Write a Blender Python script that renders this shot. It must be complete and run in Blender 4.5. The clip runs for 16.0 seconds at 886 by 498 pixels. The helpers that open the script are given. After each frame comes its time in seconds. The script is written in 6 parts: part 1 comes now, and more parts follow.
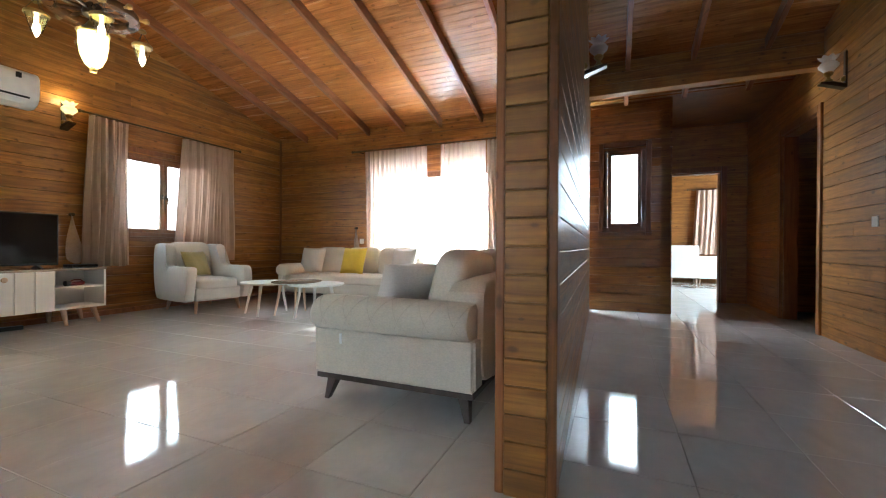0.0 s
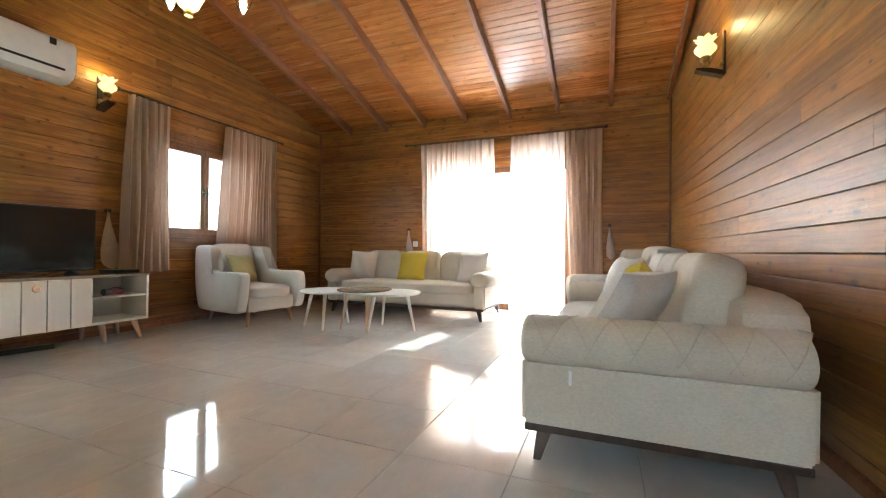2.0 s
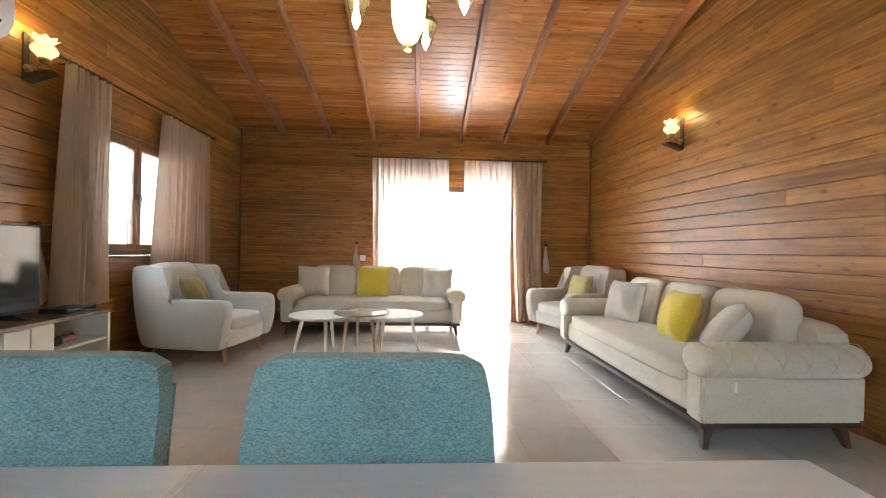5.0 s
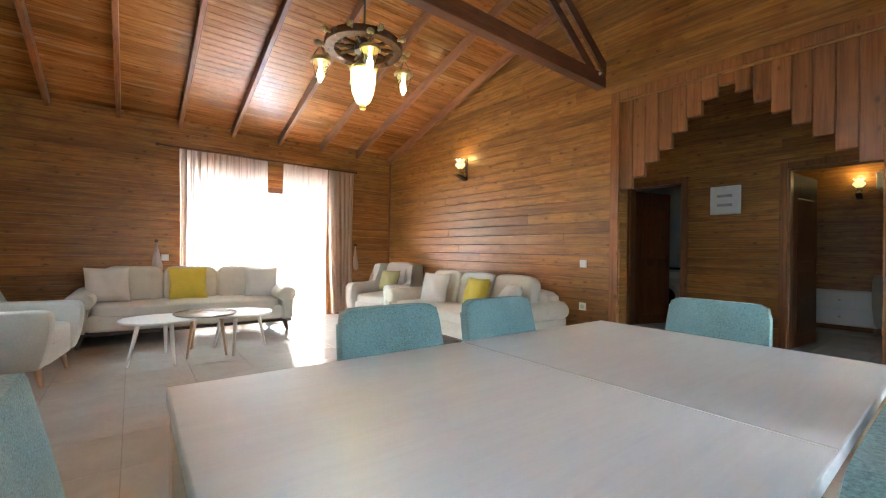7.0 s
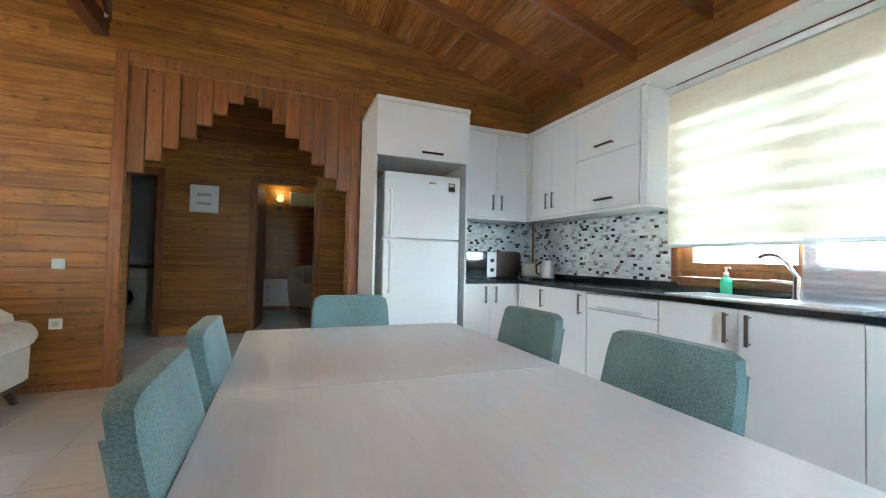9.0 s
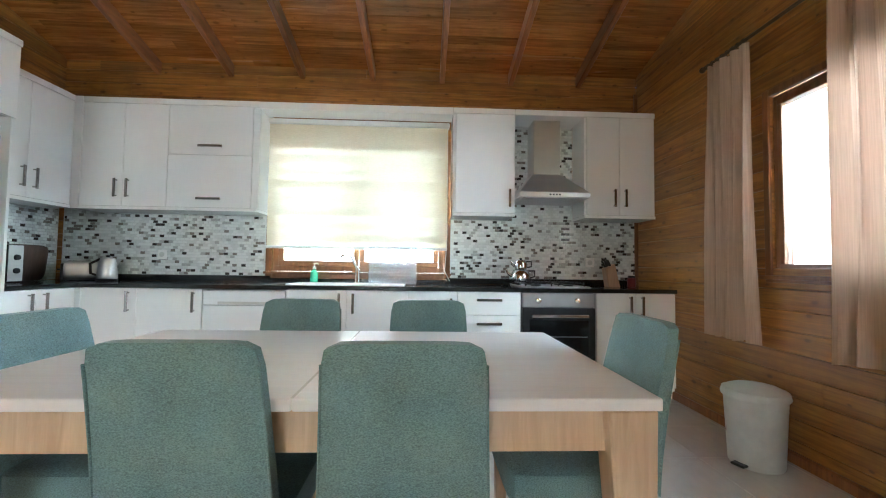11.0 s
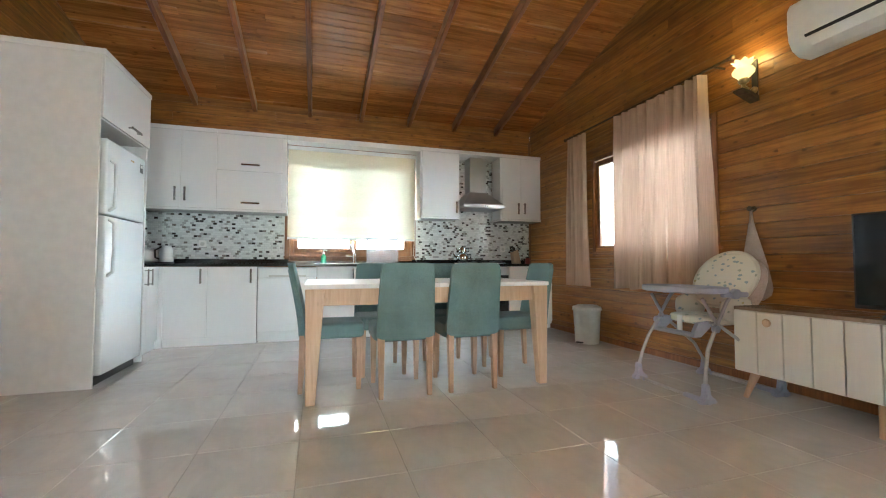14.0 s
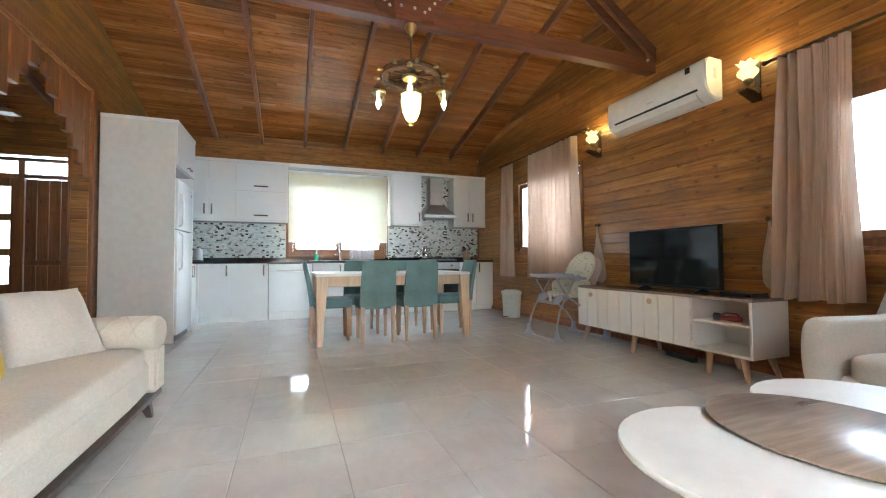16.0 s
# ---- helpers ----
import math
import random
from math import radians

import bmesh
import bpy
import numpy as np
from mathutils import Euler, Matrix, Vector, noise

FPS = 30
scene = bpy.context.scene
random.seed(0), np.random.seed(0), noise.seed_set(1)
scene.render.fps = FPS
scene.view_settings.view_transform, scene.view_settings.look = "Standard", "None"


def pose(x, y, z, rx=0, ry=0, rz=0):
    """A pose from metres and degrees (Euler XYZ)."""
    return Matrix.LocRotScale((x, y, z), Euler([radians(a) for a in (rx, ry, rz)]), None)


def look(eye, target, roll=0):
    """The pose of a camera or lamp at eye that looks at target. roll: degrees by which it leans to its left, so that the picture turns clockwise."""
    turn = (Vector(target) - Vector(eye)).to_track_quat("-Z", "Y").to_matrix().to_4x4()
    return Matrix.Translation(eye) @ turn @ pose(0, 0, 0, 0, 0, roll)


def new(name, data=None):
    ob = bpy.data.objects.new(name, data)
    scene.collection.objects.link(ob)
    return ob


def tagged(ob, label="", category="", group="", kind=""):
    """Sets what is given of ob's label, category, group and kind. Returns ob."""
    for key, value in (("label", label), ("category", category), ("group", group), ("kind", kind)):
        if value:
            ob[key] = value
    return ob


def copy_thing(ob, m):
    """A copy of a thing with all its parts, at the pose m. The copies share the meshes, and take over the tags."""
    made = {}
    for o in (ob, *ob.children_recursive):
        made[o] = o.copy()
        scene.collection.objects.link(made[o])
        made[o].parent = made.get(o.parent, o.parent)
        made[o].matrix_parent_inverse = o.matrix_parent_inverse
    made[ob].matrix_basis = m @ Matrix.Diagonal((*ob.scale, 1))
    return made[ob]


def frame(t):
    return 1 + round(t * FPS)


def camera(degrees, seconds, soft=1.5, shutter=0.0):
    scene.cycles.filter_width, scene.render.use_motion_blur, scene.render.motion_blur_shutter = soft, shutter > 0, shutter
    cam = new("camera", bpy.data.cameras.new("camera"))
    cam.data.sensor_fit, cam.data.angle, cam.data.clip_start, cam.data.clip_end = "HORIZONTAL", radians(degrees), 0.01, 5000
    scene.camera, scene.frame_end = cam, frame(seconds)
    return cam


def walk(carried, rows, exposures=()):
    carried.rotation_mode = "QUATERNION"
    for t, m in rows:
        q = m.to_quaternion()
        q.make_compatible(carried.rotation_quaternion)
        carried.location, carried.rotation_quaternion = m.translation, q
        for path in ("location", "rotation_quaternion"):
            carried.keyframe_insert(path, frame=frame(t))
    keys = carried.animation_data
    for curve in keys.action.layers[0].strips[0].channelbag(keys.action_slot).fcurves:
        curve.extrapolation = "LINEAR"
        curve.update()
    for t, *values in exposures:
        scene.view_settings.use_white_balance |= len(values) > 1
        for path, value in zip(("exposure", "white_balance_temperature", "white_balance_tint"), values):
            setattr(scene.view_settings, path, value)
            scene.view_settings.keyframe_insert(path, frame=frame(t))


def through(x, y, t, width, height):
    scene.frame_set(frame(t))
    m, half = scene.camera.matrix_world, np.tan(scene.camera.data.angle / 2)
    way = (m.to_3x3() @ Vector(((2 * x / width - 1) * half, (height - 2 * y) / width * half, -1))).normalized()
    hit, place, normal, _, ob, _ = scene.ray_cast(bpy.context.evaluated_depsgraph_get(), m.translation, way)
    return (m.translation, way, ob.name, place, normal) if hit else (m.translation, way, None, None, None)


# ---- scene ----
cam = camera(95.1, 16.0, soft=1.1)
PATH = [
    (0, (1.222, 1.094, 0.852), (0.443, 2.936, 0.842), 0.3),
    (0.5, (0.951, 1.29, 0.852), (0.042, 3.072, 0.845), 0.2),
    (1, (0.628, 1.414, 0.852), (-0.326, 3.172, 0.847), 0.4),
    (1.5, (0.308, 1.359, 0.867), (-0.647, 3.117, 0.863), 0.4),
    (2, (-0.008, 1.271, 0.837), (-0.752, 3.128, 0.847), 0.5),
    (2.5, (-0.306, 1.188, 0.831), (-0.779, 3.131, 0.846), 0.5),
    (3, (-0.629, 1.114, 0.906), (-0.955, 3.087, 0.916), 0.5),
    (5.3, (-2.026, 0.7, 1.063), (-1.819, 2.689, 1.075), 1.1),
    (5.5, (-2.163, 0.632, 1.064), (-1.877, 2.611, 1.083), 1.1),
    (6, (-2.467, 0.459, 1.09), (-1.967, 2.396, 1.115), 1.1),
    (6.5, (-2.71, 0.332, 1.063), (-1.93, 2.174, 1.095), 1.2),
    (7, (-3.057, 0.277, 1.071), (-1.839, 1.863, 1.091), 1.1),
    (7.5, (-3.22, 0.359, 0.996), (-1.642, 1.586, 1.036), 1.4),
    (8, (-3.347, 0.615, 1.0), (-1.447, 1.238, 1.049), 1.5),
    (8.5, (-3.376, 0.947, 1.029), (-1.377, 0.929, 1.086), 1.0),
    (9, (-3.187, 1.236, 1.084), (-1.329, 0.498, 1.137), 1.3),
    (9.5, (-3.059, 1.463, 1.08), (-1.668, 0.027, 1.155), 0.8),
    (10, (-2.888, 1.711, 1.072), (-2.069, -0.111, 1.158), 1.0),
    (12.3, (-1.747, 3.095, 1.018), (-2.333, 1.184, 1.105), 0.4),
    (12.5, (-1.646, 3.194, 1.003), (-2.246, 1.288, 1.088), 0.5),
    (13, (-1.465, 3.396, 0.989), (-2.061, 1.488, 1.066), 0.4),
    (13.5, (-1.382, 3.631, 0.947), (-1.97, 1.721, 1.015), 0.5),
    (14, (-1.321, 4.053, 0.886), (-1.915, 2.144, 0.963), 0.0),
    (14.5, (-1.343, 4.476, 0.892), (-1.942, 2.569, 0.966), -0.3),
    (15, (-1.279, 4.965, 0.875), (-1.926, 3.074, 0.953), -0.3),
    (15.5, (-1.187, 5.413, 0.856), (-1.883, 3.54, 0.928), -0.3),
    (16, (-1.023, 5.745, 0.89), (-1.719, 3.871, 0.948), -0.3),
]
walk(cam, [(t, look(eye, target, roll)) for t, eye, target, roll in PATH], [(0, 0.92, 5250, -3), (1.5, 0.93, 5480, -3), (5.5, 0.97, 5480, -3), (6.5, 0.97, 5350, -3), (8.5, 0.93, 5330, -3), (10, 0.97, 5330, -3), (12.4, 0.95, 5600, -3), (14, 0.97, 5500, -3), (16, 1.02, 5250, -3)])

# ---- world and light ----
W, N, S, HALL_E = -4.50, 6.86, -1.58, 3.10
RIDGE_Y, RIDGE_Z, EAVE_N, EAVE_S = 2.62, 4.02, 2.82, 2.97


def east(y):
    """Room face of the east wall, which stands slightly askew."""
    return 0.73 + 0.03 * (N - y)


def roof(y):
    if y > RIDGE_Y:
        return RIDGE_Z - (y - RIDGE_Y) * (RIDGE_Z - EAVE_N) / (N - RIDGE_Y)
    return RIDGE_Z - (RIDGE_Y - y) * (RIDGE_Z - EAVE_S) / (RIDGE_Y - S)


SUN_WAY = Vector((-0.11, -1.0, -0.745)).normalized()
world = bpy.data.worlds.new("world")
scene.world = world
world.use_nodes = True
sky = world.node_tree.nodes.new("ShaderNodeTexSky")
sky.sky_type = "NISHITA"
sky.sun_disc = False
sky.sun_elevation = math.asin(-SUN_WAY.z)
sky.sun_rotation = math.atan2(-SUN_WAY.x, -SUN_WAY.y)
backing = world.node_tree.nodes["Background"]
backing.inputs[1].default_value = 0.12
world.node_tree.links.new(sky.outputs[0], backing.inputs[0])

sun = new("sun", bpy.data.lights.new("sun", "SUN"))
sun.data.energy, sun.data.angle, sun.data.color = 5.0, radians(0.5), (1.0, 0.93, 0.82)
sun.matrix_world = look((0, 0, 0), SUN_WAY)


def sky_light(name, x, y, z, way, wide, high, watts, colour=(0.93, 0.97, 1.0)):
    lamp = new(name, bpy.data.lights.new(name, "AREA"))
    lamp.data.shape, lamp.data.size, lamp.data.size_y = "RECTANGLE", wide, high
    lamp.data.energy, lamp.data.color = watts, colour
    lamp.matrix_world = look((x, y, z), Vector((x, y, z)) + Vector(way))
    return lamp


sky_light("sky_living_window", W - 0.95, 4.35, 1.95, (1, 0.35, -0.45), 1.5, 1.3, 70, (0.86, 0.93, 1.0))
sky_light("sky_kitchen_side_window", W - 0.95, 0.65, 2.0, (1, 0, -0.45), 1.8, 1.3, 200, (0.86, 0.93, 1.0))
sky_light("sky_balcony_door", -1.40, N + 1.0, 2.3, (-0.15, -1, -0.8), 2.4, 1.8, 800, (0.95, 0.975, 1.0))
sky_light("balcony_floor_bounce", -1.35, N + 0.75, 0.12, (-0.22, -1, 0.75), 2.2, 0.9, 820, (1.0, 0.98, 0.95))
sky_light("sky_kitchen_window", -1.79, S - 0.25, 1.60, (0, 1, 0), 1.6, 1.15, 420, (0.90, 0.96, 1.0))
sky_light("sky_entrance", 2.45, S - 0.60, 2.25, (0, 1, -0.8), 1.0, 1.2, 60, (0.76, 0.88, 1.0))
sky_light("sky_corridor_door", 1.34, 7.35, 1.65, (0, -1, 0), 0.45, 1.05, 25)
sky_light("sky_north_bedroom", 4.85, 11.4, 1.5, (-1, 0, 0), 1.6, 1.4, 90)


def lamp_glow(x, y, z, watts, size=0.05):
    lamp = new("bulb_light", bpy.data.lights.new("bulb_light", "POINT"))
    lamp.data.energy, lamp.data.color, lamp.data.shadow_soft_size = watts, (1.0, 0.70, 0.26), size
    lamp.location = (x, y, z)


# ---- materials ----
class Nodes:
    def __init__(self, name):
        self.mat = bpy.data.materials.new(name)
        self.mat.use_nodes = True
        self.tree = self.mat.node_tree
        self.bsdf = self.tree.nodes["Principled BSDF"]

    def add(self, kind, **values):
        node = self.tree.nodes.new("ShaderNode" + kind)
        for key, value in values.items():
            node.inputs[key.replace("_", " ")].default_value = value
        return node

    def link(self, a, b):
        self.tree.links.new(a, b)

    def math(self, op, a, b):
        node = self.tree.nodes.new("ShaderNodeMath")
        node.operation = op
        for n, v in enumerate((a, b)):
            if isinstance(v, (int, float)):
                node.inputs[n].default_value = v
            else:
                self.link(v, node.inputs[n])
        return node.outputs[0]

    def position(self, scale, shift=None, space="position"):
        """World (or object) place, scaled, moved on by a random number per piece."""
        if space == "position":
            out = self.add("NewGeometry").outputs["Position"]
        else:
            out = self.add("TexCoord").outputs["Object"]
        mul = self.add("VectorMath")
        mul.operation = "MULTIPLY"
        self.link(out, mul.inputs[0])
        mul.inputs[1].default_value = scale
        if shift is None:
            return mul.outputs[0]
        move = self.add("VectorMath")
        move.operation = "MULTIPLY_ADD"
        joined = self.add("CombineXYZ")
        for n in range(3):
            self.link(shift, joined.inputs[n])
        self.link(joined.outputs[0], move.inputs[0])
        move.inputs[1].default_value = (37.0, 53.0, 71.0)
        self.link(mul.outputs[0], move.inputs[2])
        return move.outputs[0]

    def noise(self, vector, scale=1.0, detail=4.0, rough=0.55, distort=0.0):
        node = self.add("TexNoise", Scale=scale, Detail=detail, Roughness=rough, Distortion=distort)
        self.link(vector, node.inputs["Vector"])
        return node.outputs["Fac"]

    def ramp(self, fac, *stops, constant=False):
        node = self.add("ValToRGB")
        node.color_ramp.interpolation = "CONSTANT" if constant else "LINEAR"
        e = node.color_ramp.elements
        while len(e) < len(stops):
            e.new(0.5)
        for el, (p, c) in zip(e, stops):
            el.position = p
            el.color = (*c, 1) if len(c) == 3 else c
        self.link(fac, node.inputs[0])
        return node.outputs[0]

    def mix(self, fac, a, b, blend="MIX"):
        node = self.tree.nodes.new("ShaderNodeMix")
        node.data_type, node.blend_type = "RGBA", blend
        for n, v in ((0, fac), (6, a), (7, b)):
            if isinstance(v, (int, float)):
                node.inputs[n].default_value = v
            elif isinstance(v, tuple):
                node.inputs[n].default_value = (*v, 1)
            else:
                self.link(v, node.inputs[n])
        return node.outputs[2]

    def bump(self, height, strength=0.2, distance=0.005):
        node = self.add("Bump", Strength=strength, Distance=distance)
        self.link(height, node.inputs["Height"])
        self.link(node.outputs[0], self.bsdf.inputs["Normal"])

    def out(self, colour=None, rough=None, **values):
        if colour is not None:
            if isinstance(colour, tuple):
                self.bsdf.inputs["Base Color"].default_value = (*colour, 1)
            else:
                self.link(colour, self.bsdf.inputs["Base Color"])
        if rough is not None:
            if isinstance(rough, (int, float)):
                self.bsdf.inputs["Roughness"].default_value = rough
            else:
                self.link(rough, self.bsdf.inputs["Roughness"])
        for key, value in values.items():
            self.bsdf.inputs[key.replace("_", " ")].default_value = value
        return self.mat


def wood(name, light, dark, grain, rough=0.3, knots=0.8, island=False, vary=0.35, coat=0.0, overhead=False, stain=0.0, relief=0.25, uneven=0.22):
    """Stained softwood: long grain, knots, a tone of its own for each board. grain: how fine it is along x, y and z."""
    m = Nodes(name)
    rnd = m.add("NewGeometry").outputs["Random Per Island"] if island else m.add("ObjectInfo").outputs["Random"]
    fine = m.noise(m.position(grain, rnd), 1.0, 6.0, 0.62, 0.6)
    broad = m.noise(m.position(tuple(0.28 * g for g in grain), rnd), 1.0, 3.0)
    tone = m.ramp(m.math("ADD", m.math("MULTIPLY", fine, 0.65), m.math("MULTIPLY", broad, 0.35)), (0.38, dark), (0.60, light))
    shade = m.math("ADD", m.math("MULTIPLY", rnd, vary), 1.0 - vary * 0.5)
    hsv = m.add("HueSaturation")
    m.link(tone, hsv.inputs["Color"])
    m.link(shade, hsv.inputs["Value"])
    col = hsv.outputs[0]
    if knots:
        # knots lie on the face: two flat coordinates, drawn out along the grain
        small = tuple(5.5 if g < 8 else 11.0 for g in grain)
        axes = m.add("SeparateXYZ")
        m.link(m.position(small, None), axes.inputs[0])
        flat = m.add("CombineXYZ")
        if overhead:
            across, along = axes.outputs[1], axes.outputs[0]
        else:
            across, along = axes.outputs[2], m.math("ADD", axes.outputs[0], axes.outputs[1])
        m.link(m.math("ADD", along, m.math("MULTIPLY", rnd, 37.0)), flat.inputs[0])
        m.link(m.math("ADD", across, m.math("MULTIPLY", m.noise(m.position((9, 9, 9), rnd), 1.0, 2.0), 0.12)), flat.inputs[1])
        vor = m.add("TexVoronoi", Scale=1.0, Randomness=1.0)
        vor.voronoi_dimensions = "2D"
        m.link(flat.outputs[0], vor.inputs["Vector"])
        pick = m.add("SeparateXYZ")
        m.link(vor.outputs["Color"], pick.inputs[0])
        size = m.math("MULTIPLY", m.math("MAXIMUM", m.math("SUBTRACT", pick.outputs[0], 0.62), 0.0), 0.50)
        near = m.math("DIVIDE", vor.outputs["Distance"], m.math("ADD", size, 0.0001))
        halo = m.ramp(m.math("MULTIPLY", near, 0.3), (0.15, (1, 1, 1)), (0.75, (0, 0, 0)))
        spot = m.ramp(near, (0.45, (1, 1, 1)), (1.0, (0, 0, 0)))
        col = m.mix(m.math("MULTIPLY", halo, 0.45 * knots), col, dark)
        col = m.mix(m.math("MULTIPLY", spot, knots), col, tuple(0.30 * c for c in dark))
    # cloudy uptake of the stain
    cloud = m.noise(m.position((4.5, 4.5, 7.0), rnd), 1.0, 4.0, 0.6)
    col = m.mix(m.ramp(cloud, (0.50, (0, 0, 0)), (0.72, (stain, stain, stain))), col, dark)
    m.bump(m.math("ADD", fine, m.math("MULTIPLY", cloud, 1.6)), relief, 0.004)
    gloss = m.math("ADD", m.math("MULTIPLY", broad, uneven), rough - uneven * 0.5)
    return m.out(col, gloss, Coat_Weight=coat, Coat_Roughness=0.15)


def plain(name, colour, rough=0.5, metal=0.0, grain=0.06, scale=14.0, bump=0.05, **values):
    """Paint, plastic, metal, stone: one colour with slight stains and unevenness."""
    m = Nodes(name)
    n1 = m.noise(m.position((scale, scale, scale), None, "object"), 1.0, 4.0)
    n2 = m.noise(m.position((scale * 9, scale * 9, scale * 9), None, "object"), 1.0, 2.0)
    lo = tuple(c * (1 - grain * 1.6) for c in colour)
    hi = tuple(min(1.0, c * (1 + grain)) for c in colour)
    col = m.ramp(n1, (0.3, lo), (0.7, hi))
    m.bump(n2, bump, 0.002)
    return m.out(col, m.math("ADD", m.math("MULTIPLY", n1, 0.4 * rough), 0.8 * rough), Metallic=metal, **values)


def cloth(name, colour, weave=420.0, vary=0.25, sheen=0.3, bump=0.35):
    m = Nodes(name)
    fine = m.noise(m.position((weave * 0.5, weave * 0.5, weave), None, "object"), 1.0, 2.0, 0.7)
    broad = m.noise(m.position((5, 5, 5), None, "object"), 1.0, 3.0)
    col = m.ramp(m.math("ADD", m.math("MULTIPLY", fine, 0.7), m.math("MULTIPLY", broad, 0.3)),
                 (0.33, tuple(c * (1 - vary) for c in colour)), (0.67, tuple(min(1, c * (1 + vary)) for c in colour)))
    m.bump(fine, bump, 0.0015)
    return m.out(col, 0.9, Sheen_Weight=sheen, Sheen_Roughness=0.4)


def drape(name, colour, through, open_weave=0.0):
    """Curtain cloth that lets light through; a share of it falls straight through an open weave."""
    m = Nodes(name)
    fine = m.noise(m.position((170, 170, 2.5), None, "object"), 1.0, 2.0)
    col = m.ramp(fine, (0.36, tuple(c * 0.86 for c in colour)), (0.64, colour))
    m.bump(fine, 0.25, 0.002)
    back = m.add("BsdfTranslucent")
    m.link(col, back.inputs["Color"])
    m.out(col, 0.85)
    blend = m.add("MixShader", Fac=through)
    m.link(m.bsdf.outputs[0], blend.inputs[1])
    m.link(back.outputs[0], blend.inputs[2])
    last = blend
    if open_weave:
        last = m.add("MixShader", Fac=open_weave)
        m.link(blend.outputs[0], last.inputs[1])
        m.link(m.add("BsdfTransparent").outputs[0], last.inputs[2])
    m.link(last.outputs[0], m.tree.nodes["Material Output"].inputs["Surface"])
    return m.mat


def glow(name, colour, strength):
    m = Nodes(name)
    return m.out((0.9, 0.85, 0.7), 0.3, Emission_Color=(*colour, 1), Emission_Strength=strength)


PINE = ((0.375, 0.160, 0.031), (0.170, 0.064, 0.011))
M_WALL = wood("stained_wall_boards", *PINE, (2.2, 2.2, 46.0), 0.38, 0.65, stain=0.7, vary=0.42, relief=0.38)
M_UPRIGHT = wood("stained_upright_boards", (0.27, 0.10, 0.028), (0.15, 0.05, 0.013), (46.0, 46.0, 2.2), 0.36, 0.6, stain=0.4)
M_CEIL = wood("stained_ceiling_boards", (0.43, 0.175, 0.046), (0.21, 0.074, 0.017), (2.2, 40.0, 20.0), 0.24, 0.5, True, 0.40, overhead=True, stain=0.4)
M_RAFTER = wood("dark_rafter_wood", (0.30, 0.105, 0.032), (0.16, 0.052, 0.015), (40.0, 3.0, 12.0), 0.4, 0.3)
M_BEAM = wood("dark_beam_wood", (0.15, 0.05, 0.02), (0.075, 0.024, 0.010), (3.0, 40.0, 40.0), 0.42, 0.3)
M_FRAME = wood("window_frame_wood", (0.23, 0.095, 0.032), (0.13, 0.05, 0.016), (30.0, 30.0, 3.0), 0.38, 0.2)
M_OAK = wood("pale_oak", (0.66, 0.49, 0.34), (0.53, 0.37, 0.24), (38.0, 38.0, 3.0), 0.45, 0.15, vary=0.15)
M_LEG = wood("beech_leg", (0.54, 0.36, 0.245), (0.42, 0.26, 0.165), (40.0, 40.0, 3.5), 0.45, 0.0, vary=0.15)
M_TOP = wood("bleached_oak_top", (0.83, 0.83, 0.855), (0.785, 0.782, 0.80), (5.0, 70.0, 10.0), 0.36, 0.0, vary=0.04, relief=0.03, uneven=0.04)
M_WALNUT = wood("brown_wood_top", (0.30, 0.235, 0.19), (0.22, 0.165, 0.13), (4.0, 60.0, 10.0), 0.26, 0.0, vary=0.05, relief=0.05, uneven=0.04)
M_WHEEL = wood("varnished_wheel_wood", (0.13, 0.065, 0.032), (0.07, 0.032, 0.016), (20.0, 20.0, 20.0), 0.24, 0.0)
M_DARKLEG = wood("wenge_leg", (0.075, 0.045, 0.032), (0.04, 0.023, 0.016), (30.0, 30.0, 6.0), 0.4, 0.0)
M_WHITEWOOD = wood("white_wood_front", (0.80, 0.78, 0.74), (0.775, 0.752, 0.71), (30.0, 30.0, 2.5), 0.45, 0.0, vary=0.03)
M_WHITE = plain("white_lacquer", (0.86, 0.86, 0.85), 0.10, grain=0.008, scale=3.0, bump=0.0)
M_GLOSS = plain("white_appliance_enamel", (0.83, 0.85, 0.85), 0.16, grain=0.01, scale=3.0, bump=0.01)
M_PLASTIC = plain("white_plastic", (0.80, 0.79, 0.76), 0.35, grain=0.03)
M_GREYPL = plain("pale_grey_plastic", (0.58, 0.58, 0.54), 0.4, grain=0.05)
M_BLUEPL = plain("lavender_grey_plastic", (0.37, 0.38, 0.48), 0.35, grain=0.05)
M_BLACK = plain("black_plastic", (0.012, 0.012, 0.013), 0.3, grain=0.2)
M_SCREEN = plain("screen_glass", (0.006, 0.006, 0.007), 0.08, grain=0.1, bump=0.0)
M_STEEL = plain("brushed_steel", (0.55, 0.55, 0.55), 0.36, 1.0, 0.03, 6.0, 0.0)
# satin handle metal; the dark reflections on it are put into its base colour
M_HANDLE = plain("handle_metal_dark_reflection", (0.34, 0.33, 0.32), 0.18, 1.0, 0.05, 20.0, 0.0)
M_BOLT = plain("zinc_bolt", (0.72, 0.71, 0.69), 0.32, 0.6, 0.05, 30.0, 0.0)
M_CHROME = plain("chrome", (0.75, 0.75, 0.76), 0.1, 1.0, 0.03, 20.0, 0.01)
M_DARKMETAL = plain("dark_bronze", (0.10, 0.07, 0.045), 0.38, 0.8, 0.2, 30.0)
M_BRASS = plain("aged_brass", (0.42, 0.29, 0.12), 0.3, 0.9, 0.2, 30.0)
M_IRON = plain("grey_tube_metal", (0.46, 0.45, 0.46), 0.34, 0.9, 0.1)
M_GROUT = plain("tile_grout", (0.36, 0.345, 0.32), 0.7, grain=0.15, scale=8.0)
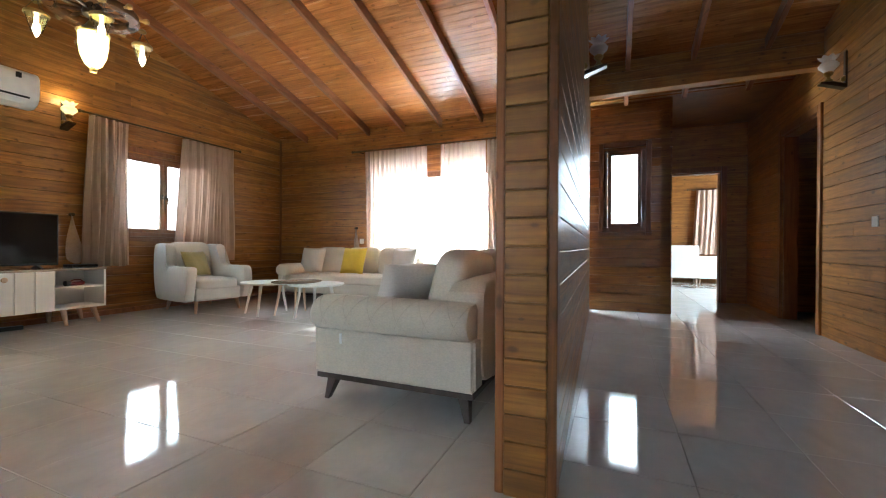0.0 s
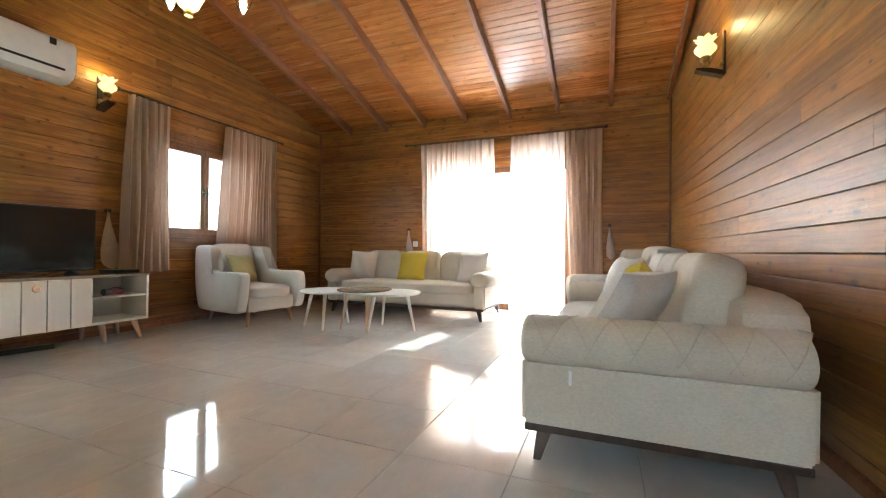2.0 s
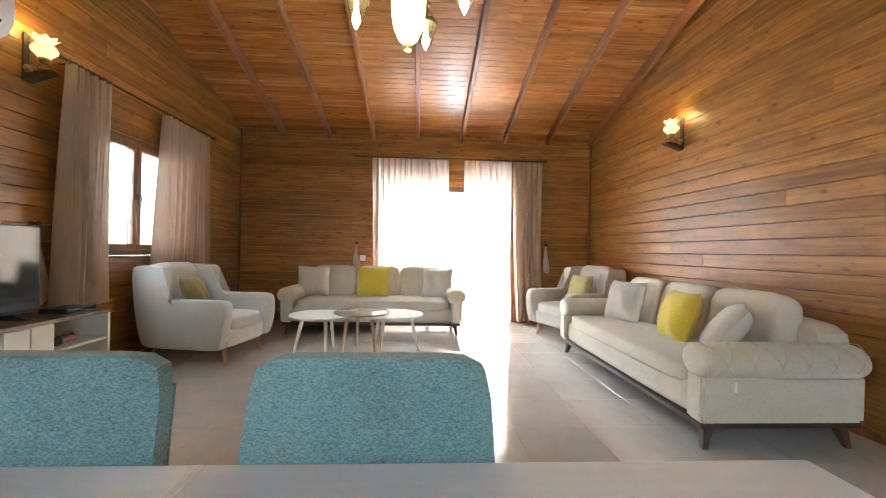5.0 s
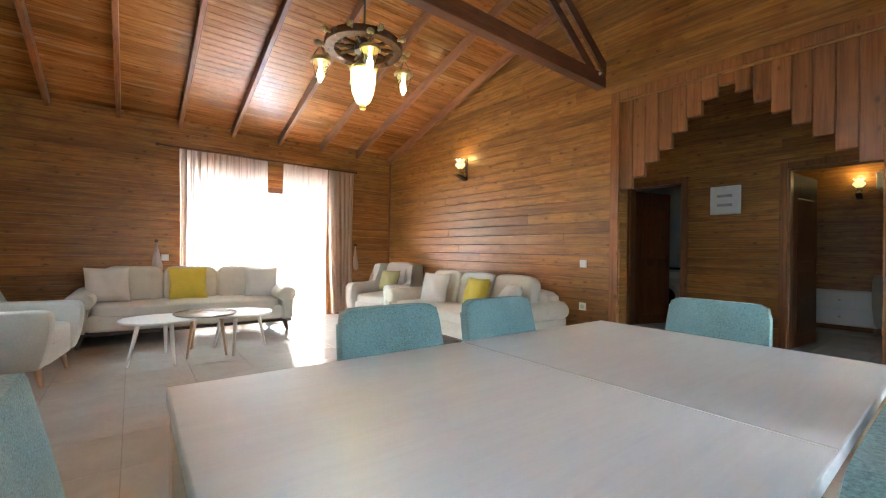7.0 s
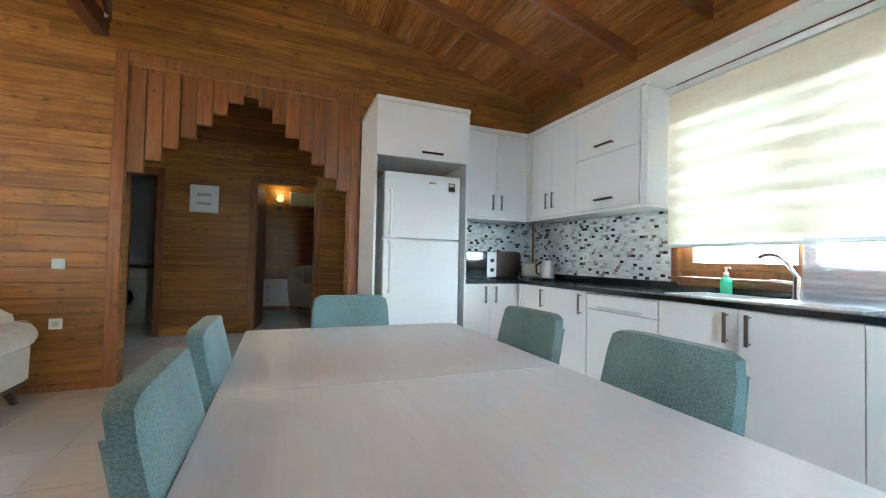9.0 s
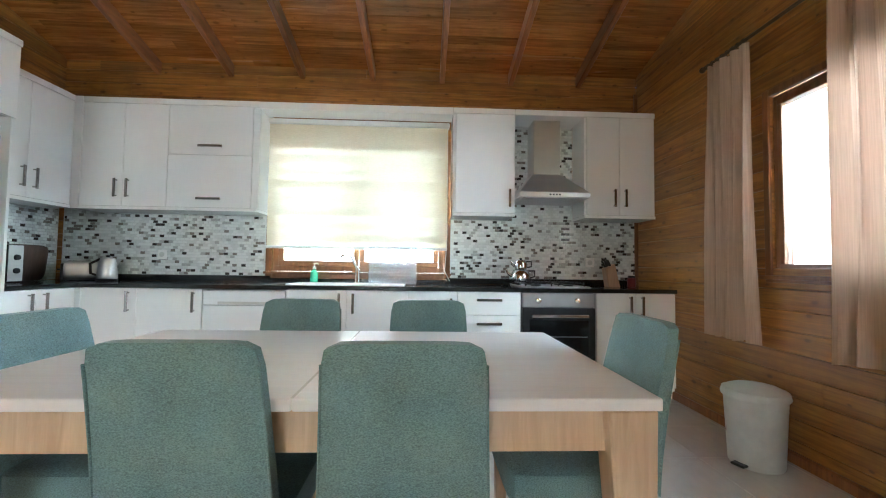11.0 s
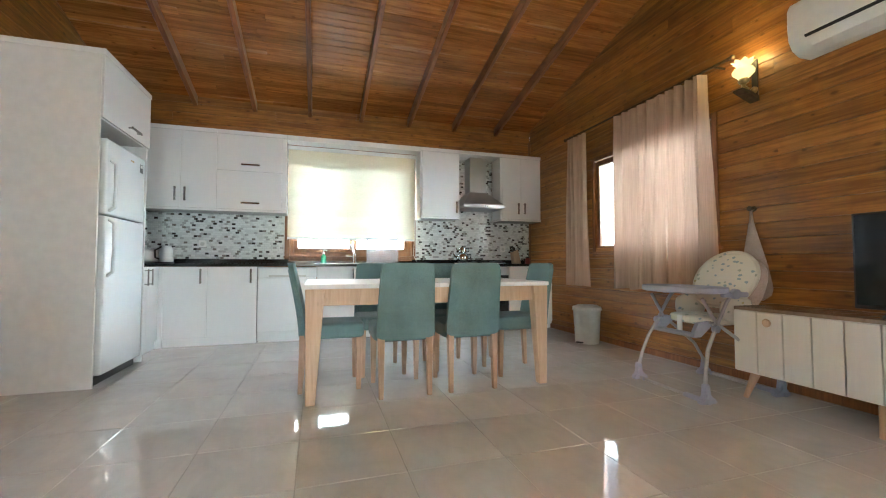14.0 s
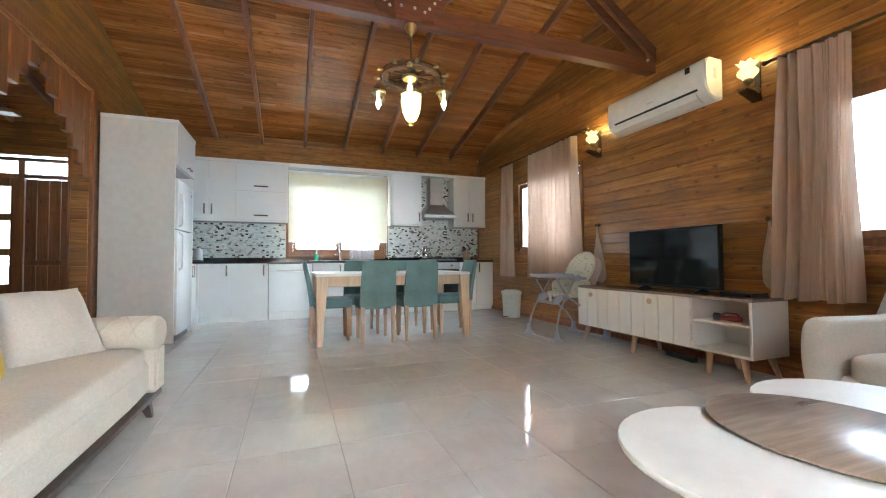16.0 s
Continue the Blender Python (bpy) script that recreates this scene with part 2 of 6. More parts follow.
M_SOFA = cloth("cream_velvet", (0.62, 0.56, 0.465), 160.0, 0.10, 0.25, 0.12)
M_ARMCHAIR = cloth("pale_grey_velvet", (0.64, 0.62, 0.585), 160.0, 0.10, 0.25, 0.12)
M_PIPING = cloth("cream_cord", (0.56, 0.50, 0.41), 200.0, 0.1)
M_YELLOW = cloth("mustard_velvet", (0.62, 0.47, 0.045), 160.0, 0.14)
M_OLIVE = cloth("olive_velvet", (0.36, 0.32, 0.14), 160.0, 0.14)
M_PILLOW = cloth("off_white_velvet", (0.66, 0.62, 0.57), 160.0, 0.1)
M_TEAL = cloth("teal_woven_cloth", (0.150, 0.232, 0.236), 420.0, 0.50, 0.2, 0.5)
M_DRAPE = drape("dusty_rose_curtain", (0.55, 0.39, 0.29), 0.15)
M_SHEER = drape("pale_rose_curtain", (0.74, 0.59, 0.49), 0.62, 0.04)
M_TIE = cloth("rose_tieback", (0.48, 0.37, 0.31), 200.0)
M_OPAL = glow("lit_opal_glass", (1.0, 0.80, 0.28), 0.6)
M_AMBER = glow("lit_amber_glass", (1.0, 0.84, 0.24), 2.0)
M_BULB = glow("lit_bulb", (1.0, 0.88, 0.60), 14.0)
M_DEADOPAL = plain("opal_glass", (0.72, 0.70, 0.66), 0.25, grain=0.04)
M_GLASS = Nodes("window_glass").out((1, 1, 1), 0.0, Transmission_Weight=1.0, IOR=1.45)
M_CUT = Nodes("cut_glass").out((0.95, 0.92, 0.85), 0.08, Transmission_Weight=1.0, IOR=1.5)
M_RED = plain("red_plastic", (0.16, 0.010, 0.012), 0.35)
M_GREEN = plain("green_soap", (0.10, 0.46, 0.26), 0.25)
M_TOWEL = cloth("grey_towel", (0.5, 0.5, 0.49), 120.0)
M_PLASTER = plain("white_plaster", (0.62, 0.63, 0.62), 0.7, grain=0.05, scale=3.0)


def tile_material():
    m = Nodes("polished_beige_tile")
    rnd = m.add("ObjectInfo").outputs["Random"]
    cloud = m.noise(m.position((2.2, 2.2, 2.2), rnd), 1.0, 5.0, 0.6, 1.2)
    vein = m.noise(m.position((7, 3, 5), rnd), 1.0, 6.0, 0.65, 2.0)
    col = m.ramp(m.math("ADD", m.math("MULTIPLY", cloud, 0.6), m.math("MULTIPLY", vein, 0.4)),
                 (0.3, (0.56, 0.53, 0.50)), (0.55, (0.64, 0.61, 0.58)), (0.75, (0.70, 0.67, 0.64)))
    wave = m.noise(m.position((1.6, 1.6, 1.6), rnd), 1.0, 1.0)
    ripple = m.noise(m.position((14, 14, 14), rnd), 1.0, 2.0)
    m.bump(m.math("ADD", wave, m.math("MULTIPLY", ripple, 0.10)), 0.06, 0.004)
    return m.out(col, m.math("ADD", m.math("MULTIPLY", cloud, 0.06), 0.03), Specular_IOR_Level=1.0, IOR=1.85)


def mosaic_material():
    m = Nodes("glass_mosaic")
    rnd = m.add("NewGeometry").outputs["Random Per Island"]
    col = m.ramp(rnd, (0.0, (0.72, 0.74, 0.72)), (0.45, (0.62, 0.64, 0.62)), (0.76, (0.42, 0.43, 0.41)),
                 (0.86, (0.22, 0.20, 0.18)), (0.925, (0.04, 0.036, 0.033)), constant=True)
    return m.out(col, 0.12)


def granite_material():
    m = Nodes("black_granite")
    vor = m.add("TexVoronoi", Scale=1.0)
    m.link(m.position((260, 260, 260)), vor.inputs["Vector"])
    col = m.ramp(vor.outputs["Distance"], (0.1, (0.055, 0.052, 0.05)), (0.35, (0.010, 0.010, 0.010)))
    return m.out(col, 0.12)


def blind_material():
    """Day-and-night blind: denser and thinner bands of woven cloth."""
    m = Nodes("banded_blind_cloth")
    z = m.add("SeparateXYZ")
    m.link(m.position((1, 1, 1)), z.inputs[0])
    band = m.math("GREATER_THAN", m.math("MODULO", m.math("ADD", z.outputs[2], 0.034), 0.125), 0.062)
    thread = m.noise(m.position((40, 40, 400)), 1.0, 2.0)
    col = m.ramp(thread, (0.3, (0.72, 0.65, 0.48)), (0.7, (0.82, 0.75, 0.58)))
    back = m.add("BsdfTranslucent")
    m.link(col, back.inputs["Color"])
    m.out(col, 0.8)
    blend = m.add("MixShader")
    m.link(m.math("ADD", m.math("MULTIPLY", band, -0.050), 0.062), blend.inputs[0])
    m.link(m.bsdf.outputs[0], blend.inputs[1])
    m.link(back.outputs[0], blend.inputs[2])
    m.link(blend.outputs[0], m.tree.nodes["Material Output"].inputs["Surface"])
    return m.mat


M_TILE, M_MOSAIC, M_GRANITE, M_BLIND = tile_material(), mosaic_material(), granite_material(), blind_material()


# ---- mesh helpers ----
def part(name, bm, mat, parent=None, label="", smooth=False, m=None):
    """Link a bmesh as one mesh object under a thing or part."""
    bmesh.ops.recalc_face_normals(bm, faces=bm.faces)
    me = bpy.data.meshes.new(name)
    bm.to_mesh(me)
    bm.free()
    me.materials.append(mat)
    if smooth:
        for p in me.polygons:
            p.use_smooth = True
        me.set_sharp_from_angle(angle=radians(40))
    ob = new(name, me)
    if parent is not None:
        ob.parent = parent
    if m is not None:
        ob.matrix_basis = m
    return tagged(ob, label)


def thing(name, m, label, category, group="", kind=""):
    ob = new(name)
    ob.empty_display_size = 0.1
    ob.matrix_basis = m
    return tagged(ob, label, category, group, kind)


def box(x0, x1, y0, y1, z0, z1, bevel=0.0, bm=None, seg=2):
    """A box with rounded edges, added to bm or to a new bmesh."""
    own = bmesh.new()
    geom = bmesh.ops.create_cube(own, size=1.0)["verts"]
    for v in geom:
        v.co = Vector(((x0 + x1) / 2 + v.co.x * (x1 - x0), (y0 + y1) / 2 + v.co.y * (y1 - y0), (z0 + z1) / 2 + v.co.z * (z1 - z0)))
    if bevel:
        bmesh.ops.bevel(own, geom=own.edges[:], offset=bevel, segments=seg, affect="EDGES", profile=0.5)
    if bm is None:
        return own
    return merge(bm, own)


def merge(bm, other):
    me = bpy.data.meshes.new("tmp")
    other.to_mesh(me)
    other.free()
    bm.from_mesh(me)
    bpy.data.meshes.remove(me)
    return bm


def rod(p0, p1, r0, r1=None, n=12, bm=None):
    """A round bar from p0 to p1."""
    return sweep([p0, p1], [r0, r0 if r1 is None else r1], n, bm)


def sweep(points, radii, n=10, bm=None, flat=1.0):
    """A round bar along points; radii: one number, or one for each point."""
    bm = bm or bmesh.new()
    pts = [Vector(p) for p in points]
    if isinstance(radii, (int, float)):
        radii = [radii] * len(pts)
    rings = []
    side = None
    for i, p in enumerate(pts):
        way = (pts[min(i + 1, len(pts) - 1)] - pts[max(i - 1, 0)]).normalized()
        if side is None:
            side = way.orthogonal().normalized()
        side = (side - way * side.dot(way)).normalized()
        up = way.cross(side)
        rings.append([bm.verts.new(p + radii[i] * (math.cos(a) * side + math.sin(a) * up * flat)) for a in (2 * math.pi * k / n for k in range(n))])
    for a, b in zip(rings, rings[1:]):
        for k in range(n):
            bm.faces.new((a[k], a[(k + 1) % n], b[(k + 1) % n], b[k]))
    bm.faces.new(rings[0][::-1])
    bm.faces.new(rings[-1])
    return bm


def lathe(profile, n=20, at=(0, 0, 0), bm=None):
    """A turned shape: (radius, height) from the bottom up."""
    bm = bm or bmesh.new()
    rings = [[bm.verts.new((at[0] + r * math.cos(2 * math.pi * k / n), at[1] + r * math.sin(2 * math.pi * k / n), at[2] + z)) for k in range(n)] for r, z in profile]
    for a, b in zip(rings, rings[1:]):
        for k in range(n):
            bm.faces.new((a[k], a[(k + 1) % n], b[(k + 1) % n], b[k]))
    if profile[0][0] > 1e-4:
        bm.faces.new(rings[0][::-1])
    if profile[-1][0] > 1e-4:
        bm.faces.new(rings[-1])
    bmesh.ops.remove_doubles(bm, verts=bm.verts, dist=1e-5)
    return bm


def soft_box(x0, x1, y0, y1, z0, z1, power=6.0, n=8, puff=0.0):
    """A stuffed block: a cube rounded by a power law, its faces puffed out."""
    bm = bmesh.new()
    bmesh.ops.create_cube(bm, size=2.0)
    bmesh.ops.subdivide_edges(bm, edges=bm.edges[:], cuts=n, use_grid_fill=True)
    half = Vector(((x1 - x0) / 2, (y1 - y0) / 2, (z1 - z0) / 2))
    mid = Vector(((x1 + x0) / 2, (y1 + y0) / 2, (z1 + z0) / 2))
    for v in bm.verts:
        c = v.co.copy()
        size = (abs(c.x) ** power + abs(c.y) ** power + abs(c.z) ** power) ** (1 / power)
        q = c / size
        bulge = 1 + puff * (1 - min(1, abs(q.x) ** 2)) * (1 - min(1, abs(q.y) ** 2)) if puff else 1
        v.co = Vector((mid.x + half.x * q.x, mid.y + half.y * q.y, mid.z + half.z * q.z * bulge))
    return bm


def prism(points, axis, a, b, bm=None):
    """A polygon drawn out along an axis from a to b. points: in the other two axes, in order."""
    bm = bm or bmesh.new()
    order = {"x": lambda p, t: (t, p[0], p[1]), "y": lambda p, t: (p[0], t, p[1]), "z": lambda p, t: (p[0], p[1], t)}[axis]
    lo = [bm.verts.new(order(p, a)) for p in points]
    hi = [bm.verts.new(order(p, b)) for p in points]
    bm.faces.new(lo)
    bm.faces.new(hi[::-1])
    for k in range(len(points)):
        bm.faces.new((lo[k], hi[k], hi[(k + 1) % len(points)], lo[(k + 1) % len(points)]))
    return bm


def tapered(x, y, z0, z1, w0, w1, dx=0.0, dy=0.0, bm=None):
    """A square leg: w0 wide at its foot, moved by dx, dy there; w1 wide at the top."""
    bm = bm or bmesh.new()
    lo = [bm.verts.new((x + dx + a * w0 / 2, y + dy + b * w0 / 2, z0)) for a, b in ((-1, -1), (1, -1), (1, 1), (-1, 1))]
    hi = [bm.verts.new((x + a * w1 / 2, y + b * w1 / 2, z1)) for a, b in ((-1, -1), (1, -1), (1, 1), (-1, 1))]
    bm.faces.new(lo[::-1])
    bm.faces.new(hi)
    for k in range(4):
        bm.faces.new((lo[k], lo[(k + 1) % 4], hi[(k + 1) % 4], hi[k]))
    bmesh.ops.bevel(bm, geom=bm.edges[:], offset=0.003, segments=1, affect="EDGES")
    return bm


# ---- structure: floor, ceiling, boarded walls ----
PITCH = 0.12
floor = tagged(part("floor", box(W - 0.3, 6.4, S - 0.3, 13.4, -0.20, -0.003), M_GROUT), "tiled floor of polished beige porcelain", "floor", kind="structure")


def board_mesh(name, mat, pitch=PITCH):
    """One metre of moulded wall board, with chamfered edges."""
    prof = [(0, 0), (0.008, 0.0012), (0.0135, 0.0018), (0.0153, 0.0032), (0.016, 0.0058), (0.016, pitch - 0.0058), (0.0153, pitch - 0.0032), (0.0135, pitch - 0.0018), (0.008, pitch - 0.0012), (0, pitch)]
    bm = prism([(n, z) for n, z in prof], "x", 0.0, 1.0)
    bmesh.ops.recalc_face_normals(bm, faces=bm.faces)
    me = bpy.data.meshes.new(name)
    bm.to_mesh(me)
    bm.free()
    me.materials.append(mat)
    return me


BOARD = board_mesh("board", M_WALL)
LATER = []


def spans(u0, u1, z0, z1, holes):
    """What is left of a row from u0 to u1 beside the holes that it crosses."""
    left = [(u0, u1)]
    for a, b, c, d in holes:
        if min(z1, d) - max(z0, c) > 0.35 * (z1 - z0):
            left = [piece for p, q in left for piece in ((p, min(q, a)), (max(p, b), q)) if piece[1] - piece[0] > 0.02]
    return left


def boarded_wall(name, label, m, long, top, holes, thick=0.13, both=False, boards=True):
    """A wall of moulded boards. m: local x along it, y out of it into the room, z up; top(u): its height."""
    core = bmesh.new()
    rows = []
    k = 0
    while k * PITCH < 4.2:
        z0, z1 = k * PITCH, (k + 1) * PITCH
        us = [u for u in (long * i / 200 for i in range(201)) if top(u) > z0 + 0.02]
        if us:
            for a, b in spans(us[0], us[-1], z0, z1, holes):
                box(a, b, -thick, -0.0165, z0, z1, 0, core)
                rows.append((k, a, b, z0))
        k += 1
    wall = part(name, core, M_WALL, None, label, m=m)
    tagged(wall, category="wall", kind="structure")
    if boards:
        LATER.append((wall, rows, thick, both))
    return wall


def lay_boards():
    for wall, rows, thick, both in LATER:
        for k, a, b, z0 in rows:
            cuts = [a]
            u = a + random.uniform(1.6, 4.2)
            while u < b - 0.6:
                cuts.append(u)
                u += random.uniform(2.2, 4.4)
            cuts.append(b)
            for p, q in zip(cuts, cuts[1:]):
                for side in ((False, True) if both else (False,)):
                    ob = new("board", BOARD)
                    ob.parent = wall
                    if side:
                        ob.matrix_basis = Matrix.Translation((q - 0.0006, -thick, z0)) @ Matrix.Rotation(math.pi, 4, "Z") @ Matrix.Diagonal((q - p - 0.0012, 1, 1, 1))
                    else:
                        ob.matrix_basis = Matrix.Translation((p + 0.0006, -0.016, z0)) @ Matrix.Diagonal((q - p - 0.0012, 1, 1, 1))


LOW = lambda u: 2.98
# west wall: local x runs north
W1, W2 = (4.05, 5.45, 0.97, 2.06), (-0.02, 1.50, 1.04, 2.12)
m_west = Matrix(((0, 1, 0, W), (1, 0, 0, S), (0, 0, 1, 0), (0, 0, 0, 1)))
boarded_wall("wall_west", "orange-brown stained horizontal pine board wall with two windows", m_west, N - S, lambda u: roof(S + u) + 0.05,
             [(a - S, b - S, c, d) for a, b, c, d in (W1, W2)])
# north wall: local x runs east
DOOR_N = (-2.45, -0.42, 0.0, 2.08)
m_north = Matrix(((1, 0, 0, W), (0, -1, 0, N), (0, 0, 1, 0), (0, 0, 0, 1)))
boarded_wall("wall_north", "orange-brown stained horizontal pine board wall", m_north, 0.73 - W, lambda u: EAVE_N + 0.05,
             [(DOOR_N[0] - W, DOOR_N[1] - W, 0, DOOR_N[3])])
# south wall: local x runs west from the hall's corner
WIN_S = (-2.60, -0.98, 1.00, 2.22)
ENTRY = (1.92, 3.06, 0.0, 2.37)
m_south = Matrix(((-1, 0, 0, HALL_E), (0, 1, 0, S), (0, 0, 1, 0), (0, 0, 0, 1)))
boarded_wall("wall_south", "stained horizontal pine board wall behind the kitchen", m_south, HALL_E - W, lambda u: EAVE_S + 0.05,
             [(HALL_E - b, HALL_E - a, c, d) for a, b, c, d in (WIN_S, ENTRY)])
# east wall: local x runs south from the north corner, slightly askew
ARCH = (0.62, 2.46, 0.0, 2.66)
ask = math.atan(0.03)
m_east = Matrix.Translation((0.73, N, 0)) @ Matrix(((math.sin(ask), -math.cos(ask), 0, 0), (-math.cos(ask), -math.sin(ask), 0, 0), (0, 0, 1, 0), (0, 0, 0, 1)))
boarded_wall("wall_east", "stained horizontal pine board partition with a wide opening to the hall", m_east, (N - S) / math.cos(ask),
             lambda u: roof(N - u * math.cos(ask)) + 0.05, [(N - ARCH[1], N - ARCH[0], 0, ARCH[3])], thick=0.17, both=True)
# hall and corridor
DOOR_A, DOOR_B, DOOR_C = (0.78, 1.60, 0, 2.15), (2.76, 3.52, 0, 2.13), (6.28, 7.25, 0, 2.22)
m_hall = Matrix(((0, -1, 0, HALL_E), (1, 0, 0, S), (0, 0, 1, 0), (0, 0, 0, 1)))
boarded_wall("wall_hall_east", "stained pine board wall of the hall with three doorways", m_hall, 8.65 - S, lambda u: (roof(S + u) if S + u < N else 2.82) + 0.05,
             [(a - S, b - S, c, d) for a, b, c, d in (DOOR_A, DOOR_B, DOOR_C)], thick=0.13)
m_porch = Matrix(((1, 0, 0, 0.86), (0, -1, 0, 7.05), (0, 0, 1, 0), (0, 0, 0, 1)))
boarded_wall("wall_corridor_end", "stained pine board wall round the glazed back door", m_porch, 1.90 - 0.86, lambda u: 2.86, [(1.08 - 0.86, 1.60 - 0.86, 1.08, 2.20)])
m_jog = Matrix(((0, 1, 0, 1.90), (1, 0, 0, 7.05), (0, 0, 1, 0), (0, 0, 0, 1)))
boarded_wall("wall_corridor_jog", "stained pine board wall of the narrow corridor", m_jog, 1.60, lambda u: 2.86, [], boards=False)
m_bed = Matrix(((1, 0, 0, 1.90), (0, -1, 0, 8.65), (0, 0, 1, 0), (0, 0, 0, 1)))
boarded_wall("wall_bedroom_door", "stained pine board wall with the bedroom doorway", m_bed, HALL_E - 1.90, lambda u: 2.86, [(0.06, 0.86, 0, 2.06)], boards=False)
m_lintel = Matrix(((1, 0, 0, 0.92), (0, -1, 0, 6.20), (0, 0, 1, 0), (0, 0, 0, 1)))
boarded_wall("wall_lintel", "stained pine board lintel across the corridor", m_lintel, HALL_E - 0.92, lambda u: roof(6.2) + 0.05, [(-1, 9, 0, 2.565)])
part("lintel_edge", box(0.92, HALL_E, 6.17, 6.33, 2.53, 2.568, 0.004), M_UPRIGHT, bpy.data.objects["wall_lintel"])


def plain_wall(name, label, x0, x1, y0, y1, z0, z1, mat):
    tagged(part(name, box(x0, x1, y0, y1, z0, z1), mat), label, "wall", kind="structure")


# rooms behind the doorways, closed all round
plain_wall("wall_bedroom_far", "brown stained wall of the side bedroom", 5.7, 5.8, S, 2.6, 0, 2.9, M_WALL)
plain_wall("wall_bedroom_north", "brown stained partition", HALL_E + 0.14, 5.8, 2.55, 2.66, 0, 2.9, M_WALL)
plain_wall("wall_bedroom_south", "brown stained wall", HALL_E + 0.13, 5.8, S - 0.1, S, 0, 2.9, M_WALL)
plain_wall("wall_laundry_far", "pale plaster wall of the laundry", 4.75, 4.85, 2.66, 4.3, 0, 2.9, M_PLASTER)
plain_wall("wall_laundry_north", "pale plaster wall", HALL_E + 0.14, 4.85, 4.3, 4.4, 0, 2.9, M_PLASTER)
plain_wall("wall_store_far", "dark stained wall", 4.4, 4.5, 5.6, 8.0, 0, 2.9, M_WALL)
plain_wall("wall_store_south", "dark stained wall", HALL_E + 0.14, 4.4, 5.5, 5.6, 0, 2.9, M_WALL)
plain_wall("wall_store_north", "dark stained wall", HALL_E + 0.14, 4.4, 8.0, 8.1, 0, 2.9, M_WALL)
plain_wall("wall_end_bedroom_far", "orange-brown stained bedroom wall", 0.4, 5.2, 13.0, 13.1, 0, 2.9, M_WALL)
plain_wall("wall_end_bedroom_west", "orange-brown stained bedroom wall", 0.4, 0.5, 8.8, 13.0, 0, 2.9, M_WALL)
plain_wall("wall_end_bedroom_east_south", "orange-brown stained bedroom wall", 5.1, 5.2, 8.8, 10.6, 0, 2.9, M_WALL)
plain_wall("wall_end_bedroom_east_north", "orange-brown stained bedroom wall", 5.1, 5.2, 12.2, 13.0, 0, 2.9, M_WALL)
plain_wall("wall_end_bedroom_south", "orange-brown stained bedroom wall", 3.1, 5.2, 8.65, 8.78, 0, 2.9, M_WALL)
plain_wall("wall_end_bedroom_corner", "orange-brown stained bedroom wall", 0.4, 1.9, 8.65, 8.78, 0, 2.9, M_WALL)


def ceiling():
    bm = bmesh.new()
    for side in (1, -1):
        far, low = (N + 0.1, EAVE_N - 0.028) if side > 0 else (S - 0.1, EAVE_S - 0.025)
        run = abs(far - RIDGE_Y)
        drop = RIDGE_Z - low
        n = int(run / 0.088)
        for k in range(n):
            y0, y1 = (RIDGE_Y + side * run * t / n for t in (k, k + 1))
            z0, z1 = (RIDGE_Z - drop * t / n for t in (k, k + 1))
            x = W - 0.1
            while x < HALL_E:
                long = random.uniform(2.4, 4.6)
                x1 = min(HALL_E + 0.1, x + long)
                e, i = 0.007 * side, 0.003 * side
                prof = [(y0, z0 + 0.03), (y0, z0 + 0.017), (y0 + i, z0 + 0.015), (y0 + i, z0 + 0.004), (y0 + e, z0), (y1 - e, z1), (y1 - i, z1 + 0.004), (y1 - i, z1 + 0.015), (y1, z1 + 0.017), (y1, z1 + 0.03)]
                prism(prof, "x", x, x1 - 0.001, bm)
                x = x1
    return tagged(part("ceiling", bm, M_CEIL), "sloping varnished reddish pine board ceiling", "ceiling", kind="structure")


ceiling()
tagged(part("ceiling_low", box(0.3, 6.0, N + 0.02, 13.2, 2.80, 2.9), M_WALL), "flat board ceiling of the rear rooms", "ceiling", kind="structure")
tagged(part("ceiling_side", box(HALL_E + 0.132, 6.0, S - 0.1, N, 2.62, 2.72), M_PLASTER), "flat ceiling of the side rooms", "ceiling", kind="structure")


def rafter(x, side):
    far, low = (N, EAVE_N) if side > 0 else (S, EAVE_S)
    bm = bmesh.new()
    d = 0.115
    prism([(RIDGE_Y, RIDGE_Z), (RIDGE_Y, RIDGE_Z - d), (far, low - d - 0.005), (far, low)], "x", x - 0.024, x + 0.024, bm)
    bmesh.ops.recalc_face_normals(bm, faces=bm.faces)
    bmesh.ops.bevel(bm, geom=bm.edges[:], offset=0.004, segments=1, affect="EDGES")
    tagged(part("rafter", bm, M_RAFTER), "dark brown stained sloping ceiling rafter", "rafter", "ceiling rafters", "structure")


for k in range(8):
    rafter(-3.88 + 0.655 * k if k < 7 else 0.70, 1)
    if k < 7:
        rafter(-3.91 + 0.674 * k, -1)
for x in (1.35, 2.0, 2.65):
    rafter(x, 1)
    rafter(x, -1)
tagged(part("ridge_beam", box(W, HALL_E, RIDGE_Y - 0.05, RIDGE_Y + 0.05, RIDGE_Z - 0.16, RIDGE_Z - 0.01, 0.006), M_BEAM), "dark brown stained ridge beam", "beam", kind="structure")


